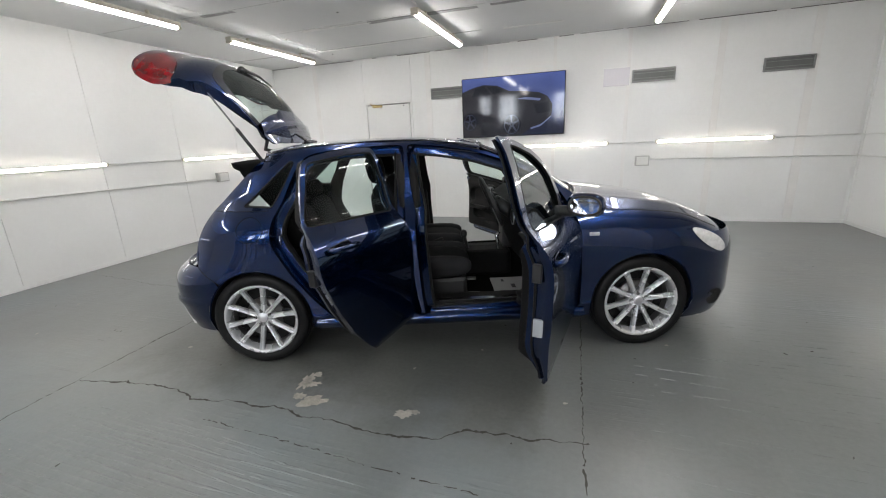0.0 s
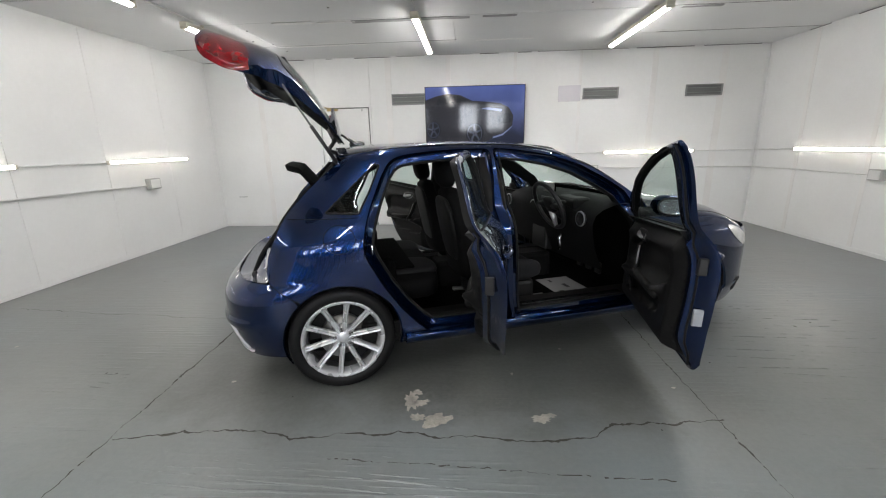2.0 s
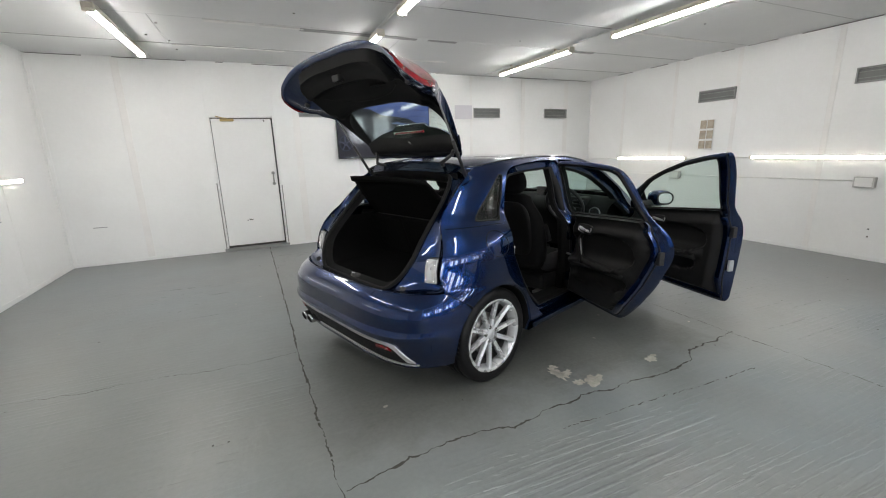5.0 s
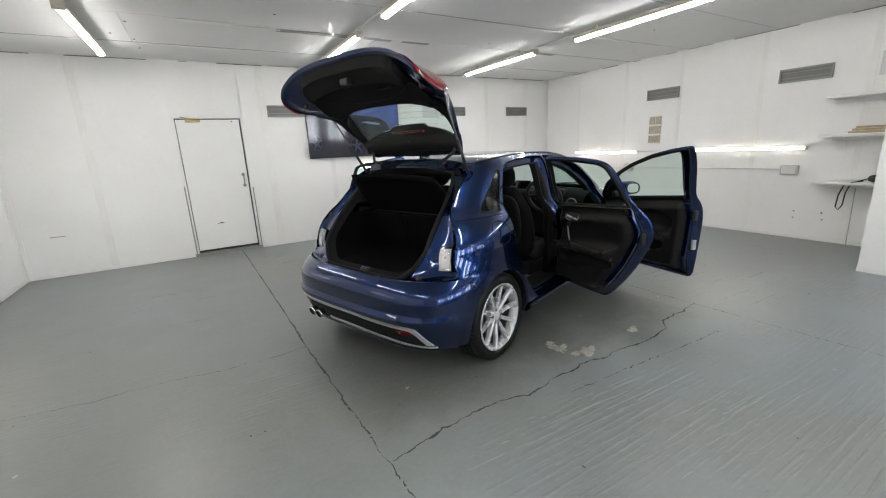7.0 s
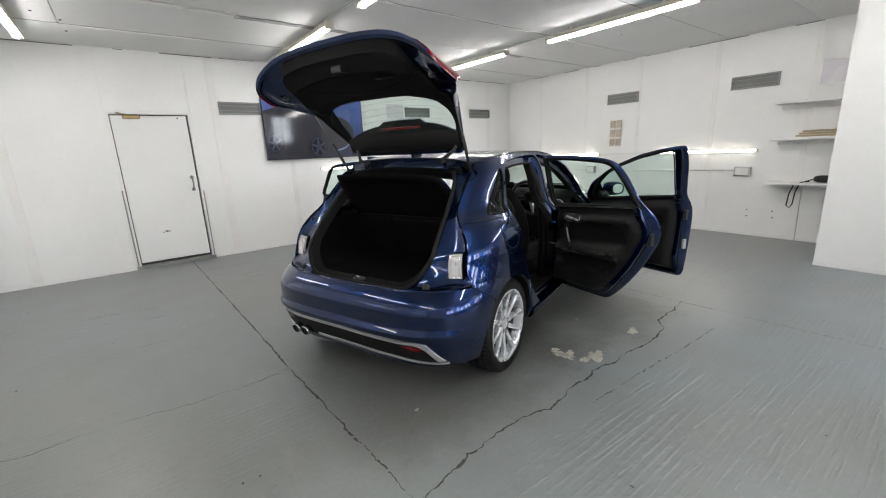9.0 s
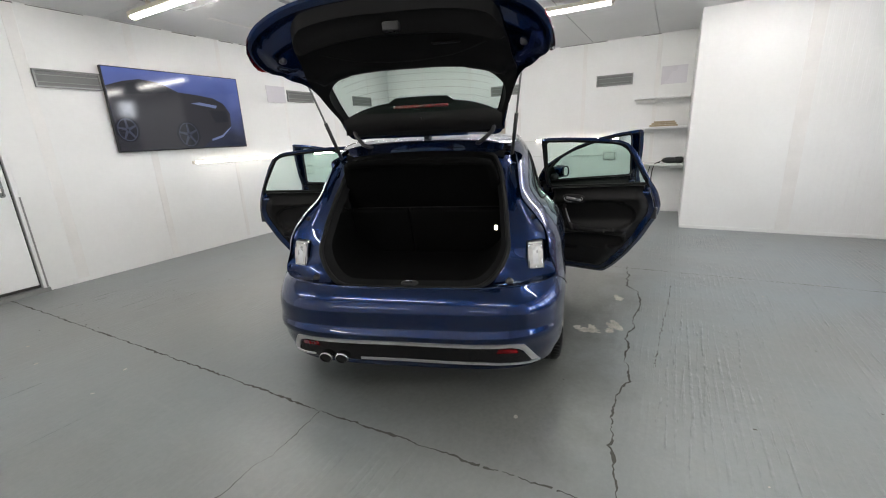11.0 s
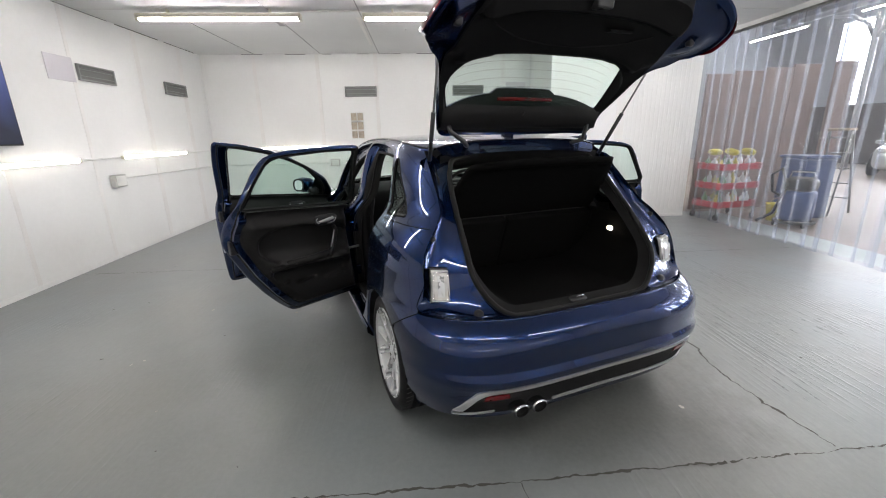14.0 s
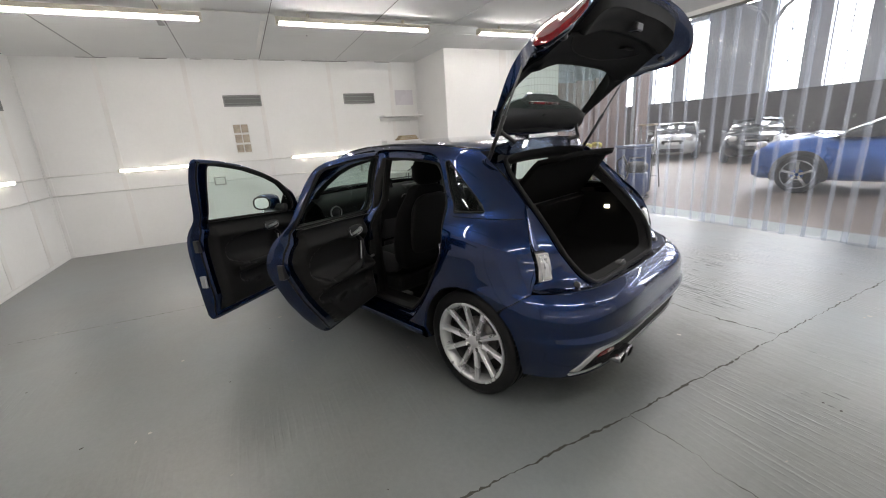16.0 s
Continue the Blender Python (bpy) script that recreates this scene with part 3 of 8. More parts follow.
# door in the north wall
door = box("door_1", (DX0 + 0.046, YN - 0.004, 0.085), (DX1 - 0.058, YN + 0.045, DZ - 0.056), M_WALL, None, 0.004)
tagged(door, "closed flush white door with brass closer and grey gaps", "door", kind="structure")
for lo, hi in (((DX0, YN - 0.014, 0.0), (DX0 + 0.036, YN + 0.06, DZ)), ((DX1 - 0.036, YN - 0.014, 0.0), (DX1, YN + 0.06, DZ)), ((DX0 + 0.036, YN - 0.014, DZ - 0.04), (DX1 - 0.036, YN + 0.06, DZ))):
    box("door_frame", lo, hi, M_WALL, door, 0.003)
box("door_sill", (DX0 - 0.02, YN - 0.035, 0.0), (DX1 + 0.012, YN + 0.06, 0.045), M_STEEL, door, 0.003, label="worn grey threshold plate")
box("door_stop", (DX0 + 0.036, YN + 0.05, 0.045), (DX1 - 0.036, YN + 0.10, DZ - 0.04), M_GAP, door, 0, label="dark gap round the leaf")
box("jamb_edge", (DX1 - 0.010, YN - 0.017, 0.05), (DX1 + 0.005, YN - 0.002, 1.00), M_STEEL, door, 0.001, label="grey worn edge")
box("jamb_edge", (DX0 - 0.004, YN - 0.018, 0.05), (DX0 + 0.012, YN - 0.002, 1.08), M_STEEL, door, 0.001, label="grey worn edge")
box("door_closer", (DX0 + 0.17, YN - 0.05, DZ - 0.095), (DX0 + 0.36, YN - 0.004, DZ - 0.055), M_BRASS, door, 0.012, 2, label="brass closer body")
rod("closer_arm", [(DX0 + 0.27, YN - 0.04, DZ - 0.055), (DX0 + 0.2, YN - 0.12, DZ - 0.05), (DX0 + 0.12, YN - 0.02, DZ - 0.02)], 0.008, M_BRASS, door, 6)
for z in (1.035, 1.20):
    bm = bmesh.new()
    bmesh.ops.create_cone(bm, cap_ends=True, segments=14, radius1=0.026, radius2=0.022, depth=0.012, matrix=Matrix.Translation((DX1 - 0.115, YN - 0.010, z)) @ Matrix.Rotation(math.pi / 2, 4, "X"))
    part("handle_rose", bm, M_STEEL, door, "round steel handle rose")
HX = DX1 - 0.115
rod("door_handle", [(HX, YN - 0.012, 1.20), (HX, YN - 0.045, 1.195), (HX, YN - 0.058, 1.16), (HX, YN - 0.058, 1.075), (HX, YN - 0.045, 1.04), (HX, YN - 0.012, 1.035)], 0.010, M_STEEL, door, 8, label="steel pull handle")
for x, z, w, h in ((-3.36, 0.475, 0.010, 0.006), (-3.325, 0.485, 0.014, 0.010), (-3.30, 0.48, 0.018, 0.006), (-2.95, 2.0, 0.010, 0.010)):
    box("door_scuff", (x - w, YN - 0.0055, z - h), (x + w, YN - 0.0035, z + h), M_GAP, door, 0, label="black scuff mark")


# ---- lamps ----
def batten(length, glowing, standoff, half, r, bulge, gap=0.0):
    """A tube batten along local x; its back hangs a gap below z = 0, the tube below that."""
    e = thing("tube_light", "white batten with one glowing fluorescent tube", "lamp", group="tube lights")
    h, z0, z1 = length / 2, -gap, -gap - standoff
    bm = bmesh.new()
    box_into(bm, (-h, -half, z1), (h, half, z0), 0.006)
    part("batten_body", bm, M_BATTEN, e)
    rows = [[(x, r * math.cos(math.pi * k / 10), z1 - 0.001 - bulge * math.sin(math.pi * k / 10)) for k in range(11)] for x in (-h + 0.03, h - 0.03)]
    loft("tube", rows, glowing, e, caps=True)
    for s in (-1, 1):
        bm = bmesh.new()
        box_into(bm, (s * h - (0.034 if s > 0 else 0), -half, z1 - bulge), (s * h + (0.034 if s < 0 else 0), half, z1 + 0.002), 0.004)
        part("end_cap", bm, M_BATTEN, e)
        if gap:
            bm = bmesh.new()
            box_into(bm, (s * h * 0.62 - 0.012, -0.020, z0 - 0.002), (s * h * 0.62 + 0.012, 0.020, 0.0), 0.002)
            part("hanger", bm, M_BATTEN, e)
    return e


for x, tube in ((-4.27, M_TUBE_WEST), (-1.70, M_TUBE), (0.95, M_TUBE_EAST)):
    first = batten(1.82, tube, 0.045, 0.044, 0.033, 0.030, 0.045)
    first.matrix_basis = pose(x, 5.78, ZC - 0.006, 0, 0, 90)
    for y in (3.26, 0.73):
        copy_thing(first, pose(x, y, ZC - 0.006, 0, 0, 90))
small = batten(1.5, M_WALL_TUBE, 0.03, 0.022, 0.019, 0.006)
tagged(small, "short white wall batten with a glowing tube", group="wall tube lights")
walls = [pose(-0.27, YN - 0.006, 1.205, -90, 0, 0), pose(1.88, YN - 0.006, 1.205, -90, 0, 0),
         pose(XE - 0.006, 5.72, 1.225, -90, 0, -90), pose(XE - 0.006, 3.22, 1.24, -90, 0, -90),
         pose(XW + 0.012, 5.75, 1.265, -90, 0, 90), pose(XW + 0.012, 3.2, 1.27, -90, 0, 90), pose(XW + 0.012, 0.65, 1.27, -90, 0, 90)]
for k, m in enumerate(walls):
    if k == 0:
        small.matrix_basis = m
    else:
        copy_thing(small, m)


# ---- conduits, boxes, vents, plates ----
def conduit(pts, r=0.009, label="thin white cable conduit along the wall"):
    return tagged(rod("conduit", pts, r, M_PLASTIC_W, None, 6), label, "conduit")


YC = YN - 0.014
conduit([(0.48, YC, 1.205), (1.13, YC, 1.205)])
conduit([(2.63, YC, 1.205), (XE - 0.014, YC, 1.205)])
conduit([(1.07, YC, 0.95), (XE - 0.014, YC, 0.93)])
conduit([(XE - 0.014, YN - 0.02, 1.205), (XE - 0.014, 6.47, 1.22)])
conduit([(XE - 0.014, YN - 0.02, 0.93), (XE - 0.014, 2.72, 0.955)])
conduit([(XE - 0.014, 4.97, 1.23), (XE - 0.014, 3.97, 1.235)])
conduit([(XW + 0.02, 5.0, 1.265), (XW + 0.02, 3.95, 1.27)], 0.011)
conduit([(XW + 0.02, 2.45, 1.27), (XW + 0.02, 1.4, 1.27)], 0.011)
conduit([(XW + 0.02, YS, 1.03), (XW + 0.02, 2.8, 0.975), (XW + 0.02, 5.56, 0.925)], 0.011)
for x in (-4.27, -1.70, 0.95):
    for a, c in ((4.17, 4.87), (1.64, 2.35)):
        conduit([(x + 0.02, a, ZC - 0.02), (x + 0.02, c, ZC - 0.02)], 0.010, "thin white conduit between ceiling lights")


def switch_box(lo, hi, face):
    e = thing("socket_box", "grey plastic electrical socket box on the wall", "socket", group="socket boxes")
    lo, hi = Vector(lo), Vector(hi)
    box("box_body", lo, hi, M_PLASTIC_G, e, 0.008, 2)
    mid = (lo + hi) / 2
    n = Vector(face)
    a = mid + Vector([(hi - lo)[i] / 2 * face[i] for i in range(3)])
    w = Vector([0.4 * (hi - lo)[i] if not face[i] else 0.006 for i in range(3)])
    box("box_lid", a - w + n * 0.003, a + w + n * 0.003, M_PLASTIC_W, e, 0.004)
    return e


switch_box((0.87, YN - 0.07, 0.855), (1.07, YN - 0.004, 1.005), (0, -1, 0))
switch_box((XE - 0.07, 2.53, 0.88), (XE - 0.004, 2.73, 1.01), (-1, 0, 0))
switch_box((XE - 0.07, 5.05, 0.88), (XE - 0.004, 5.22, 1.01), (-1, 0, 0))
switch_box((XW + 0.011, 5.56, 0.87), (XW + 0.08, 5.77, 1.02), (1, 0, 0))


def vent(length):
    """A shallow steel air grille: frame, recessed plate, two slats. Local x along the wall, y into the room (-)."""
    e = thing("air_vent", "grey steel air vent with recessed plate", "vent", group="air vents")
    h, z = length / 2, 0.088
    bm = bmesh.new()
    for lo, hi in (((-h, -0.03, z - 0.018), (h, 0, z)), ((-h, -0.03, -z), (h, 0, -z + 0.018)), ((-h, -0.03, -z + 0.018), (-h + 0.018, 0, z - 0.018)), ((h - 0.018, -0.03, -z + 0.018), (h, 0, z - 0.018))):
        box_into(bm, lo, hi, 0.002)
    part("vent_frame", bm, M_STEEL, e)
    box("vent_plate", (-h + 0.018, -0.010, -z + 0.018), (h - 0.018, -0.002, z - 0.018), M_STEEL_DARK, e, 0)
    for k in (-1, 1):
        box("vent_slat", (-h + 0.02, -0.022, k * 0.035 - 0.003), (h - 0.02, -0.012, k * 0.035 + 0.003), M_STEEL, e, 0.001)
    return e


v1 = vent(0.57)
v1.matrix_basis = pose(-2.135, YN - 0.004, 2.147)
for m in (pose(1.035, YN - 0.004, 2.155), pose(2.665, YN - 0.004, 2.158), pose(XE - 0.004, 4.578, 2.193, 0, 0, -90), pose(XE - 0.004, 2.625, 2.193, 0, 0, -90)):
    copy_thing(v1, m)

tagged(box("notice_sheet", (0.355, YN - 0.010, 2.04), (0.715, YN - 0.004, 2.29), M_SHEET, None, 0.001), "pale lilac laminated sheet on the wall", "sign")
tagged(box("notice_sheet", (XE - 0.010, 1.56, 2.06), (XE - 0.004, 1.92, 2.33), M_SHEET, None, 0.001), "pale lilac laminated sheet above the shelves", "sign")

holder = thing("leaflet_holder", "clear wall holder with beige leaflets in two columns", "holder", pose(XE - 0.004, 4.68, 1.595, 0, 0, -90))
box("holder_back", (-0.115, -0.008, -0.235), (0.115, 0, 0.235), M_PLASTIC_W, holder, 0.002)
M_LEAF = surface("beige_leaflet", (0.50, 0.43, 0.34), 0.45, vary=0.3, big=14, fine=90)
for cx in (-0.058, 0.058):
    for cz in (-0.16, 0.0, 0.16):
        box("leaflet", (cx - 0.05, -0.016, cz - 0.068), (cx + 0.05, -0.008, cz + 0.068), M_LEAF, holder, 0.001)
for cz in (-0.235, -0.08, 0.08):
    box("pocket_lip", (-0.115, -0.024, cz), (0.115, -0.016, cz + 0.02), M_PLASTIC_W, holder, 0.001)


# ---- television ----
def screen_colours():
    """The lit picture of a blue studio backdrop, brighter to the top, with soft bands."""
    m, nt, b = nodes_of("screen_backdrop")
    L = nt.links.new
    co = nt.nodes.new("ShaderNodeTexCoord")
    sep = nt.nodes.new("ShaderNodeSeparateXYZ")
    L(co.outputs["Object"], sep.inputs[0])
    r = nt.nodes.new("ShaderNodeMapRange")
    r.inputs["From Min"].default_value, r.inputs["From Max"].default_value = -0.45, 0.45
    L(sep.outputs["Z"], r.inputs["Value"])
    n = nt.nodes.new("ShaderNodeTexNoise")
    n.inputs["Scale"].default_value = 2.2
    L(co.outputs["Object"], n.inputs["Vector"])
    add = nt.nodes.new("ShaderNodeMath")
    add.operation = "MULTIPLY_ADD"
    add.inputs[1].default_value, add.inputs[2].default_value = 0.7, -0.35
    L(n.outputs["Fac"], add.inputs[0])
    sm = nt.nodes.new("ShaderNodeMath")
    L(r.outputs["Result"], sm.inputs[0])
    L(add.outputs[0], sm.inputs[1])
    ramp = nt.nodes.new("ShaderNodeValToRGB")
    el = ramp.color_ramp.elements
    el[0].color, el[1].color = (0.012, 0.016, 0.035, 1), (0.075, 0.11, 0.32, 1)
    el[0].position = 0.15
    x = el.new(0.45)
    x.color = (0.035, 0.05, 0.14, 1)
    L(sm.outputs[0], ramp.inputs["Fac"])
    b.inputs["Base Color"].default_value = (0.01, 0.01, 0.012, 1)
    b.inputs["Roughness"].default_value = 0.07
    L(ramp.outputs["Color"], b.inputs["Emission Color"])
    b.inputs["Emission Strength"].default_value = 1.0
    return m


def shown(name, colour, strength):
    m, nt, b = nodes_of(name)
    b.inputs["Base Color"].default_value, b.inputs["Roughness"].default_value = (0.01, 0.01, 0.012, 1), 0.07
    b.inputs["Emission Color"].default_value, b.inputs["Emission Strength"].default_value = (*colour, 1), strength
    return m


tv = thing("television", "large black flat television showing a dark car on blue", "television", pose(-1.022, YN - 0.062, 1.855))
box("tv_case", (-0.832, -0.012, -0.472), (0.832, 0.03, 0.472), M_BLACK, tv, 0.004)
box("tv_bracket", (-0.3, 0.03, -0.2), (0.3, 0.056, 0.2), M_BLACK, tv, 0)
box("screen", (-0.820, -0.014, -0.458), (0.820, -0.0125, 0.462), screen_colours(), tv, 0, label="glossy lit screen")
M_S_DARK = shown("screen_dark", (0.006, 0.007, 0.012), 1.0)
M_S_MID = shown("screen_mid", (0.016, 0.016, 0.021), 1.0)
M_S_RIM = shown("screen_rim", (0.030, 0.036, 0.058), 1.0)
M_S_LIGHT = shown("screen_light", (0.12, 0.15, 0.28), 1.0)


def screen_shape(name, pts, material, y):
    put(name, [(x, y, z) for x, z in pts], [tuple(range(len(pts)))], material, tv)


screen_shape("screen_shape", [(-0.82, 0.26), (-0.64, 0.32), (-0.46, 0.355), (-0.24, 0.33), (-0.04, 0.235), (0.20, 0.215), (0.42, 0.185), (0.56, 0.12), (0.64, -0.01), (0.625, -0.19), (0.47, -0.31), (0.30, -0.36), (0.16, -0.455), (-0.82, -0.455)], M_S_MID, -0.0150)
screen_shape("screen_shape", [(-0.66, 0.18), (-0.60, 0.30), (-0.46, 0.335), (-0.26, 0.315), (-0.08, 0.235), (-0.36, 0.195)], M_S_DARK, -0.0156)
screen_shape("screen_shape", [(-0.44, 0.325), (-0.41, 0.33), (-0.30, 0.20), (-0.34, 0.198)], M_S_MID, -0.0160)
screen_shape("screen_shape", [(0.10, 0.105), (0.22, 0.125), (0.46, 0.09), (0.44, 0.055), (0.24, 0.085)], M_S_LIGHT, -0.0156)
screen_shape("screen_shape", [(0.34, 0.03), (0.58, 0.02), (0.60, -0.12), (0.40, -0.14)], M_S_DARK, -0.0156)
screen_shape("screen_shape", [(0.30, -0.35), (0.47, -0.30), (0.625, -0.18), (0.61, -0.21), (0.47, -0.33), (0.31, -0.375)], M_S_LIGHT, -0.0158)
for cx, cz, r in ((0.0, -0.285, 0.19), (-0.70, -0.22, 0.16)):
    screen_shape("screen_shape", [(cx + r * 0.80 * math.cos(k * math.pi / 12), cz + r * 0.88 * math.sin(k * math.pi / 12)) for k in range(24)], M_S_DARK, -0.0160)
    ring_o = [(cx + r * 0.66 * math.cos(k * math.pi / 12), cz + r * 0.80 * math.sin(k * math.pi / 12)) for k in range(25)]
    ring_i = [(cx + r * 0.60 * math.cos(k * math.pi / 12), cz + r * 0.73 * math.sin(k * math.pi / 12)) for k in range(25)]
    for k in range(24):
        screen_shape("screen_ring", [ring_o[k], ring_o[k + 1], ring_i[k + 1], ring_i[k]], M_S_RIM, -0.0166)
    for k in range(5):
        t = 2 * math.pi * k / 5 + 0.4
        q = [(r * (0.62 * e_ * math.cos(t) - w * math.sin(t)), r * (0.75 * e_ * math.sin(t) + w * math.cos(t))) for e_, w in ((0.08, -0.10), (1.0, -0.06), (1.0, 0.06), (0.08, 0.10))]
        screen_shape("screen_spoke", [(cx + a, cz + b) for a, b in q], M_S_RIM, -0.0172)

# ---- shelves in the corner ----
for z, w in ((1.855, 0.30), (1.395, 0.34), (0.815, 0.36)):
    sh = thing("wall_shelf", "thin white painted wall shelf in the corner", "shelf", group="wall shelves")
    box("shelf_board", (XE - w, SY + 0.012, z - 0.020), (XE - 0.012, 2.28, z + 0.012), M_WALL, sh, 0.004)
    box("edge_batten", (XE - 0.052, SY + 0.014, z - 0.075), (XE - 0.013, 2.26, z - 0.020), M_WALL, sh, 0.003, label="white painted support batten")
    for y in (1.66, 2.1):
        bm = bmesh.new()
        box_into(bm, (XE - w * 0.8, y - 0.008, z - 0.032), (XE - 0.052, y + 0.008, z - 0.020), 0.002)
        box_into(bm, (XE - 0.022, y - 0.008, z - 0.16), (XE - 0.012, y + 0.008, z - 0.075), 0.002)
        part("bracket", bm, M_WALL, sh)
for k in range(3):
    tagged(box("timber_offcut", (XE - 0.30 + 0.01 * k, 1.62 + 0.02 * k, 1.408 + 0.028 * k), (XE - 0.08, 2.02 - 0.03 * k, 1.434 + 0.028 * k), M_WOOD, None, 0.003), "short pale timber board stacked on the shelf", "timber", "timber offcuts")
sander = thing("power_tool", "black hand-held polishing tool on the shelf", "tool", pose(XE - 0.2, 1.62, 0.828))
pillow("tool_body", (0, 0.05, 0.045), (0.05, 0.12, 0.045), M_BLACK, sander, 3)
pillow("tool_head", (0, -0.07, 0.05), (0.065, 0.065, 0.05), M_BLACK, sander, 4)
loop = [(0, 0.17, 0.04), (-0.05, 0.26, 0.0), (-0.14, 0.33, -0.02), (-0.17, 0.36, -0.15), (-0.17, 0.37, -0.3), (-0.17, 0.34, -0.33), (-0.17, 0.31, -0.28), (-0.17, 0.30, -0.12), (-0.13, 0.27, 0.004), (-0.03, 0.2, 0.012)]
rod("power_cord", loop, 0.007, M_RUBBER, sander, 6, label="black cord hanging over the edge")
tagged(rod("wall_cable", [(XE - 0.01, 1.92, 0.0), (XE - 0.01, 1.93, 0.8)], 0.006, M_PLASTIC_G, None, 6), "grey cable running down the wall", "cable")

# ---- strip curtain ----
def pvc_strip(width, length, seed):
    """One hanging clear strip with a slight curl. Top at the origin."""
    rng = random.Random(seed)
    curl, sway, phase = rng.uniform(0.006, 0.020), rng.uniform(-0.03, 0.03), rng.uniform(0, 6)
    rows = []
    for i in range(13):
        f = i / 12
        row = []
        for j in range(5):
            u = (j / 4 - 0.5) * width
            row.append((u + sway * f * f, curl * (1 - (2 * u / width) ** 2) + 0.012 * math.sin(phase + 4 * f) * f, -length * f))
        rows.append(row)
    return rows


curtain = thing("strip_curtain", "clear plastic strip curtain hanging in the wide opening", "curtain", pose(0, YS - 0.07, ZC - 0.06))
k = 0
x = -3.35
while x < SX - 0.05:
    rows = [[(px + x, py + (0.012 if k % 2 else -0.012), pz) for px, py, pz in r] for r in pvc_strip(0.24, ZC - 0.085, 100 + k)]
    s = loft("curtain_strip", rows, M_PVC, curtain)
    edge = [[r[0], (r[0][0] + 0.030 + 0.035 * abs(math.sin(2.3 * k)), r[0][1] - 0.002, r[0][2])] for r in rows]
    loft("strip_edge", edge, M_PVC_EDGE, s, label="milky double edge of the strip")
    s.visible_shadow = False
    x += 0.200 + 0.012 * math.sin(k * 1.7)
    k += 1

# ---- the workshop hall beyond ----
M_HALL_FLOOR = surface("hall_concrete", (0.26, 0.215, 0.185), 0.5, vary=0.18, big=0.7, fine=20, bump=0.05)
M_SILL = surface("pale_threshold", (0.38, 0.425, 0.44), 0.5, vary=0.12, big=2)
M_HALL_WALL = surface("hall_wall_upper", (0.42, 0.44, 0.47), 0.7, vary=0.12, big=0.6, fine=12)
M_HALL_LOW = surface("hall_wall_lower", (0.10, 0.09, 0.088), 0.7, vary=0.2, big=0.8, fine=12)
M_HALL_ROOF = surface("hall_roof_sheet", (0.42, 0.43, 0.45), 0.6, vary=0.15)
M_SKYGLOW = glow("bright_overcast", (0.95, 0.98, 1.0), DAYLIGHT_GLOW)
M_BROWN = surface("brown_board", (0.27, 0.19, 0.165), 0.5, vary=0.15, big=3, fine=30)
M_RED = surface("red_tray", (0.42, 0.03, 0.035), 0.4, vary=0.1)
M_YELLOW = surface("yellow_cloth", (0.65, 0.55, 0.06), 0.8, vary=0.2)
M_BLUE_P = surface("blue_plastic", (0.035, 0.07, 0.20), 0.4, vary=0.15)
M_CHROME = surface("bright_metal", (0.62, 0.62, 0.63), 0.2, metal=1.0, vary=0.05, bump=0)

HY = -14.0
tagged(put("ground", [(-40, YF - 0.001, -0.004), (40, YF - 0.001, -0.004), (40, -60, -0.004), (-40, -60, -0.004)], [(3, 2, 1, 0)], M_HALL_FLOOR), "warm beige concrete workshop floor", "floor", kind="structure")
tagged(box("threshold", (-3.45, YF - 0.50, -0.004), (SX + 0.3, YF - 0.001, 0.001), M_SILL, None, 0), "pale worn concrete threshold strip", "floor", kind="structure")
bm = bmesh.new()
wins = [(-7.0, -5.9), (-5.2, -4.1), (-1.7, -0.6), (0.1, 1.2), (2.75, 3.75), (4.45, 5.5), (7.95, 8.85), (9.5, 10.5), (11.6, 13.1)]
edge = -16.0
for a, c in wins:
    box_into(bm, (edge, HY - 0.3, 2.3), (a, HY, 6.4))
    box_into(bm, (a, HY - 0.3, 5.5), (c, HY, 6.4))
    edge = c
box_into(bm, (edge, HY - 0.3, 2.3), (16, HY, 6.4))
tagged(part("wall_hall", bm, M_HALL_WALL), "grey workshop wall with tall bright windows", "wall", kind="structure")
tagged(box("wall_hall_lower", (-16, HY - 0.3, 0), (16, HY + 0.02, 2.3), M_HALL_LOW, None, 0), "dark lower band of the workshop wall", "wall", kind="structure")
for n, (a, c) in enumerate(wins):
    w = thing("window_%d" % (n + 1), "tall steel workshop window full of daylight", "window", kind="structure", group="workshop windows")
    box("pane", (a, HY - 0.26, 2.3), (c, HY - 0.25, 5.5), M_SKYGLOW, w, 0, label="blown-out daylight")
    for z in (2.3, 3.35, 4.4, 5.46):
        box("window_bar", (a, HY - 0.24, z), (c, HY - 0.18, z + 0.04), M_HALL_WALL, w, 0)
    for q in (a, (a + c) / 2 - 0.02, c - 0.04):
        box("window_bar", (q, HY - 0.245, 2.3), (q + 0.04, HY - 0.185, 5.5), M_HALL_WALL, w, 0)
for lo, hi in (((-16.3, HY - 0.3, 0), (-16, 8, 6.4)), ((16, HY - 0.3, 0), (16.3, 8, 6.4))):
    tagged(box("wall_hall_side", lo, hi, M_HALL_WALL, None, 0), "grey workshop side wall", "wall", kind="structure")
tagged(box("hall_roof", (-16.3, HY - 0.3, 6.4), (16.3, 8, 6.6), M_HALL_ROOF, None, 0), "grey sheeted workshop roof", "ceiling", kind="structure")
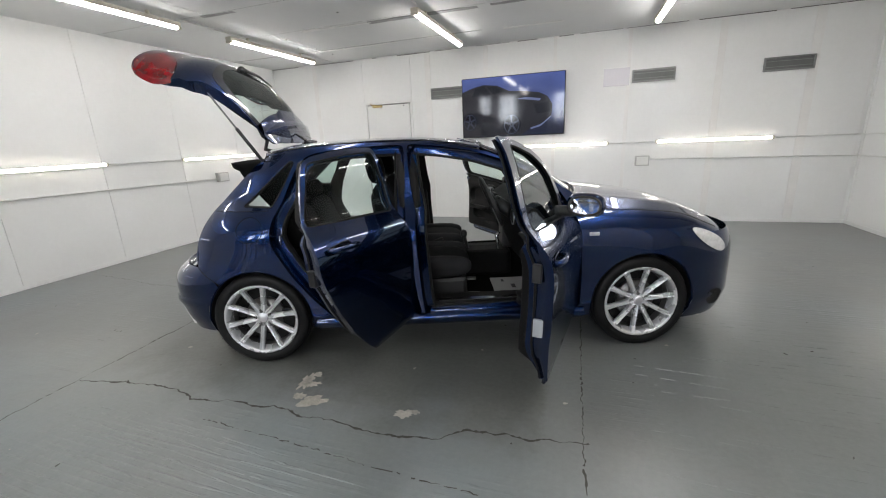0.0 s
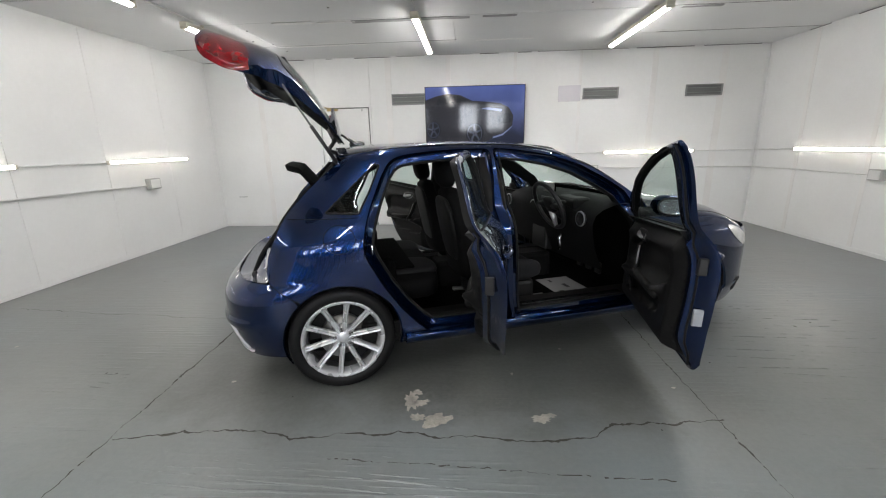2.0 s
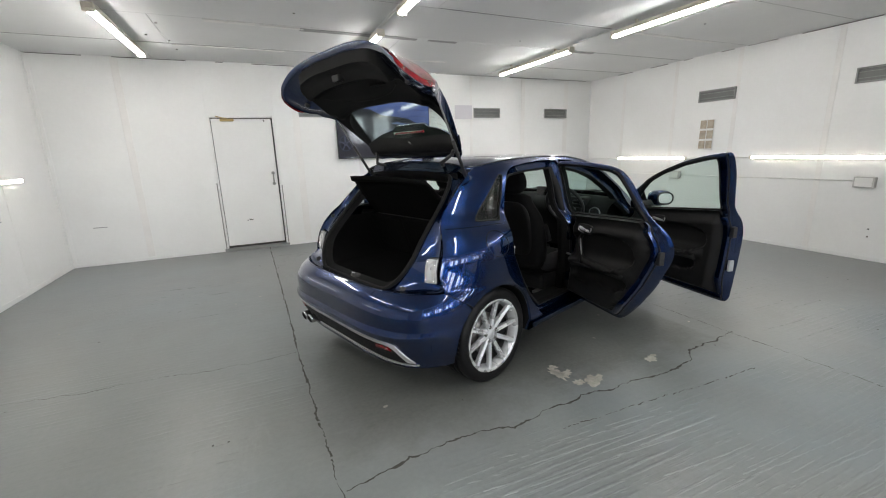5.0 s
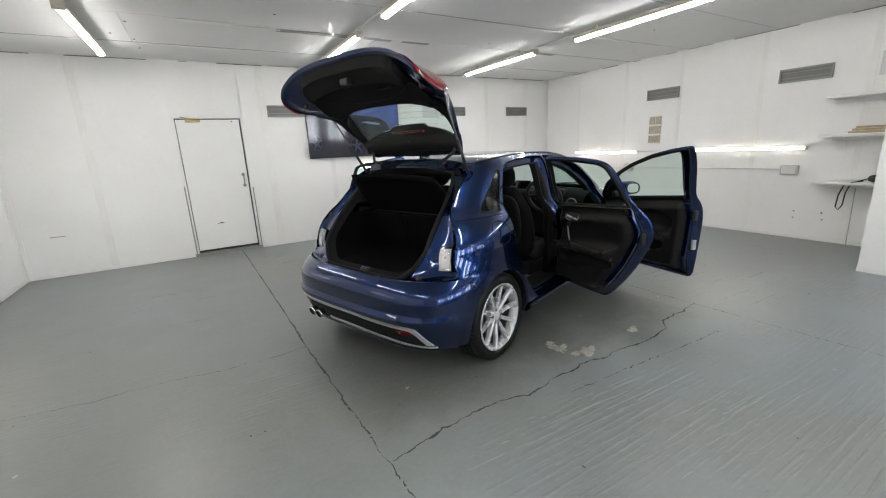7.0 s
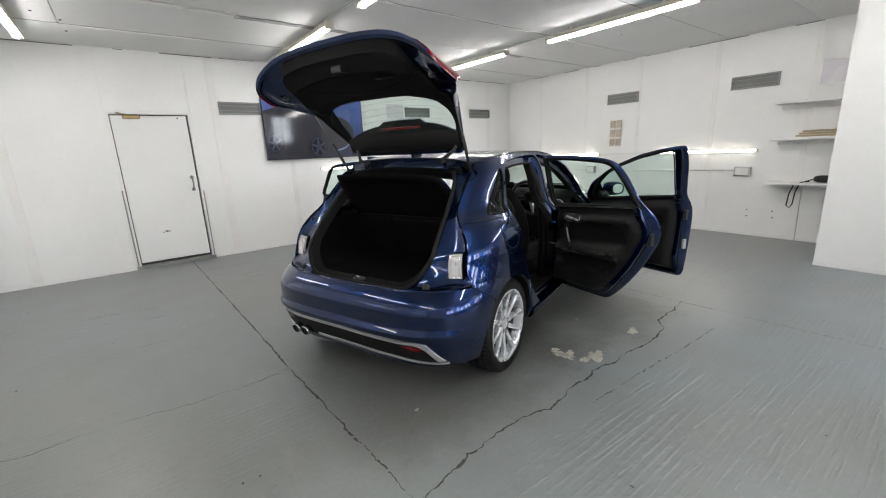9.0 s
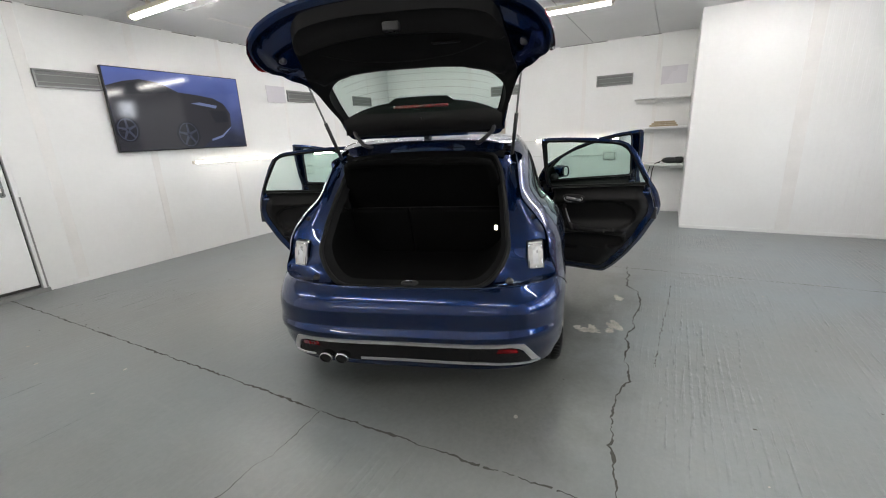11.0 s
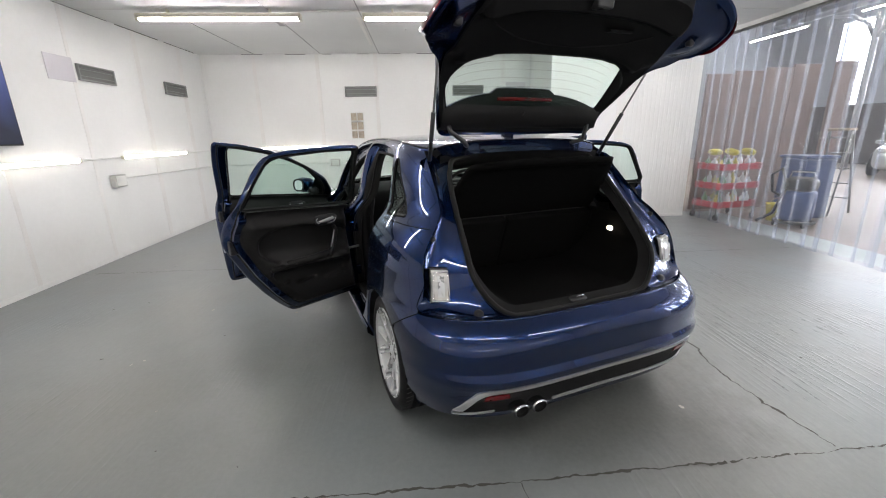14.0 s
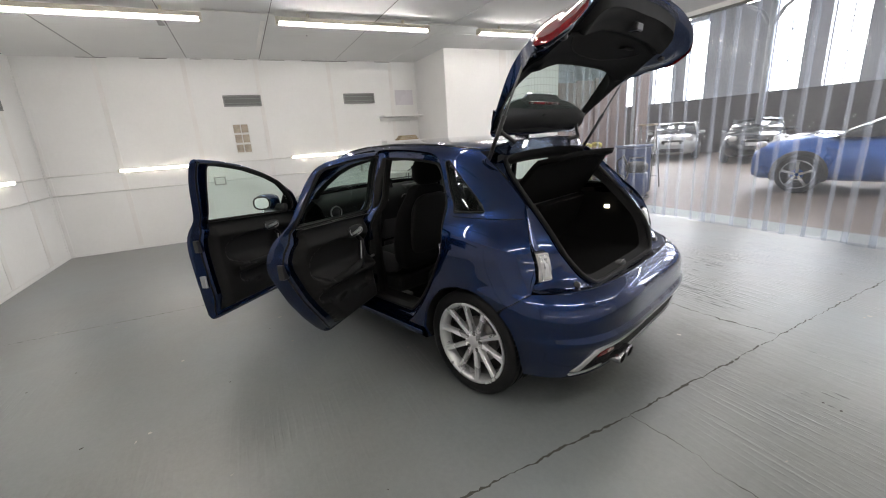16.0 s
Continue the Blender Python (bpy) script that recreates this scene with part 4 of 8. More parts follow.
for y in (-5.0, -8.0, -11.0):
    for x in (-3.5, 4.0, 9.0):
        ar = thing("steel_column", "slim pale steel column with curved braces", "column", pose(x, y, 0), "steel columns")
        if y == -11.0:
            rod("shaft", [(0, 0, 0), (0, 0, 5.2)], 0.09, M_HALL_WALL, ar, 8)
            for s in (-1, 1):
                rod("brace", [(0, 0, 4.1), (s * 0.3, 0, 4.6), (s * 0.9, 0, 5.0), (s * 1.5, 0, 5.1)], 0.06, M_HALL_WALL, ar, 6)
        rod("beam", [(-4, 0, 5.3), (4, 0, 5.3)], 0.10, M_HALL_WALL, ar, 6)
hall = batten(2.4, glow("hall_tube_light", TUBE_COLOUR, 95.0), 0.04, 0.045, 0.038, 0.02)
for sx in (-1.0, 1.0):
    rod("hanger", [(sx, 0, -0.002), (sx, 0, 1.8)], 0.008, M_STEEL_DARK, hall, 6)
tagged(hall, "long workshop tube light under the roof", "lamp", "workshop lights")
for n, (x, y) in enumerate([(x, y) for x in (-2.5, 2.5, 6.5, 10.5) for y in (-3.2, -6.0, -9.0)]):
    m = pose(x, y, 4.6, 0, 0, 0)
    if n == 0:
        hall.matrix_basis = m
    else:
        copy_thing(hall, m)

# tall brown boards leaning behind the opening
for n, (y0, y1) in enumerate(((-1.42, -1.92), (-1.94, -2.44), (-2.46, -2.96), (-2.98, -3.46))):
    bd = box("board", (2.86 + 0.02 * (n % 2), y1, 0.0), (2.90 + 0.02 * (n % 2), y0, 2.34 + 0.05 * n), M_BROWN, None, 0.004)
    tagged(bd, "tall brown wooden board standing on edge", "board", "brown boards")
tagged(box("rolled_panel", (2.62, -3.86, 0.0), (2.69, -3.50, 2.50), M_BROWN, None, 0.02, 2), "narrow dark brown panel leaning outwards", "board")

# trolley with red trays
tr = thing("tool_trolley", "steel trolley with three red trays of bottles and cloths", "trolley", pose(2.12, -1.50, 0, 0, 0, -78))
for sx in (-0.38, 0.38):
    for sy in (-0.22, 0.22):
        rod("upright", [(sx, sy, 0.08), (sx, sy, 0.98)], 0.013, M_CHROME, tr, 6)
        v, f = lathe_data([(0.0, -0.015), (0.045, -0.015), (0.05, 0.0), (0.045, 0.015), (0.0, 0.015)], 12, "y")
        put("castor", [(a + sx, b + sy, c + 0.05) for a, b, c in v], f, M_RUBBER, tr, True)
for z in (0.20, 0.50, 0.80):
    bm = bmesh.new()
    box_into(bm, (-0.40, -0.24, z), (0.40, 0.24, z + 0.012), 0.002)
    for lo, hi in (((-0.40, -0.24, z + 0.012), (0.40, -0.228, z + 0.10)), ((-0.40, 0.228, z + 0.012), (0.40, 0.24, z + 0.10)), ((-0.40, -0.228, z + 0.012), (-0.388, 0.228, z + 0.10)), ((0.388, -0.228, z + 0.012), (0.40, 0.228, z + 0.10))):
        box_into(bm, lo, hi, 0.003)
    part("tray", bm, M_RED, tr, "red pressed tray")
rng = random.Random(3)
M_BOTTLE = [surface("bottle_white", (0.75, 0.75, 0.74), 0.35, vary=0.05), surface("bottle_green", (0.16, 0.30, 0.14), 0.35), surface("bottle_yellow", (0.6, 0.5, 0.12), 0.35)]
trolley_m = tr.matrix_basis.copy()
for z in (0.212, 0.512, 0.812):
    for i in range(14):
        bx, by, h, r = -0.33 + (i % 7) * 0.108, (-0.12 if i < 7 else 0.11) + rng.uniform(-0.04, 0.04), rng.uniform(0.13, 0.25), rng.uniform(0.032, 0.046)
        v, f = lathe_data([(0, 0), (r, 0.0), (r, h * 0.65), (r * 0.35, h * 0.8), (r * 0.35, h), (0, h)], 12, "z")
        o = put("bottle", v, f, M_BOTTLE[0 if i % 7 > 3 else (i * 2 + int(z * 10)) % 3], None, True)
        o.matrix_basis = trolley_m @ Matrix.Translation((bx, by, z))
        tagged(o, "plastic cleaning bottle standing in the red tray", "bottle", "cleaning bottles")
for i in range(4):
    o = pillow("cloth", (0, 0, 0.05), (0.11, 0.09, 0.05), M_YELLOW, None, 2.4)
    o.matrix_basis = trolley_m @ pose(-0.25 + 0.16 * i, 0.08 * (-1) ** i, 1.02, 8 * i, 5, 30 * i)
    tagged(o, "crumpled yellow cleaning cloth on the trolley", "cloth", "cloths")

vac = thing("vacuum_cleaner", "blue and black wet vacuum cleaner with hose", "vacuum cleaner", pose(1.35, -2.05, 0, 0, 0, 30))
v, f = lathe_data([(0, 0.09), (0.19, 0.09), (0.21, 0.16), (0.21, 0.50), (0.19, 0.53), (0, 0.53)], 20, "z")
put("drum", v, f, M_BLUE_P, vac, True, label="blue drum")
pillow("motor_head", (0, 0, 0.62), (0.20, 0.20, 0.11), M_BLACK, vac, 3)
rod("handle", [(-0.15, 0, 0.68), (-0.13, 0, 0.80), (0.13, 0, 0.80), (0.15, 0, 0.68)], 0.014, M_CHROME, vac, 8)
rod("hose", [(0.2, 0, 0.42), (0.32, 0.05, 0.5), (0.34, 0.1, 0.75), (0.22, 0.12, 0.85), (0.1, 0.2, 0.6), (0.2, 0.25, 0.2), (0.4, 0.2, 0.04)], 0.022, M_RUBBER, vac, 8)
rod("base_ring", [(0.24 * math.cos(k * math.pi / 8), 0.24 * math.sin(k * math.pi / 8), 0.07) for k in range(16)], 0.022, M_BLACK, vac, 8, True)
for k in range(4):
    t = math.pi / 4 + k * math.pi / 2
    v, f = lathe_data([(0, -0.012), (0.032, -0.012), (0.032, 0.012), (0, 0.012)], 12, "y")
    put("castor", [(a + 0.25 * math.cos(t), b + 0.25 * math.sin(t), c + 0.032) for a, b, c in v], f, M_RUBBER, vac, True)

drum = thing("waste_bin", "tall dark blue plastic waste bin", "bin", pose(2.02, -2.75, 0))
bm = bmesh.new()
box_into(bm, (-0.24, -0.26, 0.0), (0.24, 0.26, 0.95), 0.03, 2)
part("bin_body", bm, M_BLUE_P, drum)
bm = bmesh.new()
box_into(bm, (-0.26, -0.28, 0.95), (0.26, 0.28, 1.0), 0.015, 2)
part("bin_lid", bm, M_BLUE_P, drum)
bk = thing("bucket", "small yellow plastic bucket on the floor", "bucket", pose(1.75, -2.1, 0))
v, f = lathe_data([(0.0, 0.0), (0.10, 0.0), (0.13, 0.26), (0.14, 0.27), (0.125, 0.262), (0.095, 0.012), (0, 0.012)], 18, "z")
put("bucket_body", v, f, M_YELLOW, bk, True)
rod("bail", [(-0.13, 0, 0.26), (-0.09, 0, 0.33), (0, 0, 0.36), (0.09, 0, 0.33), (0.13, 0, 0.26)], 0.005, M_CHROME, bk, 6)

ld = thing("step_ladder", "folding metal step ladder with a timber top standing open", "ladder", pose(2.25, -3.45, 0, 0, 0, 20))
for s in (-0.22, 0.22):
    rod("rail", [(s, -0.30, 0), (s * 0.7, 0.0, 1.38)], 0.016, M_STEEL, ld, 6)
    rod("leg", [(s, 0.36, 0), (s * 0.7, 0.02, 1.36)], 0.013, M_STEEL, ld, 6)
for k in range(5):
    f = (k + 1) / 5.5
    box("tread", (-0.2 * (1 - 0.3 * f), -0.30 + 0.30 * f - 0.04, 1.38 * f - 0.010), (0.2 * (1 - 0.3 * f), -0.30 + 0.30 * f + 0.04, 1.38 * f + 0.010), M_STEEL, ld, 0.002)
box("top_tray", (-0.16, -0.1, 1.37), (0.16, 0.14, 1.41), M_WOOD, ld, 0.004)

# ---- cars standing in the workshop ----
def parked_car(name, label, paint, at, length, width, height, wheel_r, belt, nose, cab0, cab1):
    """A simple whole car, nose at +x. Origin under its middle. nose: bonnet height; cab0, cab1: cabin's rear and front ends as shares of the length."""
    e = thing(name, label, "car", at, "cars in the workshop")
    L, W = length / 2, width / 2
    clear_z = 0.20
    stations = [(-1.0, 0.70, 0.42, belt - 0.22), (-0.97, 0.86, 0.30, belt - 0.06), (-0.88, 0.95, clear_z, belt), (-0.6, 1.0, clear_z, belt), (-0.2, 1.0, clear_z, belt), (0.2, 1.0, clear_z, belt - 0.01), (0.42, 0.99, clear_z, belt - 0.02),
                (0.60, 0.97, clear_z, nose + 0.02), (0.80, 0.93, clear_z, nose - 0.04), (0.92, 0.87, clear_z, nose - 0.12), (0.98, 0.76, 0.24, nose - 0.24), (1.0, 0.62, 0.32, nose - 0.34)]
    rows = []
    for fx, fw, z0, z1 in stations:
        row = []
        for k in range(28):
            t = 2 * math.pi * k / 28
            c, d = math.cos(t), math.sin(t)
            row.append((fx * L, fw * W * math.copysign(abs(c) ** 0.42, c), (z0 + z1) / 2 + (z1 - z0) / 2 * math.copysign(abs(d) ** 0.5, d)))
        rows.append(row)
    loft("body", rows, paint, e, wrap=True, caps=True)
    rows = []
    for f_, k in ((0.0, 0.0), (0.10, 0.80), (0.22, 1.0), (0.5, 1.0), (0.62, 0.97), (0.80, 0.55), (1.0, 0.0)):
        x = (cab0 + (cab1 - cab0) * f_) * L
        zt = belt - 0.03 + (height - belt - 0.035) * k
        rows.append([(x, W * 0.90, belt - 0.04), (x, W * (0.88 - 0.10 * k), belt - 0.03 + (zt - belt + 0.03) * 0.55), (x, W * (0.86 - 0.18 * k), zt - 0.01), (x, 0, zt + 0.01), (x, -W * (0.86 - 0.18 * k), zt - 0.01), (x, -W * (0.88 - 0.10 * k), belt - 0.03 + (zt - belt + 0.03) * 0.55), (x, -W * 0.90, belt - 0.04)])
    loft("glasshouse", rows, M_DARKGLASS, e, caps=True)
    rows = []
    for f_, k in ((0.08, 0.72), (0.14, 0.93), (0.22, 1.0), (0.36, 1.03), (0.5, 1.02), (0.62, 0.975), (0.66, 0.93)):
        x = (cab0 + (cab1 - cab0) * f_) * L
        zt = belt - 0.03 + (height - belt - 0.03) * k
        rows.append([(x, W * 0.70 * (-1 + 2 * j / 10), zt + 0.012 - 0.035 * abs(-1 + 2 * j / 10) ** 3) for j in range(11)])
    loft("roof", rows, paint, e)
    for s in (-1, 1):
        for f_ in (0.64, 0.36, 0.12):
            x = (cab0 + (cab1 - cab0) * f_) * L
            dx = 0.34 if f_ == 0.64 else 0.0
            rod("roof_pillar", [(x + dx, s * W * 0.90, belt), (x, s * W * 0.715, height - 0.06)], 0.035, paint, e, 6)
        for wx in (-0.62, 0.63):
            v, f = lathe_data([(0.10, 0.02), (wheel_r * 0.72, 0.03), (wheel_r * 0.74, 0.0), (wheel_r * 0.92, 0.015), (wheel_r, -0.01), (wheel_r, -0.16), (wheel_r * 0.8, -0.20)], 28)
            wh = put("wheel", [(a + wx * L, s * (b + W - 0.01), c + wheel_r) for a, b, c in v], f, M_TYRE, e, True)
            for k in range(5):
                t = 2 * math.pi * k / 5 + 0.3
                rod("spoke", [(wx * L + 0.03 * math.cos(t), s * (W + 0.012), wheel_r + 0.03 * math.sin(t)), (wx * L + wheel_r * 0.68 * math.cos(t), s * (W + 0.018), wheel_r + wheel_r * 0.68 * math.sin(t))], 0.024, M_ALLOY, wh, 6)
            v, f = lathe_data([(wheel_r * 0.66, 0.022), (wheel_r * 0.73, 0.034), (wheel_r * 0.74, 0.01)], 28)
            put("rim", [(a + wx * L, s * (b + W - 0.01), c + wheel_r) for a, b, c in v], f, M_ALLOY, wh, True)
            v, f = lathe_data([(wheel_r * 1.0, 0.0), (wheel_r * 1.22, 0.005), (wheel_r * 1.24, -0.02)], 28)
            put("arch", [(a + wx * L, s * (b + W - 0.008), max(clear_z + 0.02, c + wheel_r)) for a, b, c in v], f, M_BLACK, e, True)
        pillow("headlamp", (0.93 * L, s * W * 0.66, nose - 0.16), (0.09, 0.13, 0.085), M_CLEARLENS, e, 2.6, Matrix.Identity(4), 16, 8)
        pillow("fog_lamp", (0.97 * L, s * W * 0.62, 0.40), (0.05, 0.06, 0.045), M_CLEARLENS, e, 2.6, None, 14, 8)
        pillow("wing_mirror", ((cab1 - 0.40) * L, s * (W + 0.07), belt + 0.05), (0.06, 0.10, 0.06), paint, e, 2.8, None, 14, 8)
    pillow("grille", (0.985 * L, 0, nose - 0.27), (0.04, W * 0.42, 0.085), M_COPPER, e, 4)
    pillow("lower_grille", (0.985 * L, 0, 0.36), (0.05, W * 0.50, 0.075), M_COPPER, e, 4)
    box("plate_bar", (1.005 * L, -0.24, nose - 0.37), (1.02 * L, 0.24, nose - 0.27), M_PLASTIC_W, e, 0.003, label="plain pale bar")
    rod("grille_rim", [(1.01 * L, -W * 0.40, nose - 0.20), (1.02 * L, 0, nose - 0.19), (1.01 * L, W * 0.40, nose - 0.20)], 0.012, M_CHROME, e, 6)
    return e


M_DARKGLASS = surface("dark_car_glass", (0.05, 0.055, 0.06), 0.05, vary=0.1, bump=0, coat=1.0)
M_SILVERP = surface("silver_car_paint", (0.50, 0.52, 0.53), 0.3, metal=0.5, vary=0.04, bump=0, coat=1.0)
M_BLACKP = surface("black_car_paint", (0.02, 0.021, 0.024), 0.25, metal=0.2, vary=0.05, bump=0, coat=1.0)
M_BRIGHTBLUE = surface("bright_blue_car_paint", (0.02, 0.13, 0.50), 0.3, metal=0.4, vary=0.05, bump=0, coat=1.0)
parked_car("compact_car", "silver compact car parked nose-on in the workshop", M_SILVERP, pose(7.35, -11.6, 0, 0, 0, 122), 3.85, 1.73, 1.42, 0.31, 0.92, 0.93, -0.92, 0.46)
parked_car("compact_car", "black compact car parked nose-on in the workshop", M_BLACKP, pose(4.15, -11.2, 0, 0, 0, 118), 3.85, 1.73, 1.42, 0.31, 0.92, 0.93, -0.92, 0.46)
parked_car("crossover_car", "bright blue crossover parked in the workshop", M_BRIGHTBLUE, pose(-1.31, -5.61, 0, 0, 0, 14), 4.35, 1.82, 1.60, 0.345, 1.02, 1.02, -0.95, 0.45)
parked_car("estate_car", "dark estate car parked behind the blue crossover", M_BLACKP, pose(0.2, -9.6, 0, 0, 0, 20), 4.6, 1.82, 1.50, 0.33, 0.95, 0.95, -0.95, 0.40)

# ---- the car: surface of the body shell ----
# Car axes: x ahead from the rear axle, y to the left, z up.
from mathutils.geometry import delaunay_2d_cdt


def through_points(pts):
    """A smooth curve through (x, y) pairs that never overshoots."""
    xs = [p[0] for p in pts]
    ys = [p[1] for p in pts]
    n = len(xs)
    h = [xs[i + 1] - xs[i] for i in range(n - 1)]
    d = [(ys[i + 1] - ys[i]) / h[i] for i in range(n - 1)]
    m = [d[0]] + [0.0] * (n - 2) + [d[-1]]
    for i in range(1, n - 1):
        if d[i - 1] * d[i] > 0:
            w1, w2 = 2 * h[i] + h[i - 1], h[i] + 2 * h[i - 1]
            m[i] = (w1 + w2) / (w1 / d[i - 1] + w2 / d[i])

    def f(x):
        if x <= xs[0]:
            return ys[0]
        if x >= xs[-1]:
            return ys[-1]
        i = 0
        while x > xs[i + 1]:
            i += 1
        t = (x - xs[i]) / h[i]
        return ys[i] * (1 + 2 * t) * (1 - t) ** 2 + h[i] * m[i] * t * (1 - t) ** 2 + ys[i + 1] * t * t * (3 - 2 * t) + h[i] * m[i + 1] * t * t * (t - 1)
    return f


def ease(t):
    t = min(1.0, max(0.0, t))
    return t * t * (3 - 2 * t)


rear_end = through_points([(0.15, -0.61), (0.20, -0.622), (0.27, -0.642), (0.34, -0.668), (0.40, -0.690), (0.425, -0.712), (0.445, -0.712), (0.462, -0.699), (0.48, -0.695), (0.56, -0.698), (0.605, -0.690), (0.63, -0.665), (0.648, -0.644), (0.672, -0.612), (0.69, -0.640),
                           (0.75, -0.630), (0.9, -0.56), (1.0, -0.49), (1.1, -0.40), (1.2, -0.29), (1.3, -0.15), (1.38, 0.02), (1.42, 0.15)])
front_end = through_points([(0.10, 3.20), (0.2, 3.245), (0.35, 3.258), (0.5, 3.258), (0.6, 3.25), (0.7, 3.225), (0.8, 3.15), (1.0, 3.02)])
half_profile = through_points([(0.10, 0.76), (0.18, 0.805), (0.25, 0.838), (0.30, 0.853), (0.325, 0.866), (0.345, 0.862), (0.45, 0.862), (0.6, 0.868), (0.75, 0.870), (0.82, 0.868), (0.87, 0.861),
                               (0.91, 0.849), (0.945, 0.831), (0.975, 0.807), (1.002, 0.780), (1.028, 0.757), (1.06, 0.739), (1.1, 0.726), (1.2, 0.697), (1.28, 0.668), (1.34, 0.635), (1.38, 0.595), (1.42, 0.52)])
gate_profile = through_points([(0.10, 0.76), (0.18, 0.805), (0.25, 0.838), (0.30, 0.853), (0.345, 0.862), (0.45, 0.862), (0.6, 0.868), (0.75, 0.870), (0.87, 0.868), (0.95, 0.861),
                               (0.978, 0.855), (0.992, 0.845), (1.004, 0.824), (1.022, 0.808), (1.1, 0.768), (1.2, 0.712), (1.28, 0.663), (1.34, 0.615), (1.38, 0.57), (1.42, 0.50)])
XA, XB = 0.25, 2.2


def crease(x):
    return 1.028 - 0.066 * x


def rear_power(z):
    return 4.3 - 1.3 * ease((z - 0.50) / 0.30)


def half_width(x, z):
    lift = (1.0 - crease(x)) * ease((z - 0.45) / 0.5)
    if lift > 0:
        lift *= 1 - ease((z - 1.05) / 0.30)
    w = half_profile(z + lift)
    xa = XA + 0.35 * ease((z - crease(x) + 0.22) / 0.25)     # the glasshouse narrows earlier than the flanks
    if x < xa:
        u = min(1.0, (xa - x) / (xa - rear_end(z)))
        k = rear_power(z)
        w *= max(0.0, 1 - u ** k) ** (1 / k)
    elif x > XB:
        u = min(1.0, (x - XB) / (front_end(z) - XB))
        w *= max(0.0, 1 - u ** 3.8) ** (1 / 3.8)
    return w


def rear_x(y, z):
    w = gate_profile(z + (1.0 - crease(0.0)) * ease((z - 0.45) / 0.5))
    u = min(0.999, abs(y) / w)
    k = rear_power(z)
    return rear_end(z) + (XA - rear_end(z)) * (1 - (1 - u ** k) ** (1 / k))


def dense(pts, step, closed=True):
    out = []
    n = len(pts)
    for i in range(n if closed else n - 1):
        (x0, y0), (x1, y1) = pts[i], pts[(i + 1) % n]
        k = max(1, int(round(math.hypot(x1 - x0, y1 - y0) / step)))
        out += [(x0 + (x1 - x0) * j / k, y0 + (y1 - y0) * j / k) for j in range(k)]
    if not closed:
        out.append(pts[-1])
    return out


def rounded(pts, times=2, closed=True):
    """Corner cutting, for soft outlines."""
    for _ in range(times):
        out = []
        n = len(pts)
        for i in range(n if closed else n - 1):
            a, c = pts[i], pts[(i + 1) % n]
            out += [(0.75 * a[0] + 0.25 * c[0], 0.75 * a[1] + 0.25 * c[1]), (0.25 * a[0] + 0.75 * c[0], 0.25 * a[1] + 0.75 * c[1])]
        pts = out if closed else [pts[0]] + out[1:-1] + [pts[-1]]
    return pts


def soften(pts, r):
    """Rounds each corner by about r."""
    out = []
    n = len(pts)
    for i in range(n):
        p = Vector(pts[i])
        a, c = Vector(pts[i - 1]), Vector(pts[(i + 1) % n])
        u = p + (a - p) * min(0.45, r / max(1e-6, (a - p).length))
        w = p + (c - p) * min(0.45, r / max(1e-6, (c - p).length))
        out += [tuple(u), tuple(0.25 * u + 0.5 * p + 0.25 * w), tuple(w)]
    return out


def signed_area(pts):
    return sum(a[0] * b[1] - b[0] * a[1] for a, b in zip(pts, pts[1:] + pts[:1])) / 2


def shrunk(pts, d):
    """The outline moved inwards by d."""
    s = 1 if signed_area(pts) > 0 else -1
    n = len(pts)
    out = []
    for i in range(n):
        a, c = pts[i - 2], pts[(i + 2) % n]
        tx, ty = c[0] - a[0], c[1] - a[1]
        l = math.hypot(tx, ty) or 1
        out.append((pts[i][0] - s * ty / l * d, pts[i][1] + s * tx / l * d))
    return out


def inside_mask(p, poly):
    x, y = p[:, 0], p[:, 1]
    r = np.zeros(len(p), bool)
    for (x0, y0), (x1, y1) in zip(poly, poly[1:] + poly[:1]):
        if y0 != y1:
            hit = ((y0 > y) != (y1 > y)) & (x < (x1 - x0) * (y - y0) / (y1 - y0) + x0)
            r ^= hit
    return r


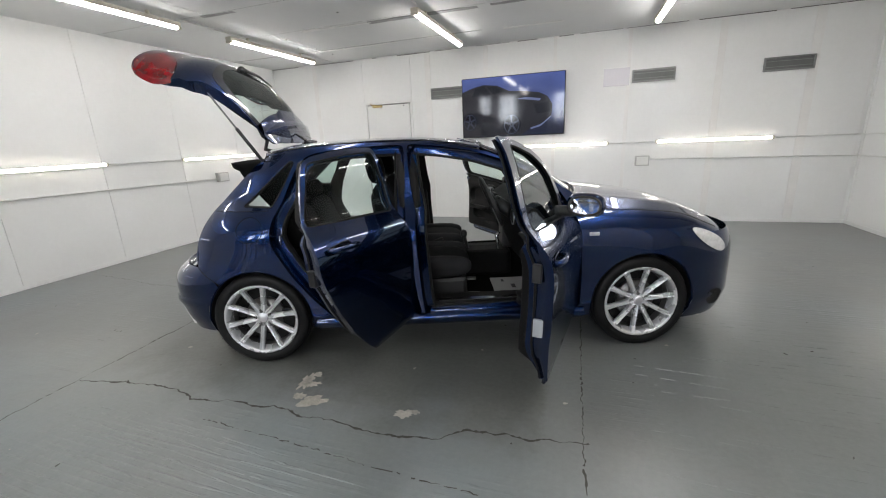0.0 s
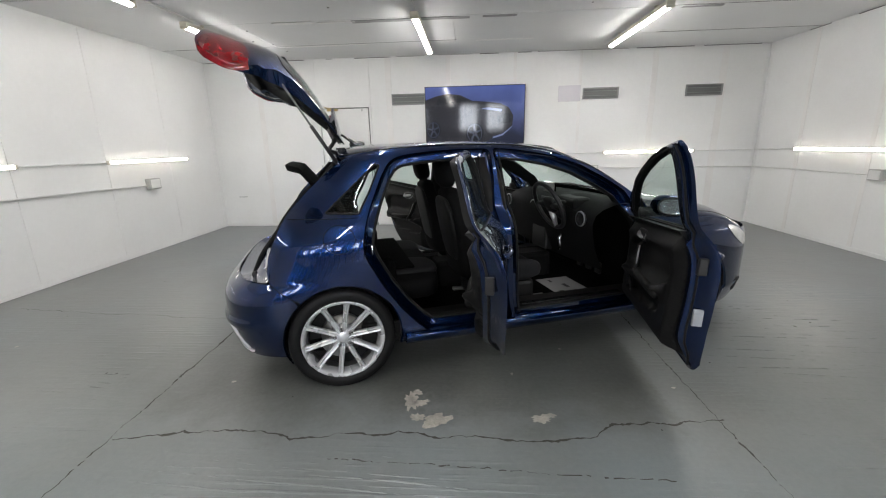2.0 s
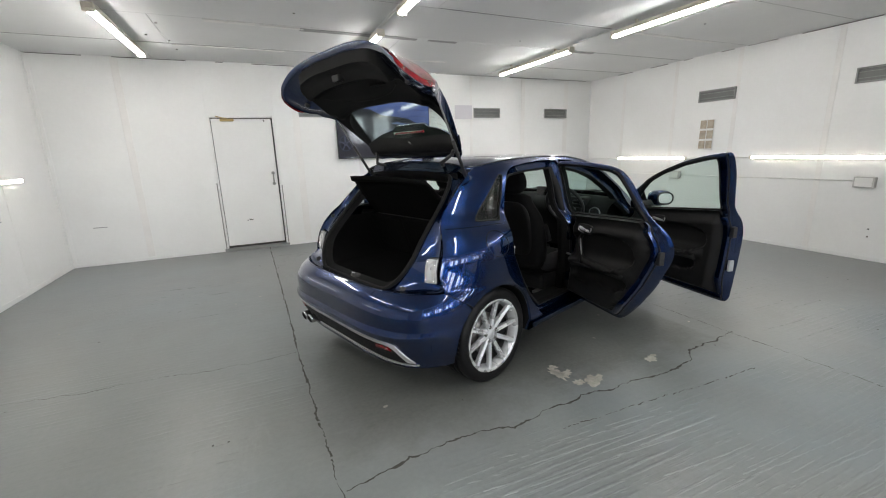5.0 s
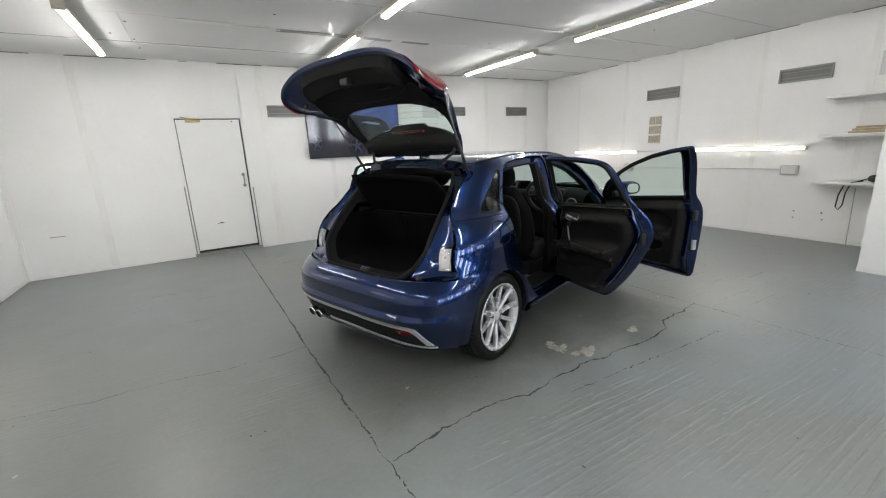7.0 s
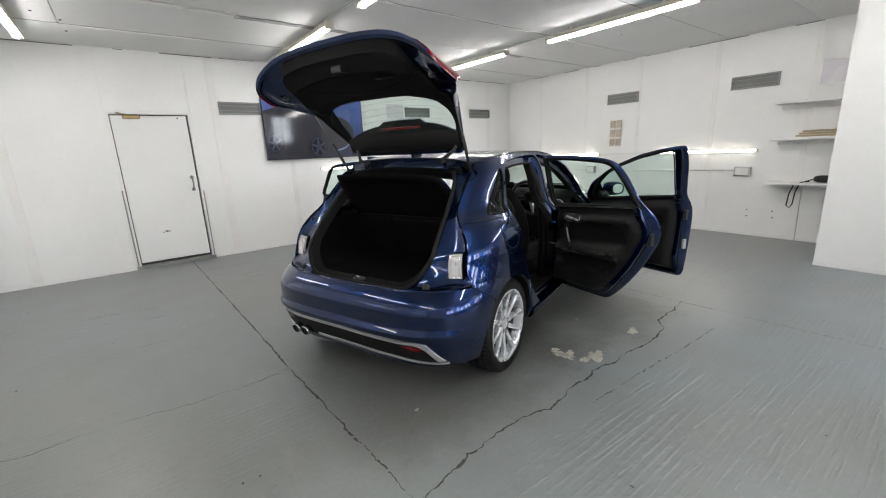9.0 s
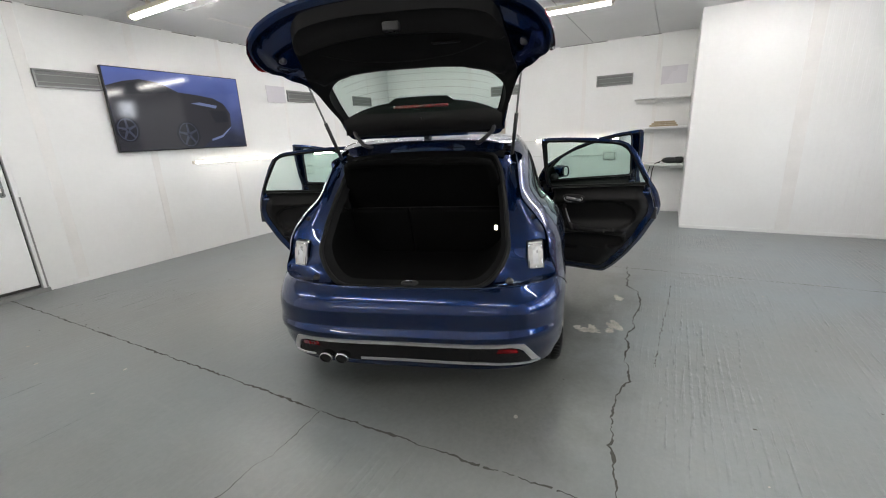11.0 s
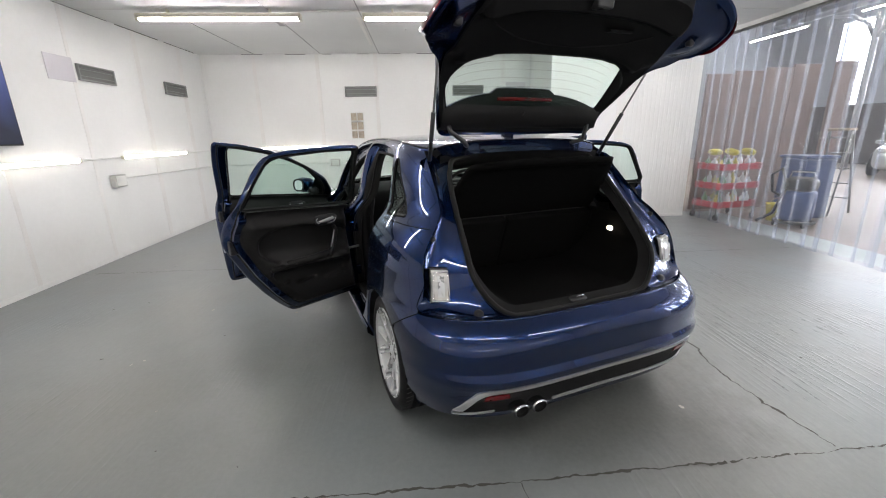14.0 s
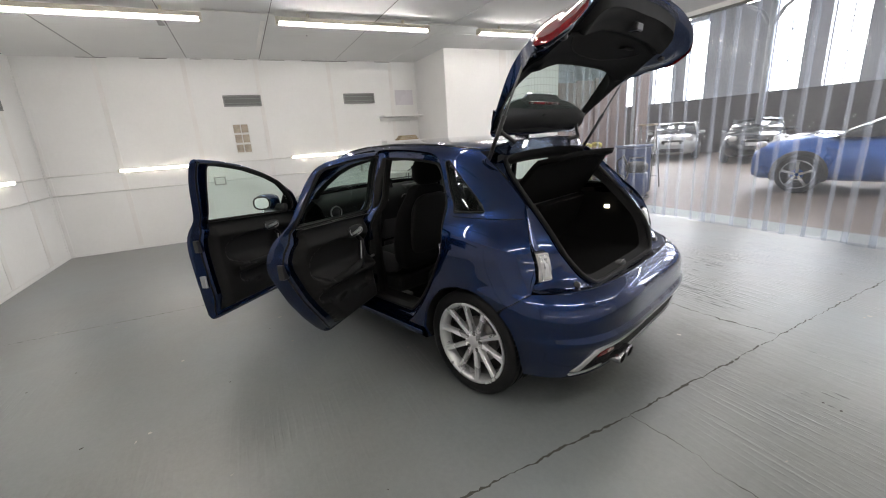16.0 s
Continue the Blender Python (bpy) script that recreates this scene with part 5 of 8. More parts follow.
def region(outline, holes=(), step=0.035, features=()):
    """Even triangles that fill an outline with holes, in two dimensions."""
    loops = [list(outline)] + [list(h) for h in holes]
    pts, edges = [], []
    for l in loops:
        k = len(pts)
        pts += l
        edges += [(k + i, k + (i + 1) % len(l)) for i in range(len(l))]
    b = np.array(pts)
    lo, hi = b.min(0), b.max(0)
    gx, gy = np.meshgrid(np.arange(lo[0] + step / 2, hi[0], step), np.arange(lo[1] + step / 2, hi[1], step))
    gx = gx + (np.arange(gx.shape[0]) % 2)[:, None] * step / 2
    g = np.stack([gx.ravel(), gy.ravel()], 1)
    keep = inside_mask(g, loops[0])
    for h in loops[1:]:
        keep &= ~inside_mask(g, h)
    g = g[keep]
    if len(g):
        near = np.array([((b - q) ** 2).sum(1).min() for q in g])
        g = g[near > (0.5 * step) ** 2]
    for line in features:
        q = np.array(line)
        keep = inside_mask(q, loops[0])
        for h in loops[1:]:
            keep &= ~inside_mask(q, h)
        keep &= np.array([((b - c) ** 2).sum(1).min() > 0.008 ** 2 for c in q])
        if len(g):
            g = g[np.array([((q - c) ** 2).sum(1).min() > (0.45 * step) ** 2 for c in g])]
        last = None
        for c, k in zip(line, keep):
            if k:
                pts.append(c)
                if last is not None:
                    edges.append((last, len(pts) - 1))
                last = len(pts) - 1
            else:
                last = None
    allp = [Vector(p) for p in pts] + [Vector(p) for p in g]
    v, _, f, *_ = delaunay_2d_cdt(allp, edges, [], 0, 1e-6)
    v = [(p[0], p[1]) for p in v]
    c = np.array([[sum(v[i][k] for i in t) / len(t) for k in (0, 1)] for t in f])
    keep = inside_mask(c, loops[0])
    for h in loops[1:]:
        keep &= ~inside_mask(c, h)
    return v, [tuple(t) for t, k in zip(f, keep) if k]


class Build:
    """Gathers sheets and strips of one mesh, with their own smooth normals."""

    def __init__(self):
        self.v, self.f, self.n = [], [], []

    def sheet(self, outline, holes, fn, step=0.035, flip=False, features=()):
        p, t = region(outline, holes, step, features)
        k = len(self.v)
        e = 0.002
        for a, b in p:
            q = Vector(fn(a, b))
            du, dv = Vector(fn(a + e, b)) - Vector(fn(a - e, b)), Vector(fn(a, b + e)) - Vector(fn(a, b - e))
            m = du.cross(dv)
            m = m.normalized() if m.length > 1e-12 else Vector((0, 0, 1))
            self.v.append(q)
            self.n.append(-m if flip else m)
        self.f += [tuple(k + i for i in (t_[::-1] if flip else t_)) for t_ in t]

    def strip(self, a, c, closed=True):
        k, n = len(self.v), len(a)
        self.v += [Vector(p) for p in a] + [Vector(p) for p in c]
        nn = []
        for i in range(n):
            t = Vector(a[(i + 1) % n]) - Vector(a[i - 1])
            w = Vector(c[i]) - Vector(a[i])
            m = t.cross(w)
            nn.append(m.normalized() if m.length > 1e-12 else Vector((0, 0, 1)))
        self.n += nn + nn
        self.f += [(k + i, k + (i + 1) % n, k + n + (i + 1) % n, k + n + i) for i in range(n if closed else n - 1)]

    def done(self, name, material, parent, label=""):
        return put(name, self.v, self.f, material, parent, True, self.n, label)


# ---- car materials ----
def car_paint():
    m, nt, b = nodes_of("deep_blue_metallic_paint")
    L = nt.links.new
    co = nt.nodes.new("ShaderNodeTexCoord")
    fl = nt.nodes.new("ShaderNodeTexVoronoi")
    fl.inputs["Scale"].default_value = 900
    L(co.outputs["Object"], fl.inputs["Vector"])
    mx = nt.nodes.new("ShaderNodeMix")
    mx.data_type = "RGBA"
    mx.inputs[6].default_value, mx.inputs[7].default_value = (0.0009, 0.0100, 0.050, 1), (0.0019, 0.0185, 0.090, 1)
    L(fl.outputs["Distance"], mx.inputs[0])
    L(mx.outputs[2], b.inputs["Base Color"])
    b.inputs["Metallic"].default_value, b.inputs["Roughness"].default_value = 0.95, 0.27
    b.inputs["Specular IOR Level"].default_value = 0.0
    b.inputs["Coat Weight"].default_value, b.inputs["Coat Roughness"].default_value = 1.0, 0.015
    b.inputs["Coat IOR"].default_value = 1.50
    return m


M_PAINT = car_paint()
M_TRIM = surface("soft_black_trim", (0.0095, 0.0093, 0.0093), 0.55, spec=0.20, vary=0.25, big=5, fine=260, bump=0.04)
M_DASH = surface("matt_black_dash", (0.0058, 0.0058, 0.0061), 0.7, spec=0.15, vary=0.25, big=5, fine=240, bump=0.05)
M_CLOTH = surface("black_seat_cloth", (0.006, 0.006, 0.0064), 0.85, spec=0.12, vary=0.3, big=8, fine=320, bump=0.06)
M_CLOTH_G = surface("grey_seat_cloth", (0.024, 0.024, 0.026), 0.85, spec=0.2, vary=0.3, big=8, fine=320, bump=0.06)
M_CARPET = surface("black_carpet", (0.0045, 0.0045, 0.0045), 0.95, spec=0.05, vary=0.3, big=6, fine=400, bump=0.06)
M_LINING = surface("dark_headlining", (0.05, 0.05, 0.052), 0.9, vary=0.15, fine=200)
M_GLOSS = surface("gloss_black", (0.008, 0.008, 0.009), 0.12, vary=0.1, bump=0, coat=0.6)
M_SATIN = surface("satin_silver", (0.60, 0.605, 0.615), 0.35, metal=0.7, vary=0.06, bump=0.02)
M_DULL = surface("dull_silver", (0.45, 0.45, 0.455), 0.30, metal=0.7, vary=0.06, bump=0.02)
M_DISC = surface("brake_disc_steel", (0.22, 0.21, 0.20), 0.35, metal=0.9, vary=0.15)
M_REDLENS = surface("red_lamp_lens", (0.25, 0.0015, 0.006), 0.10, vary=0.6, big=22, fine=90, bump=0.03, spec=0.3, coat=0.9)
M_SMOKELENS = surface("smoked_lamp_lens", (0.16, 0.05, 0.05), 0.12, vary=0.2, big=30, bump=0.05, coat=1.0)
M_MIRROR = surface("mirror_glass", (0.85, 0.87, 0.88), 0.02, metal=1.0, vary=0.0, bump=0, rough_vary=0.01)
M_PAPER = surface("white_paper_mat", (0.38, 0.38, 0.375), 0.7, vary=0.05, bump=0.05)
M_LABEL = surface("pale_sticker", (0.34, 0.36, 0.38), 0.4, vary=0.1)
M_BOOTLAMP = glow("boot_lamp", (1.0, 0.88, 0.66), 9.0)

CAR = pose(-2.120, 2.994, 0, 0, 0, 19.0)
car = thing("hatchback_car", "dark blue five-door hatchback with all doors and tailgate open", "car", CAR)

WHEEL_R, ARCH_R, AXLE_Z, BASE = 0.309, 0.340, 0.306, 2.469
ST = 0.03

# outlines in the side view (x, z)
rail = [(0.10, 1.335), (0.3, 1.362), (0.5, 1.376), (0.8, 1.383), (1.1, 1.376), (1.3, 1.350), (1.5, 1.302), (1.7, 1.222), (1.9, 1.112), (2.06, 1.005)]
rail_z = through_points(rail)
QUARTER = [(-0.375, 0.668), (-0.385, 0.74), (-0.368, 0.82), (-0.332, 0.90), (-0.288, 0.985), (-0.268, 1.015), (-0.20, 1.09), (-0.115, 1.17), (-0.03, 1.245), (0.05, 1.305), (0.10, 1.335)]
FENDER_TOP = [(2.12, 0.93), (2.2, 0.878), (2.5, 0.856), (2.68, 0.838), (2.76, 0.815), (2.84, 0.775)]
fender_z = through_points([(2.06, 1.0)] + FENDER_TOP)


def arc(cx, a0, a1, n=26, r=ARCH_R):
    return [(cx + r * math.cos(radians(a0 + (a1 - a0) * i / n)), AXLE_Z + r * math.sin(radians(a0 + (a1 - a0) * i / n))) for i in range(n + 1)]


side_line = QUARTER + rail[1:] + FENDER_TOP + [(2.865, 0.72), (2.80, 0.62), (2.75, 0.555)] + arc(BASE, 45, 192) + [(2.08, 0.225), (1.2, 0.228), (0.36, 0.240)] + arc(0.0, -11, 131)
FRONT_DOOR = [(2.055, 0.32), (2.06, 0.50), (2.045, 0.84), (2.015, 0.94), (1.93, 1.062), (1.80, 1.142), (1.60, 1.244), (1.40, 1.308), (1.20, 1.345), (1.05, 1.360), (0.998, 1.364), (1.006, 1.20), (1.026, 1.03), (1.043, 0.96),
              (1.036, 0.88), (1.038, 0.75), (1.046, 0.60), (1.056, 0.42), (1.072, 0.288), (1.10, 0.276), (2.02, 0.29)]
REAR_DOOR = [(0.972, 1.350), (0.945, 1.361), (0.8, 1.362), (0.6, 1.354), (0.42, 1.336), (0.345, 1.310), (0.29, 1.235), (0.225, 1.095), (0.165, 0.965), (0.140, 0.86), (0.152, 0.79), (0.25, 0.60), (0.345, 0.462),
             (0.43, 0.365), (0.50, 0.303), (0.535, 0.296), (1.02, 0.298), (1.040, 0.325), (1.018, 0.42), (0.996, 0.62), (0.973, 0.85), (0.963, 1.02), (0.973, 1.20)]
QUARTER_WINDOW = soften([(-0.050, 1.032), (0.136, 1.022), (0.205, 1.135), (0.280, 1.290), (0.255, 1.296)], 0.012)
SHOULDER = [[(-0.30 + 0.024 * i, crease(-0.30 + 0.024 * i) + o) for i in range(105)] for o in (-0.066, -0.048, -0.034, -0.020, -0.009, 0.003, 0.020)]
FRONT_WINDOW = soften([(1.92, 0.912), (1.40, 0.948), (1.105, 0.968), (1.096, 1.20), (1.092, 1.328), (1.2, 1.316), (1.4, 1.279), (1.6, 1.215), (1.74, 1.150), (1.86, 1.04), (1.90, 0.985)], 0.03)
REAR_WINDOW = soften([(0.938, 0.985), (0.6, 1.006), (0.212, 1.030), (0.300, 1.19), (0.366, 1.302), (0.45, 1.312), (0.7, 1.330), (0.936, 1.334), (0.945, 1.15)], 0.03)
DOOR_F, DOOR_R = dense(soften(FRONT_DOOR, 0.03), ST), dense(soften(REAR_DOOR, 0.03), ST)


def on_side(s, depth=0.0):
    def f(x, z):
        return (x, s * (half_width(x, z) - (depth(x, z) if callable(depth) else depth)), z)
    return f


def on_rear(depth=0.0):
    def f(y, z):
        return (rear_x(y, z) + (depth(y, z) if callable(depth) else depth), y, z)
    return f


# ---- shell panels ----
for s in (-1, 1):
    b = Build()
    f0 = on_side(s)
    flip = s > 0
    holes = [shrunk(DOOR_F, -0.005), shrunk(DOOR_R, -0.005), dense(QUARTER_WINDOW, ST)]
    b.sheet(dense(side_line, ST), holes, f0, ST, flip, SHOULDER)
    jambs = []
    for h in holes[:2]:
        rings = [(0.0, 0.0), (0.004, 0.045), (0.030, 0.062), (0.062, 0.072)]
        loops = [[on_side(s, d)(x, z) for x, z in shrunk(h, i)] for i, d in rings]
        jambs.append(loops)
    panel = b.done("body_side", M_PAINT, car)
    for loops in jambs:
        loft("door_jamb", loops, M_PAINT, panel, wrap=True)
    for h in holes[:2]:
        inner = shrunk(h, 0.062)
        rod("door_seal", [on_side(s, 0.070)(x, z) for x, z in inner[::2]], 0.0085, M_RUBBER, panel, 6, True)
        t = Build()
        p0 = [on_side(s, 0.072)(x, z) for x, z in inner]
        p1 = [on_side(s, 0.115)(x, z) for x, z in shrunk(h, 0.070)]
        p2 = [on_side(s, 0.135)(x, z) for x, z in shrunk(h, -0.01)]
        t.strip(p0, p1)
        t.strip(p1, p2)
        t.done("aperture_trim", M_TRIM, panel, "black inner trim round the door opening")
    g = Build()
    g.sheet(dense(shrunk(dense(QUARTER_WINDOW, 0.02), -0.004), 0.02), [], on_side(s, 0.006), 0.05, flip)
    g.done("quarter_glass", M_GLASS_REAR, panel, "small fixed rear quarter window")
    rod("window_seal", [on_side(s, 0.001)(x, z) for x, z in dense(QUARTER_WINDOW, 0.03)], 0.005, M_RUBBER, panel, 6, True)
    # inner trim of the rear pillar
    t = Build()
    pil = [(-0.16, 1.03), (0.17, 1.00), (0.24, 1.12), (0.33, 1.30), (0.20, 1.335), (0.06, 1.29), (-0.06, 1.20)]
    t.sheet(dense(pil, 0.03), [shrunk(dense(QUARTER_WINDOW, ST), -0.006)], on_side(s, 0.06), 0.04, not flip)
    t.strip([on_side(s, 0.06)(x, z) for x, z in dense(QUARTER_WINDOW, ST)], [on_side(s, 0.010)(x, z) for x, z in dense(QUARTER_WINDOW, ST)])
    t.done("pillar_trim", M_TRIM, panel, "black inner pillar trim")
    # wheel arch lips and liners
    for cx, a0, a1 in ((0.0, -12, 205), (BASE, -25, 192)):
        lip = [(cx + ARCH_R * math.cos(radians(a0 + (a1 - a0) * i / 30)), AXLE_Z + ARCH_R * math.sin(radians(a0 + (a1 - a0) * i / 30))) for i in range(31)]
        rows = [[(x, s * (half_width(x, z) - 0.001), z) for x, z in lip],
                [(cx + (x - cx) * 0.975, s * (half_width(x, z) - 0.012), AXLE_Z + (z - AXLE_Z) * 0.975) for x, z in lip],
                [(cx + (x - cx) * 1.02, s * 0.60, AXLE_Z + (z - AXLE_Z) * 1.02) for x, z in lip]]
        loft("arch_lip", rows[:2], M_PAINT, panel)
        loft("arch_liner", rows[1:], M_RUBBER, panel, label="black plastic wheel arch liner")
    # sill blade and hinge marks
    blade = []
    for k in range(24):
        x = 0.36 + (2.09 - 0.36) * k / 23
        w = half_width(x, 0.30)
        blade.append([(x, s * (w - 0.01), 0.302), (x, s * (w + 0.012), 0.288), (x, s * (w + 0.010), 0.250), (x, s * (w - 0.02), 0.222), (x, s * (w - 0.12), 0.215)])
    loft("side_skirt", blade, M_PAINT, panel)
    box("step_plate", (1.15, s * 0.76 - 0.020, 0.352), (1.92, s * 0.76 + 0.020, 0.362), M_GLOSS, panel, 0.003, label="gloss black sill plate")
    for hx in (2.0, 0.945):
        for hz in (0.48, 0.80):
            box("hinge", (hx - 0.03, s * 0.80 - 0.03, hz - 0.035), (hx + 0.02, s * 0.80 + 0.03, hz + 0.035), M_PAINT, panel, 0.006)
    rod("striker", [(1.03, s * 0.80, 0.78), (1.03, s * 0.835, 0.78), (1.03, s * 0.835, 0.83), (1.03, s * 0.80, 0.83)], 0.006, M_CHROME, panel, 6)
    rod("striker", [(0.19, s * 0.79, 0.80), (0.19, s * 0.83, 0.80), (0.19, s * 0.83, 0.85), (0.19, s * 0.79, 0.85)], 0.006, M_CHROME, panel, 6)
    seam = [(-0.255 + 0.027 * k, 1.006) for k in range(15)]
    rod("roof_arch_seam", [on_side(s, 0.0005)(x, z) for x, z in seam], 0.0024, M_COPPER, panel, 5, label="dark seam below the roof arch")
    seam = [(-0.222 - 0.153 * k / 10, 0.563 + 0.105 * k / 10) for k in range(11)]
    rod("bumper_seam", [on_side(s, 0.0005)(x, z) for x, z in seam], 0.0026, M_COPPER, panel, 5, label="dark seam between wing and bumper")
    # fuel flap line on the right flank
    if s < 0:
        ring = [(0.015 + 0.085 * math.cos(k * math.pi / 14), 0.90 + 0.075 * math.sin(k * math.pi / 14)) for k in range(28)]
        rod("fuel_flap_gap", [on_side(s, 0.0005)(x, z) for x, z in ring], 0.0026, M_COPPER, panel, 5, True, label="dark gap round the fuel flap")
    # wing badge, drawn plain
    box("wing_badge", (2.10, min(s * 0.862, s * 0.875), 0.775), (2.16, max(s * 0.862, s * 0.875), 0.795), M_SATIN, panel, 0.002, label="small plain silver badge")

# roof
centre_z = through_points([(-0.05, 1.375), (0.06, 1.388), (0.2, 1.402), (0.5, 1.416), (0.8, 1.420), (1.1, 1.411), (1.3, 1.392), (1.5, 1.352)])


def roof_row(x, n=28, lift=0.0):
    ze = rail_z(x)
    ye = half_width(x, ze)
    row = []
    for j in range(n + 1):
        a = math.pi * j / n
        u = math.cos(a)
        u = math.copysign(abs(u) ** 0.9, u)
        k = (1 - abs(u) ** 2.6) ** (1 / 2.0) if abs(u) < 1 else 0
        row.append((x + 0.05 * (u * u) * ease((x - 1.2) / 0.3), ye * u, ze + (centre_z(x) - ze) * k + lift))
    return row


xs = [0.06 + (1.42 - 0.06) * i / 26 for i in range(27)]
roof = loft("roof", [roof_row(x) for x in xs], M_PAINT, car)
loft("headlining", [[(x, y * 0.96, z - 0.035) for x, y, z in roof_row(x)] for x in xs], M_LINING, car)
for s in (-1, 1):
    rod("roof_moulding", [(x, s * (half_width(x, rail_z(x)) - 0.014), rail_z(x) + 0.012) for x in xs], 0.006, M_GLOSS, roof, 6)
put("aerial", *tube_data([(0.20, 0, 1.405), (0.17, 0, 1.43), (0.03, 0, 1.525)], [0.020, 0.012, 0.003], 8), M_GLOSS, roof, True)
pillow("aerial_base", (0.205, 0, 1.41), (0.055, 0.024, 0.022), M_GLOSS, roof, 2.4)

# windscreen and cowl
rows = []
for i in range(13):
    f = i / 12
    row = []
    for j in range(25):
        u = -1 + 2 * j / 24
        xt, xb_ = 1.42 + 0.055 * u * u, 2.20 - 0.17 * u * u
        zt = roof_row(1.42)[0][2] + (centre_z(1.42) - rail_z(1.42)) * max(0.0, 1 - abs(u) ** 2.6) ** 0.5
        yt, yb = 0.575 * u, 0.70 * u
        bow = 0.03 * math.sin(math.pi * f)
        row.append((xt + (xb_ - xt) * f + bow * 0.5, yt + (yb - yt) * f, zt + (1.0 - zt) * f + bow))
    rows.append(row)
screen = loft("windscreen", rows, M_GLASS, car)
rod("windscreen_surround", [rows[i][0] for i in range(13)] + rows[12][1:-1] + [rows[i][24] for i in range(12, -1, -1)] + rows[0][1:-1][::-1], 0.016, M_GLOSS, screen, 6, True)
loft("cowl", [[(2.02 + 0.18 * (1 - u * u), 0.70 * u, 0.99) for u in [-1 + 2 * j / 16 for j in range(17)]], [(2.12 + 0.16 * (1 - u * u), 0.74 * u, 0.975) for u in [-1 + 2 * j / 16 for j in range(17)]]], M_BLACK, car)
for y0 in (-0.15, 0.45):
    rod("front_wiper", [(2.20, y0 + 0.05, 1.0), (2.13, y0 - 0.2, 1.025), (2.06, y0 - 0.5, 1.03)], [0.010, 0.007, 0.005], M_BLACK, screen, 6)

# bonnet
bon_z = through_points([(2.04, 1.015), (2.25, 1.000), (2.5, 0.970), (2.75, 0.928), (2.95, 0.872), (3.08, 0.810), (3.17, 0.72)])
rows = []
for i in range(24):
    x = 2.10 + (3.16 - 2.10) * i / 23
    ze = fender_z(x) if x < 2.84 else max(0.60, 0.775 - (x - 2.84) * 0.50)
    ye = half_width(x, ze)
    row = []
    for j in range(33):
        u = math.cos(math.pi * j / 32)
        k = (1 - abs(u) ** 2.4) ** 0.62 if abs(u) < 1 else 0
        ridge = 0.010 * math.exp(-((abs(u) - 0.72) / 0.07) ** 2) * ease((3.1 - x) / 0.3)
        row.append((x, ye * u, ze + (bon_z(x) - ze) * k + ridge))
    rows.append(row)
bonnet = loft("bonnet", rows, M_PAINT, car)
rod("bonnet_gap", [(r[4][0], r[4][1], r[4][2] + 0.0005) for r in rows[1:20]], 0.0022, M_GAP, bonnet, 5)
rod("bonnet_gap", [(r[28][0], r[28][1], r[28][2] + 0.0005) for r in rows[1:20]], 0.0022, M_GAP, bonnet, 5)


# bumpers: the plan curve at each height, from arch to arch
def plan_half(z, end, x_stop, n):
    pts = []
    for i in range(241):
        t = math.pi / 2 * i / 240
        if end < 0:
            w = half_profile(z + (1.0 - crease(0.0)) * ease((z - 0.45) / 0.5))
            k = 2 / rear_power(z)
            p = (rear_end(z) + (XA - rear_end(z)) * (1 - math.cos(t) ** k), w * math.sin(t) ** k)
            if p[0] > x_stop:
                break
        else:
            w = half_profile(z + (1.0 - crease(2.5)) * ease((z - 0.45) / 0.5))
            p = (front_end(z) - (front_end(z) - XB) * (1 - math.cos(t) ** (2 / 3.8)), w * math.sin(t) ** (2 / 3.8))
            if p[0] < x_stop:
                break
        pts.append(p)
    pts.append((x_stop, half_width(x_stop, z)))
    cum = [0.0]
    for a, c in zip(pts, pts[1:]):
        cum.append(cum[-1] + math.hypot(c[0] - a[0], c[1] - a[1]))
    out, k = [], 0
    for i in range(n + 1):
        d = cum[-1] * i / n
        while k < len(cum) - 2 and cum[k + 1] < d:
            k += 1
        f = (d - cum[k]) / max(1e-9, cum[k + 1] - cum[k])
        out.append((pts[k][0] + (pts[k + 1][0] - pts[k][0]) * f, pts[k][1] + (pts[k + 1][1] - pts[k][1]) * f))
    return out


def bumper_rows(end, levels):
    rows = []
    for z in levels:
        if end < 0:
            if z < 0.563:
                xs_ = -math.sqrt(max(0.0, ARCH_R ** 2 - (z - AXLE_Z) ** 2))
            else:
                xs_ = -0.22 - 0.155 * (z - 0.563) / 0.105
        else:
            if z < 0.545:
                xs_ = BASE + math.sqrt(max(0.0, ARCH_R ** 2 - (z - AXLE_Z) ** 2))
            else:
                xs_ = 2.71 + 0.10 * (z - 0.545) / 0.11
        h = plan_half(z, end, xs_, 36)
        rows.append([(x, y, z) for x, y in h[::-1]] + [(x, -y, z) for x, y in h[1:]])
    return rows


lv = [0.228, 0.24, 0.27, 0.31, 0.35, 0.39, 0.42, 0.435, 0.45, 0.465, 0.48, 0.51, 0.55, 0.59, 0.625, 0.645, 0.66, 0.668]
rear_bumper = loft("rear_bumper", bumper_rows(-1, lv), M_PAINT, car)
lf = [0.15, 0.18, 0.22, 0.27, 0.32, 0.37, 0.42, 0.47, 0.51, 0.55, 0.59, 0.63, 0.66, 0.69, 0.72, 0.748]
front_bumper = loft("front_bumper", bumper_rows(1, lf), M_PAINT, car, flip=True)


def side_patch(name, outline, s, proud, material, parent, step=0.04, label=""):
    b = Build()
    o = dense(outline, 0.025)
    b.sheet(o, [], on_side(s, -proud), step, s > 0)
    b.strip([on_side(s, -proud)(x, z) for x, z in o], [on_side(s, 0.002)(x, z) for x, z in o])
    return b.done(name, material, parent, label)


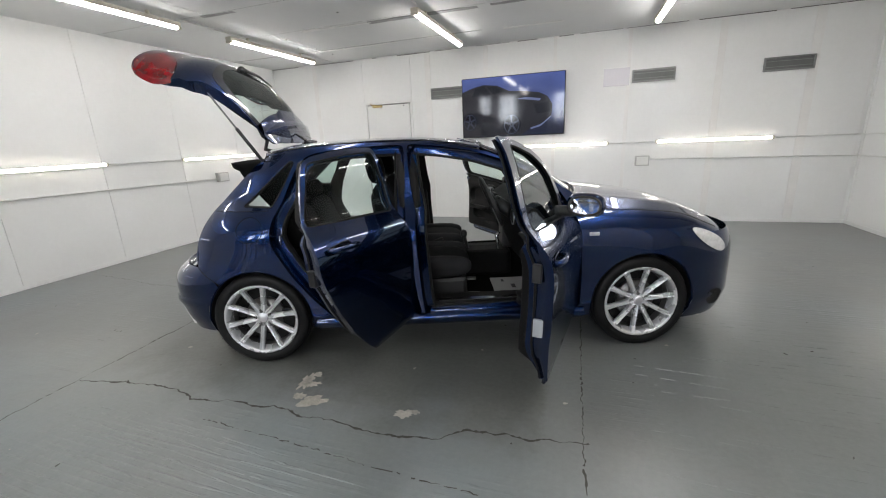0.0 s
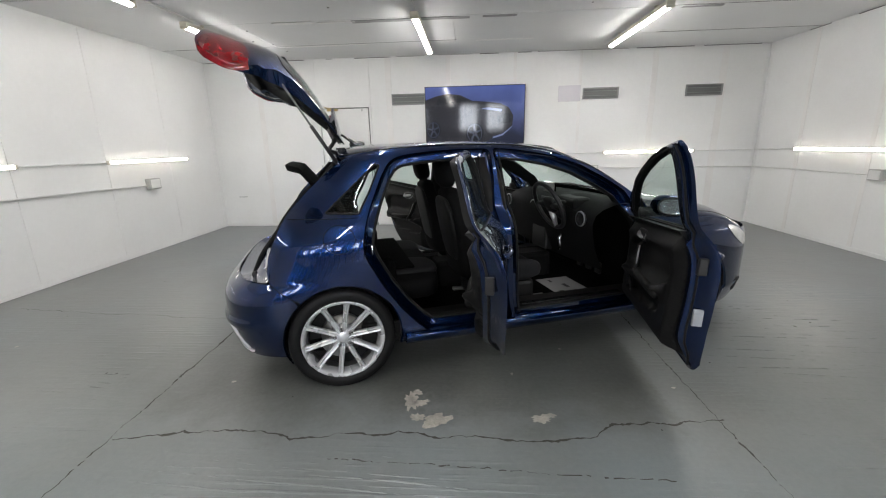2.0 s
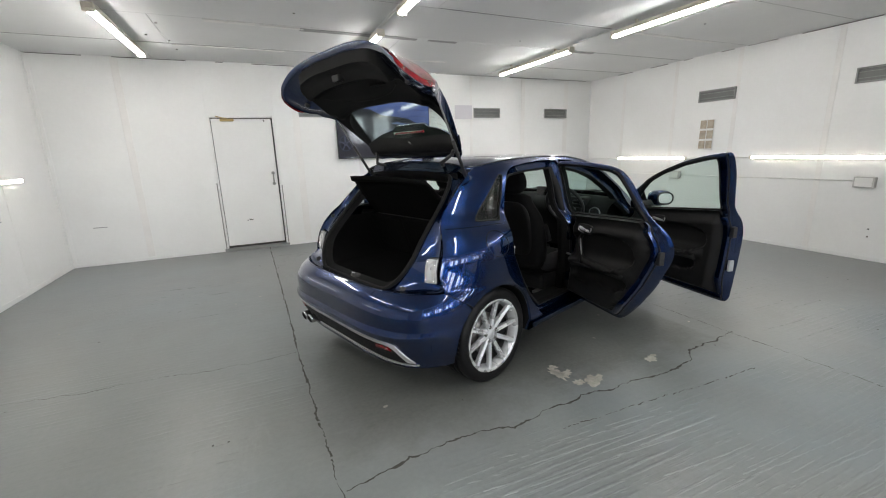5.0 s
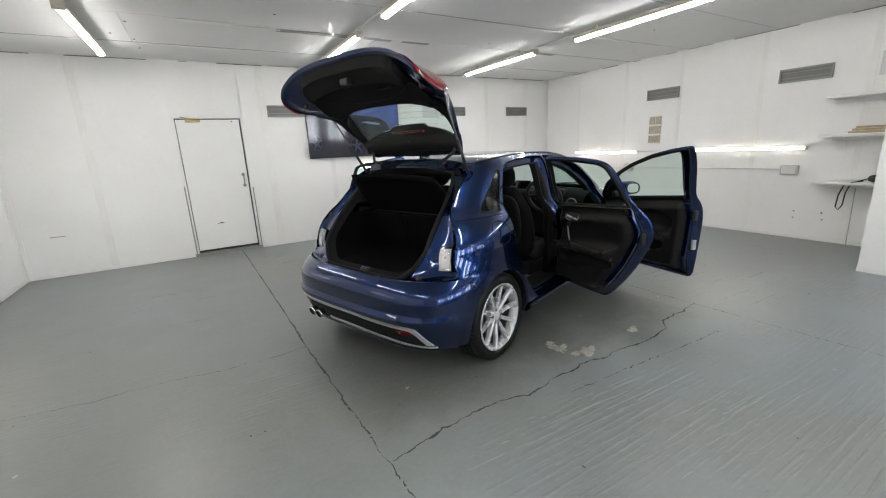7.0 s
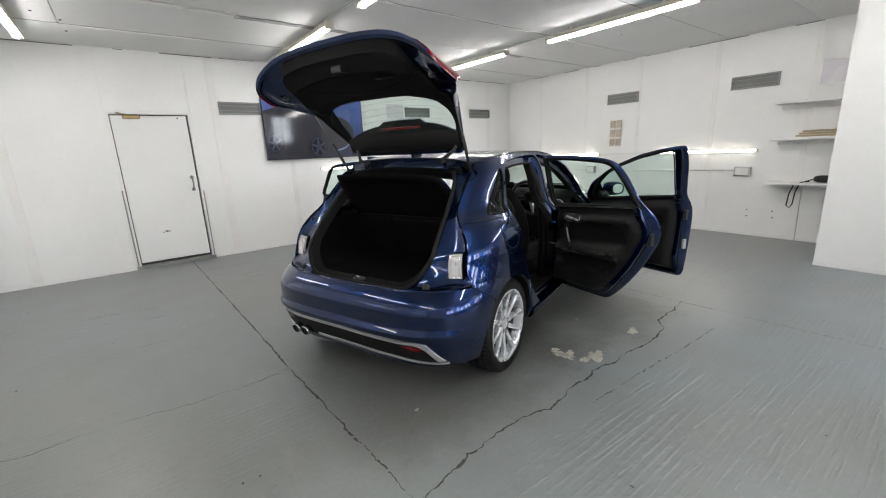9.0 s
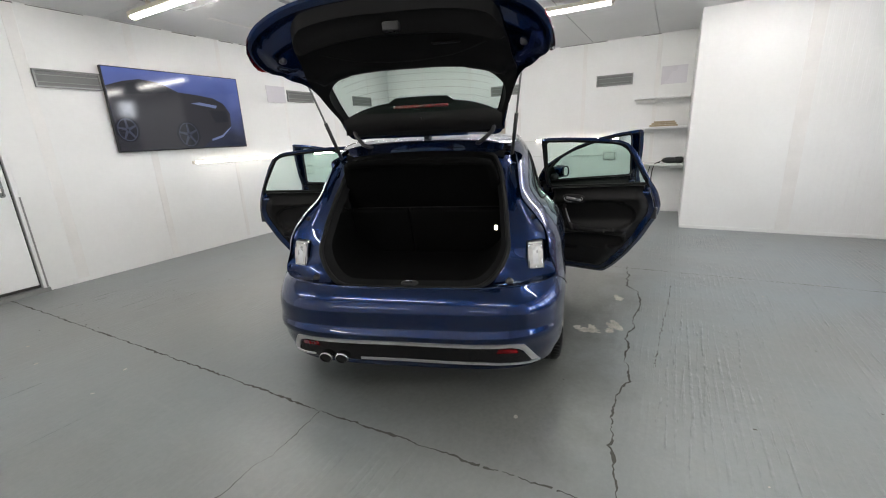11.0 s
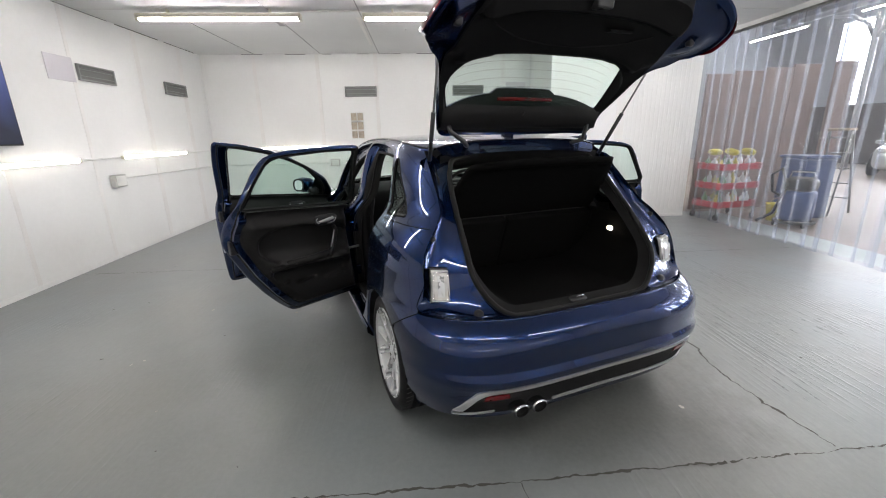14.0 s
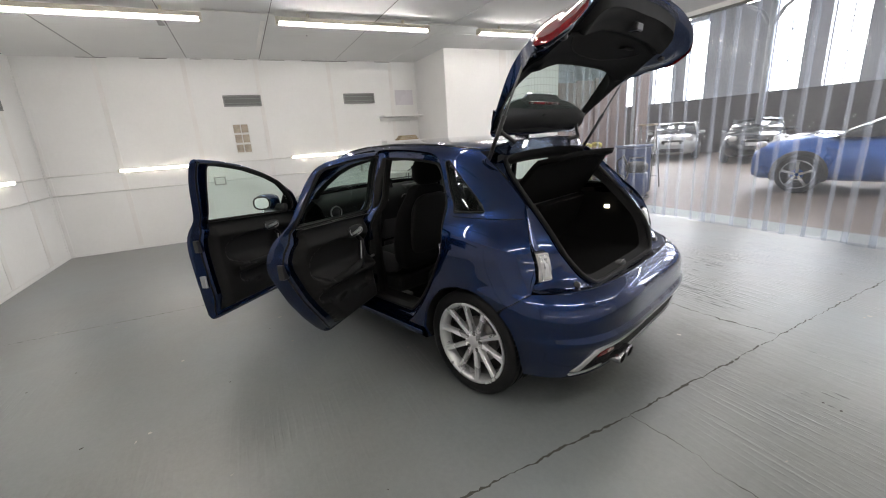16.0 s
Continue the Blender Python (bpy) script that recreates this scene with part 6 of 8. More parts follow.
for s in (-1, 1):
    side_patch("headlight", rounded([(2.74, 0.790), (2.83, 0.778), (2.96, 0.715), (3.03, 0.645), (3.00, 0.605), (2.90, 0.645), (2.80, 0.715)], 2), s, 0.006, M_CLEARLENS, front_bumper, label="clear headlight lens")
    side_patch("air_inlet", rounded([(2.92, 0.36), (3.06, 0.34), (3.06, 0.22), (2.94, 0.24)], 1), s, 0.003, M_COPPER, front_bumper, label="black bumper inlet")


def rear_patch(name, outline, proud, material, parent, step=0.04, holes=(), label="", gap=0.02, on=None):
    b = Build()
    on = on or on_rear
    o = dense(outline, gap)
    hs = [dense(h, gap) for h in holes]
    b.sheet(o, hs, on(-proud), step, True)
    for l in [o] + hs:
        b.strip([on(-proud)(y, z) for y, z in l], [on(0.004)(y, z) for y, z in l])
    return b.done(name, material, parent, label)


def mirrored(half):
    """Closes a half outline, given from the middle line and back to it, over the middle line."""
    return half + [(-y, z) for y, z in half[::-1]]


rear_patch("diffuser_insert", mirrored([(0.0, 0.378), (0.575, 0.372), (0.66, 0.27), (0.66, 0.255), (0.0, 0.262)]), 0.004, M_COPPER, rear_bumper, label="black diffuser mesh")
rear_patch("diffuser_frame", mirrored([(0.0, 0.410), (0.40, 0.408), (0.575, 0.400), (0.615, 0.388), (0.645, 0.345), (0.690, 0.268), (0.655, 0.268), (0.612, 0.348), (0.585, 0.368), (0.55, 0.378), (0.0, 0.384)]), 0.009, M_SATIN, rear_bumper, 0.02, label="silver bumper frame bar")
rear_patch("diffuser_bar", [(-0.70, 0.246), (-0.70, 0.256), (-0.40, 0.281), (0.0, 0.286), (0.25, 0.284), (0.25, 0.268), (0.0, 0.270), (-0.40, 0.266)], 0.012, M_SATIN, rear_bumper, 0.02, label="thin lower silver bar")
rear_patch("diffuser_bar", [(0.53, 0.266), (0.53, 0.276), (0.69, 0.256), (0.69, 0.246)], 0.012, M_SATIN, rear_bumper, 0.02, label="thin lower silver bar")
for s in (-1, 1):
    o = [(s * 0.475, 0.345), (s * 0.585, 0.340), (s * 0.575, 0.366), (s * 0.485, 0.370)]
    rear_patch("reflector", o if s > 0 else o[::-1], 0.009, M_REDLENS, rear_bumper, label="small red reflector")
for y in (0.435, 0.345):
    pr = [(0.034, 0.0), (0.040, 0.002), (0.041, 0.012), (0.041, 0.16), (0.036, 0.16), (0.036, 0.01), (0.034, 0.0)]
    v, f = lathe_data(pr, 22, "x")
    put("exhaust_tip", [(a - 0.695 - 0.12 * q, p * 0.92 + y, q * 0.80 + 0.288) for a, p, q in v], f, M_CHROME, rear_bumper, True, label="round chrome exhaust tip")
    v, f = lathe_data([(0.0, 0.014), (0.0355, 0.014)], 18, "x")
    put("exhaust_bore", [(a - 0.695 - 0.12 * q, p * 0.92 + y, q * 0.80 + 0.288) for a, p, q in v], f, M_RUBBER, rear_bumper)
rod("bumper_crease", [on_rear(-0.0005)(-0.70 + 1.4 * k / 40, 0.668) for k in range(41)], 0.004, M_PAINT, rear_bumper, 6)

# flange round the boot opening
RIM = [(0.0, 0.632), (0.30, 0.634), (0.395, 0.648), (0.465, 0.70), (0.512, 0.77), (0.530, 0.83), (0.525, 0.90), (0.521, 0.945), (0.517, 0.985), (0.513, 1.02), (0.508, 1.06), (0.490, 1.16), (0.462, 1.245), (0.385, 1.300), (0.0, 1.326)]
rim_x = through_points([(0.63, -0.515), (0.70, -0.475), (0.77, -0.437), (0.85, -0.380), (1.0, -0.250), (1.1, -0.150), (1.2, -0.055), (1.32, 0.05)])
quarter_x = through_points([(z, x) for x, z in QUARTER])


def outer_of(k):
    low = [(0.0, 0.669), (0.36, 0.669), (0.54, 0.670), (0.70, 0.672)]
    if k < 4:
        y, z = low[k]
        return (rear_x(y, z) + 0.002, y, z)
    z = [0.690, 0.80, 0.90, 0.945, 0.985, 1.02, 1.06, 1.14, 1.225, 1.305][min(k - 4, 9)]
    if k == 14:
        return (0.055, 0.0, 1.384)
    x = quarter_x(z)
    return (x, half_width(x, z), z)


outer_pts = [outer_of(k) for k in range(15)]
rim_pts = [(rim_x(z), y, z) for y, z in RIM]


def smooth3(pts, sub=6):
    """A curve through points in space."""
    p = [Vector(q) for q in pts]
    out = []
    for i in range(len(p) - 1):
        a, c, d, e = p[max(0, i - 1)], p[i], p[i + 1], p[min(len(p) - 1, i + 2)]
        for j in range(sub):
            t = j / sub
            out.append(0.5 * ((2 * c) + (d - a) * t + (2 * a - 5 * c + 4 * d - e) * t * t + (3 * c - a - 3 * d + e) * t ** 3))
    out.append(p[-1])
    return out


oh, rh = smooth3(outer_pts), smooth3(rim_pts)


def whole(h):
    return [Vector(q) for q in h] + [Vector((q.x, -q.y, q.z)) for q in h[-2:0:-1]]


OUT, RIMC = whole(oh), whole(rh)
n = len(OUT)
rows = [OUT]
for f, dx in ((0.06, 0.030), (0.5, 0.024), (0.93, 0.006), (1.0, 0.0)):
    row = []
    for o, r in zip(OUT, RIMC):
        q = o.lerp(r, f)
        side = ease((o.z - 0.67) / 0.06)
        q = q + Vector((dx * side + 0.002, 0, -0.010 * (1 - side) if 0.05 < f < 0.9 else 0))
        row.append(q)
    rows.append(row)
boot_flange = loft("boot_flange", rows, M_PAINT, car, wrap=True)
rod("boot_seal", [r + Vector((-0.004, 0, 0)) for r in RIMC], 0.013, M_RUBBER, boot_flange, 8, True)


def ring_in(dx, k, zc=0.95, floor_z=0.0):
    out = []
    for r in RIMC:
        z = zc + (r.z - zc) * k
        out.append(Vector((r.x + dx, r.y * k, max(floor_z, z))))
    return out


a1, a2 = ring_in(0.010, 0.978), ring_in(0.055, 0.925)
loft("boot_surround", [RIMC, a1, a2], M_DASH, car, wrap=True, label="black plastic trim round the boot opening")
k1 = max(i for i in range(n // 2) if RIMC[i].z < 0.99) + 1
low = a2[n - k1 + 1:] + a2[:k1]
mid = [Vector((0.10, p.y * 1.03, p.z)) for p in low]
far = [Vector((0.16, p.y * 1.03, p.z)) for p in low]
loft("boot_lining", [low, [p.lerp(q, 0.35) for p, q in zip(low, mid)], mid, far], M_CARPET, car)
box("boot_floor", (-0.42, -0.46, 0.585), (0.50, 0.46, 0.60), M_CARPET, car, 0.004, label="black carpeted boot floor")
pillow("lock_striker", (-0.475, 0, 0.642), (0.03, 0.05, 0.014), M_BLACK, car, 3)
rod("striker_loop", [(-0.48, -0.015, 0.64), (-0.50, -0.012, 0.668), (-0.50, 0.012, 0.668), (-0.48, 0.015, 0.64)], 0.004, M_CHROME, car, 6)
pillow("boot_lamp", (-0.187, -0.456, 0.887), (0.018, 0.008, 0.012), M_BOOTLAMP, car, 4, label="lit boot lamp")
for s in (-1, 1):
    # small lamp left in the body when the gate is up, with its dark surround
    b = Build()
    L4 = [(0.630, 0.700), (0.722, 0.710), (0.710, 0.862), (0.624, 0.852)]

    def lamp_pt(u, v, out, s=s):
        p0, p1, p2, p3 = [Vector((0, y, z)) for y, z in L4]
        q = (p0.lerp(p1, u)).lerp(p3.lerp(p2, u), v)
        k = min(range(len(oh)), key=lambda i: abs(oh[i].z - q.z) + (1 if i < 20 else 0))
        o, r = oh[k], rh[k]
        f = (o.y - q.y) / max(1e-6, o.y - r.y)
        x = o.x + (r.x - o.x) * f
        return Vector((x + 0.016 - out, s * q.y, q.z))
    for nm, m, a, c, e, o in (("body_lamp_frame", M_GLOSS, 0.02, 0.01, 0.98, 0.008), ("body_lamp", M_CLEARLENS, 0.08, 0.06, 0.92, 0.022), ("body_lamp_core", M_ALLOY, 0.34, 0.2, 0.66, 0.026)):
        g = [[lamp_pt(a + (e - a) * i / 4, c + (1 - 2 * c) * j / 6, o) for i in range(5)] for j in range(7)]
        back = [[lamp_pt(a + (e - a) * i / 4, c + (1 - 2 * c) * j / 6, -0.01) for i in range(5)] for j in range(7)]
        vv = [p for r_ in g for p in r_] + [p for r_ in back for p in r_]
        ff = grid_faces(7, 5)
        edge = [(0, i) for i in range(5)] + [(j, 4) for j in range(1, 7)] + [(6, i) for i in range(3, -1, -1)] + [(j, 0) for j in range(5, 0, -1)]
        ids = [j * 5 + i for j, i in edge]
        ff += [(ids[i], ids[(i + 1) % len(ids)], 35 + ids[(i + 1) % len(ids)], 35 + ids[i]) for i in range(len(ids))]
        put(nm, vv, ff, m, boot_flange, False, None, "clear inner tail lamp" if nm == "body_lamp" else "")
    rod("body_lamp_rim", [lamp_pt(u_, v_, 0.0235) for u_, v_ in ((0.13, 0.11), (0.87, 0.11), (0.87, 0.89), (0.13, 0.89))], 0.0035, M_CHROME, boot_flange, 6, True, label="bright rim of the inner lamp")
    v, f = lathe_data([(0.0, -0.012), (0.018, -0.010), (0.022, 0.0), (0.022, 0.012)], 16, "x")
    put("rubber_buffer", [(a - 0.490, p + s * 0.537, q + 0.665) for a, p, q in v], f, M_BLACK, boot_flange, True)
    v, f = lathe_data([(0.0, -0.010), (0.012, -0.008), (0.014, 0.012)], 14, "x")
    put("flange_bolt", [(a - 0.27, p + s * 0.66, q + 0.965) for a, p, q in v], f, M_BLACK, boot_flange, True)

rows = []
for x, dz in ((0.02, 0.0), (0.03, -0.06), (0.10, -0.095), (0.22, -0.080), (0.32, -0.03)):
    rows.append([(x, 0.50 * u, 1.345 + dz - 0.035 * abs(u) ** 2.4) for u in [-1 + 2 * j / 16 for j in range(17)]])
loft("roof_end_trim", rows, M_TRIM, car, label="black trim under the rear roof edge")
# parcel shelf, tipped up
sh_m = Matrix.Translation((0.055, 0, 0.975)) @ Matrix.Rotation(radians(51), 4, "Y")
rows = []
for i in range(15):
    x = -0.45 * i / 14
    w = 0.490 - 0.045 * ease((i - 3) / 10) - 0.10 * max(0.0, (i - 10) / 4) ** 2.5
    lip = -0.05 * ease((i - 12) / 2)
    row = [Vector((x, w * (-1 + 2 * j / 16), 0.012 * (1 - (-1 + 2 * j / 16) ** 2) + lip)) for j in range(17)]
    rows.append([sh_m @ p for p in row])
bottom = [[p + Vector((0.010, 0, -0.034)) for p in r] for r in rows]
v = [p for r in rows for p in r] + [p for r in bottom for p in r]
f = grid_faces(15, 17) + [tuple(255 + i for i in q[::-1]) for q in grid_faces(15, 17)]
edge = [i for i in range(17)] + [j * 17 + 16 for j in range(1, 15)] + [14 * 17 + i for i in range(15, -1, -1)] + [j * 17 for j in range(13, 0, -1)]
f += [(edge[i], 255 + edge[i], 255 + edge[(i + 1) % len(edge)], edge[(i + 1) % len(edge)]) for i in range(len(edge))]
shelf = put("parcel_shelf", v, f, M_CARPET, car, True, label="black parcel shelf tipped up")

box("shelf_hinge_bar", (0.030, -0.465, 0.925), (0.055, 0.465, 0.975), M_TRIM, car, 0.008, 2)

# ---- tailgate, built shut and then swung up ----
GATE_HALF = [(0.0, 0.780), (0.30, 0.775), (0.52, 0.757), (0.652, 0.747), (0.706, 0.764), (0.729, 0.830), (0.736, 0.90), (0.722, 0.97), (0.675, 1.04), (0.628, 1.085), (0.598, 1.13), (0.565, 1.21), (0.528, 1.29), (0.505, 1.345), (0.485, 1.376), (0.44, 1.388), (0.25, 1.396), (0.0, 1.398)]
GLASS_HALF = [(0.0, 1.115), (0.25, 1.118), (0.36, 1.128), (0.45, 1.148), (0.505, 1.18), (0.507, 1.235), (0.482, 1.300), (0.448, 1.345), (0.40, 1.353), (0.2, 1.358), (0.0, 1.360)]
TRIM_HALF = [(0.0, 0.802), (0.30, 0.797), (0.44, 0.792), (0.495, 0.82), (0.525, 0.90), (0.545, 1.0), (0.575, 1.09), (0.548, 1.20), (0.508, 1.30), (0.482, 1.352), (0.44, 1.376), (0.25, 1.385), (0.0, 1.388)]
gate_line = dense(soften(mirrored(GATE_HALF), 0.03), 0.03)
glass_line = dense(soften(mirrored(GLASS_HALF), 0.03), 0.03)


GATE_PTS = np.array(gate_line)


def on_gate(depth=0.0):
    """The outer skin of the tailgate, fuller than the body behind it."""
    def f(y, z):
        d = depth(y, z) if callable(depth) else depth
        return (rear_x(y, z) + d - 0.085 * ease((z - 0.86) / 0.24) * (1 - ease((z - 1.17) / 0.19)) * (1 - 0.3 * (y / 0.7) ** 2), y, z)
    return f


def gate_depth(y, z):
    d = math.sqrt(((GATE_PTS - (y, z)) ** 2).sum(1).min())
    return (0.030 + (0.015 + 0.045 * ease((1.15 - z) / 0.12)) * ease((d - 0.02) / 0.10)) * (1 - 0.6 * ease((z - 1.24) / 0.10))


b = Build()
b.sheet(gate_line, [glass_line], on_gate(0.0), 0.035, True)
l0 = [on_gate(0.0)(y, z) for y, z in gate_line]
l1 = [on_gate(0.016)(y, z) for y, z in shrunk(gate_line, 0.004)]
l2 = [on_rear(gate_depth)(y, z) for y, z in shrunk(gate_line, 0.018)]
gate = b.done("tailgate", M_PAINT, car)
loft("tailgate_edge", [l0, l1, l2], M_PAINT, gate, wrap=True)
b = Build()
b.sheet(shrunk(gate_line, 0.018), [shrunk(glass_line, -0.02)], on_rear(gate_depth), 0.030)
b.done("tailgate_inner_panel", M_PAINT, gate)
g = Build()
g.sheet(dense(shrunk(glass_line, -0.022), 0.03), [], on_gate(-0.001), 0.05, True)
g.done("rear_window", M_GLASS_REAR, gate, "heated rear window glass")
g = Build()
BORDER_HALF = [(0.0, 1.082), (0.30, 1.086), (0.43, 1.108), (0.520, 1.125), (0.556, 1.165), (0.552, 1.215), (0.516, 1.29), (0.494, 1.345), (0.462, 1.372), (0.2, 1.378), (0.0, 1.380)]
g.sheet(dense(soften(mirrored(BORDER_HALF), 0.02), 0.03), [shrunk(glass_line, 0.004)], on_gate(-0.003), 0.03, True)
g.done("window_border", M_GLOSS, gate, "black glass border")
t = Build()
trim_line = dense(soften(mirrored(TRIM_HALF), 0.03), 0.03)
def trim_in(y, z):
    """Depth of the gate's moulded trim: a proud lock band, a hollow, a rounded brow over the window."""
    side = ease((0.53 - abs(y)) / 0.05)
    band = 0.050 * ease((0.905 - z) / 0.018)
    brow = 0.028 * ease((z - 1.045) / 0.03) * ease((1.135 - z) / 0.04)
    return gate_depth(y, z) + 0.012 + (band + brow) * side

t.sheet(trim_line, [shrunk(glass_line, -0.004)], on_rear(trim_in), 0.03)
t.strip([on_rear(trim_in)(y, z) for y, z in trim_line], [on_rear(gate_depth)(y, z) for y, z in trim_line])
t.strip([on_rear(trim_in)(y, z) for y, z in shrunk(glass_line, -0.004)], [on_gate(0.004)(y, z) for y, z in glass_line])
t.done("tailgate_trim", M_DASH, gate, "black moulded inner trim")
for k in range(9):
    z = 1.155 + 0.018 * k
    w = 0.48 - 0.008 * k
    rod("heater_wire", [on_gate(0.002)(-w + 2 * w * j / 20, z) for j in range(21)], 0.0004, M_COPPER, gate, 4)
for s in (-1, 1):
    lens = [(s * 0.46, 0.845), (s * 0.56, 0.790), (s * 0.645, 0.759), (s * 0.698, 0.772), (s * 0.722, 0.835), (s * 0.732, 0.90), (s * 0.722, 0.955), (s * 0.69, 0.985), (s * 0.58, 0.965), (s * 0.49, 0.915)]
    lens = rounded(lens if s > 0 else lens[::-1], 1)
    rear_patch("tail_lamp", lens, 0.008, M_REDLENS, gate, 0.03, label="red tail lamp on the tailgate", on=on_gate)
    cl = [(s * 0.60, 0.782), (s * 0.68, 0.770), (s * 0.70, 0.785), (s * 0.61, 0.803)]
    rear_patch("indicator_lens", cl if s > 0 else cl[::-1], 0.011, M_SMOKELENS, gate, 0.03, label="smoked indicator strip", on=on_gate)
    pillow("gate_buffer", (rear_x(0.60, 0.90) + 0.085, s * 0.60, 0.90), (0.02, 0.018, 0.018), M_BLACK, gate, 3)
for s in (-1, 1):
    # the lens turns the corner of the gate
    edge = [(y, z) for y, z in dense(rounded(mirrored(GATE_HALF), 1), 0.012) if s * y > 0.66 and 0.752 < z < 0.985]
    edge.sort(key=lambda p: p[1])
    rows = [[on_gate(d)(y + s * 0.004 * (1 if d >= 0 else 0), z) for y, z in edge] for d in (-0.008, -0.002, 0.006, 0.014)]
    rows[0] = [on_gate(-0.008)(y - s * 0.010, z) for y, z in edge]
    loft("lamp_corner", rows, M_REDLENS, gate, label="red tail lamp lens at the corner")
box("latch", (rear_x(0, 0.84) + 0.105, -0.040, 0.815), (rear_x(0, 0.84) + 0.145, 0.040, 0.870), M_BLACK, gate, 0.008, 2, label="black lock unit")
box("latch_mouth", (rear_x(0, 0.84) + 0.142, -0.012, 0.820), (rear_x(0, 0.84) + 0.148, 0.012, 0.855), M_COPPER, gate, 0)
box("grip_recess", (rear_x(0, 0.98) + 0.100, -0.30, 0.95), (rear_x(0, 0.98) + 0.110, -0.16, 1.0), M_COPPER, gate, 0.004, label="dark grip recess")
rod("trim_seam", [on_rear(lambda y, z: trim_in(y, z) + 0.001)(-0.42 + 0.84 * k / 24, 1.055 - 0.10 * (abs(-1 + k / 12)) ** 3) for k in range(25)], 0.003, M_COPPER, gate, 5)
pl = [(-0.26, 0.90), (0.26, 0.90), (0.27, 1.0), (-0.27, 1.0)]
rear_patch("plate_recess", pl, 0.003, M_BLACK, gate, 0.05, label="dark recess of the outer handle", on=on_gate)
# roof spoiler
rows = []
for j in range(25):
    u = -1 + 2 * j / 24
    y = 0.50 * u
    zt = 1.388 - 0.035 * abs(u) ** 2.4
    xe = -0.195 + 0.09 * abs(u) ** 3 + (-0.022 if abs(u) < 0.40 else 0.0)
    rows.append([(p + 0.05, q, r) for p, q, r in [(-0.005, y, zt - 0.004), (-0.05, y, zt + 0.002), (-0.12, y * 0.99, zt - 0.004), (xe, y * 0.97, zt - 0.022), (xe + 0.004, y * 0.97, zt - 0.034), (-0.10, y * 0.97, zt - 0.050), (-0.03, y * 0.97, zt - 0.030)]])
spoiler = loft("roof_spoiler", [r[:5] for r in rows], M_PAINT, gate)
loft("spoiler_underside", [r[4:] + r[:1] for r in rows], M_TRIM, gate, label="black underside of the spoiler")
box("brake_light", (-0.118, -0.17, 1.330), (-0.100, 0.17, 1.340), M_REDLENS, gate, 0.003, label="high red brake light strip")
rod("rear_wiper", [on_gate(-0.02)(0.0, 1.11), on_gate(-0.03)(0.2, 1.14), on_gate(-0.018)(0.38, 1.155)], [0.014, 0.009, 0.006], M_BLACK, gate, 8)
pillow("wiper_hub", on_gate(-0.012)(0, 1.10), (0.022, 0.032, 0.022), M_BLACK, gate, 2.6)
GATE_TURN = Matrix.Translation((0.10, 0, 1.385)) @ Matrix.Rotation(radians(85), 4, "Y") @ Matrix.Translation((-0.10, 0, -1.385))
gate.matrix_basis = GATE_TURN
for s in (-1, 1):
    a, c = Vector((0.05, s * 0.545, 1.29)), Vector((-0.225, s * 0.595, 1.755))
    rod("gas_strut", [a, a.lerp(c, 0.48)], 0.011, M_BLACK, car, 8)
    rod("strut_rod", [a.lerp(c, 0.46), c], 0.0055, M_STEEL_DARK, car, 8)
    rod("gate_hinge", [(0.16, s * 0.30, 1.372), (0.06, s * 0.33, 1.352), (0.0, s * 0.37, 1.375), (0.045, s * 0.43, 1.43), (0.055, s * 0.45, 1.50)], [0.016, 0.014, 0.013, 0.012, 0.012], M_BLACK, car, 8)
loft("gate_gutter", [[(0.06, 0.50 * u, 1.384 - 0.035 * abs(u) ** 2.4) for u in [-1 + 2 * j / 20 for j in range(21)]],
                     [(0.03, 0.48 * u, 1.352 - 0.035 * abs(u) ** 2.4) for u in [-1 + 2 * j / 20 for j in range(21)]],
                     [(0.0, 0.44 * u, 1.325 - 0.02 * abs(u) ** 2.4) for u in [-1 + 2 * j / 20 for j in range(21)]]], M_PAINT, car)


# ---- doors, built shut and then swung open ----
def door_depth(x, z):
    return 0.045 + 0.065 * ease((crease(x) - 0.005 - z) / 0.05) - 0.070 * ease((0.46 - z) / 0.17)


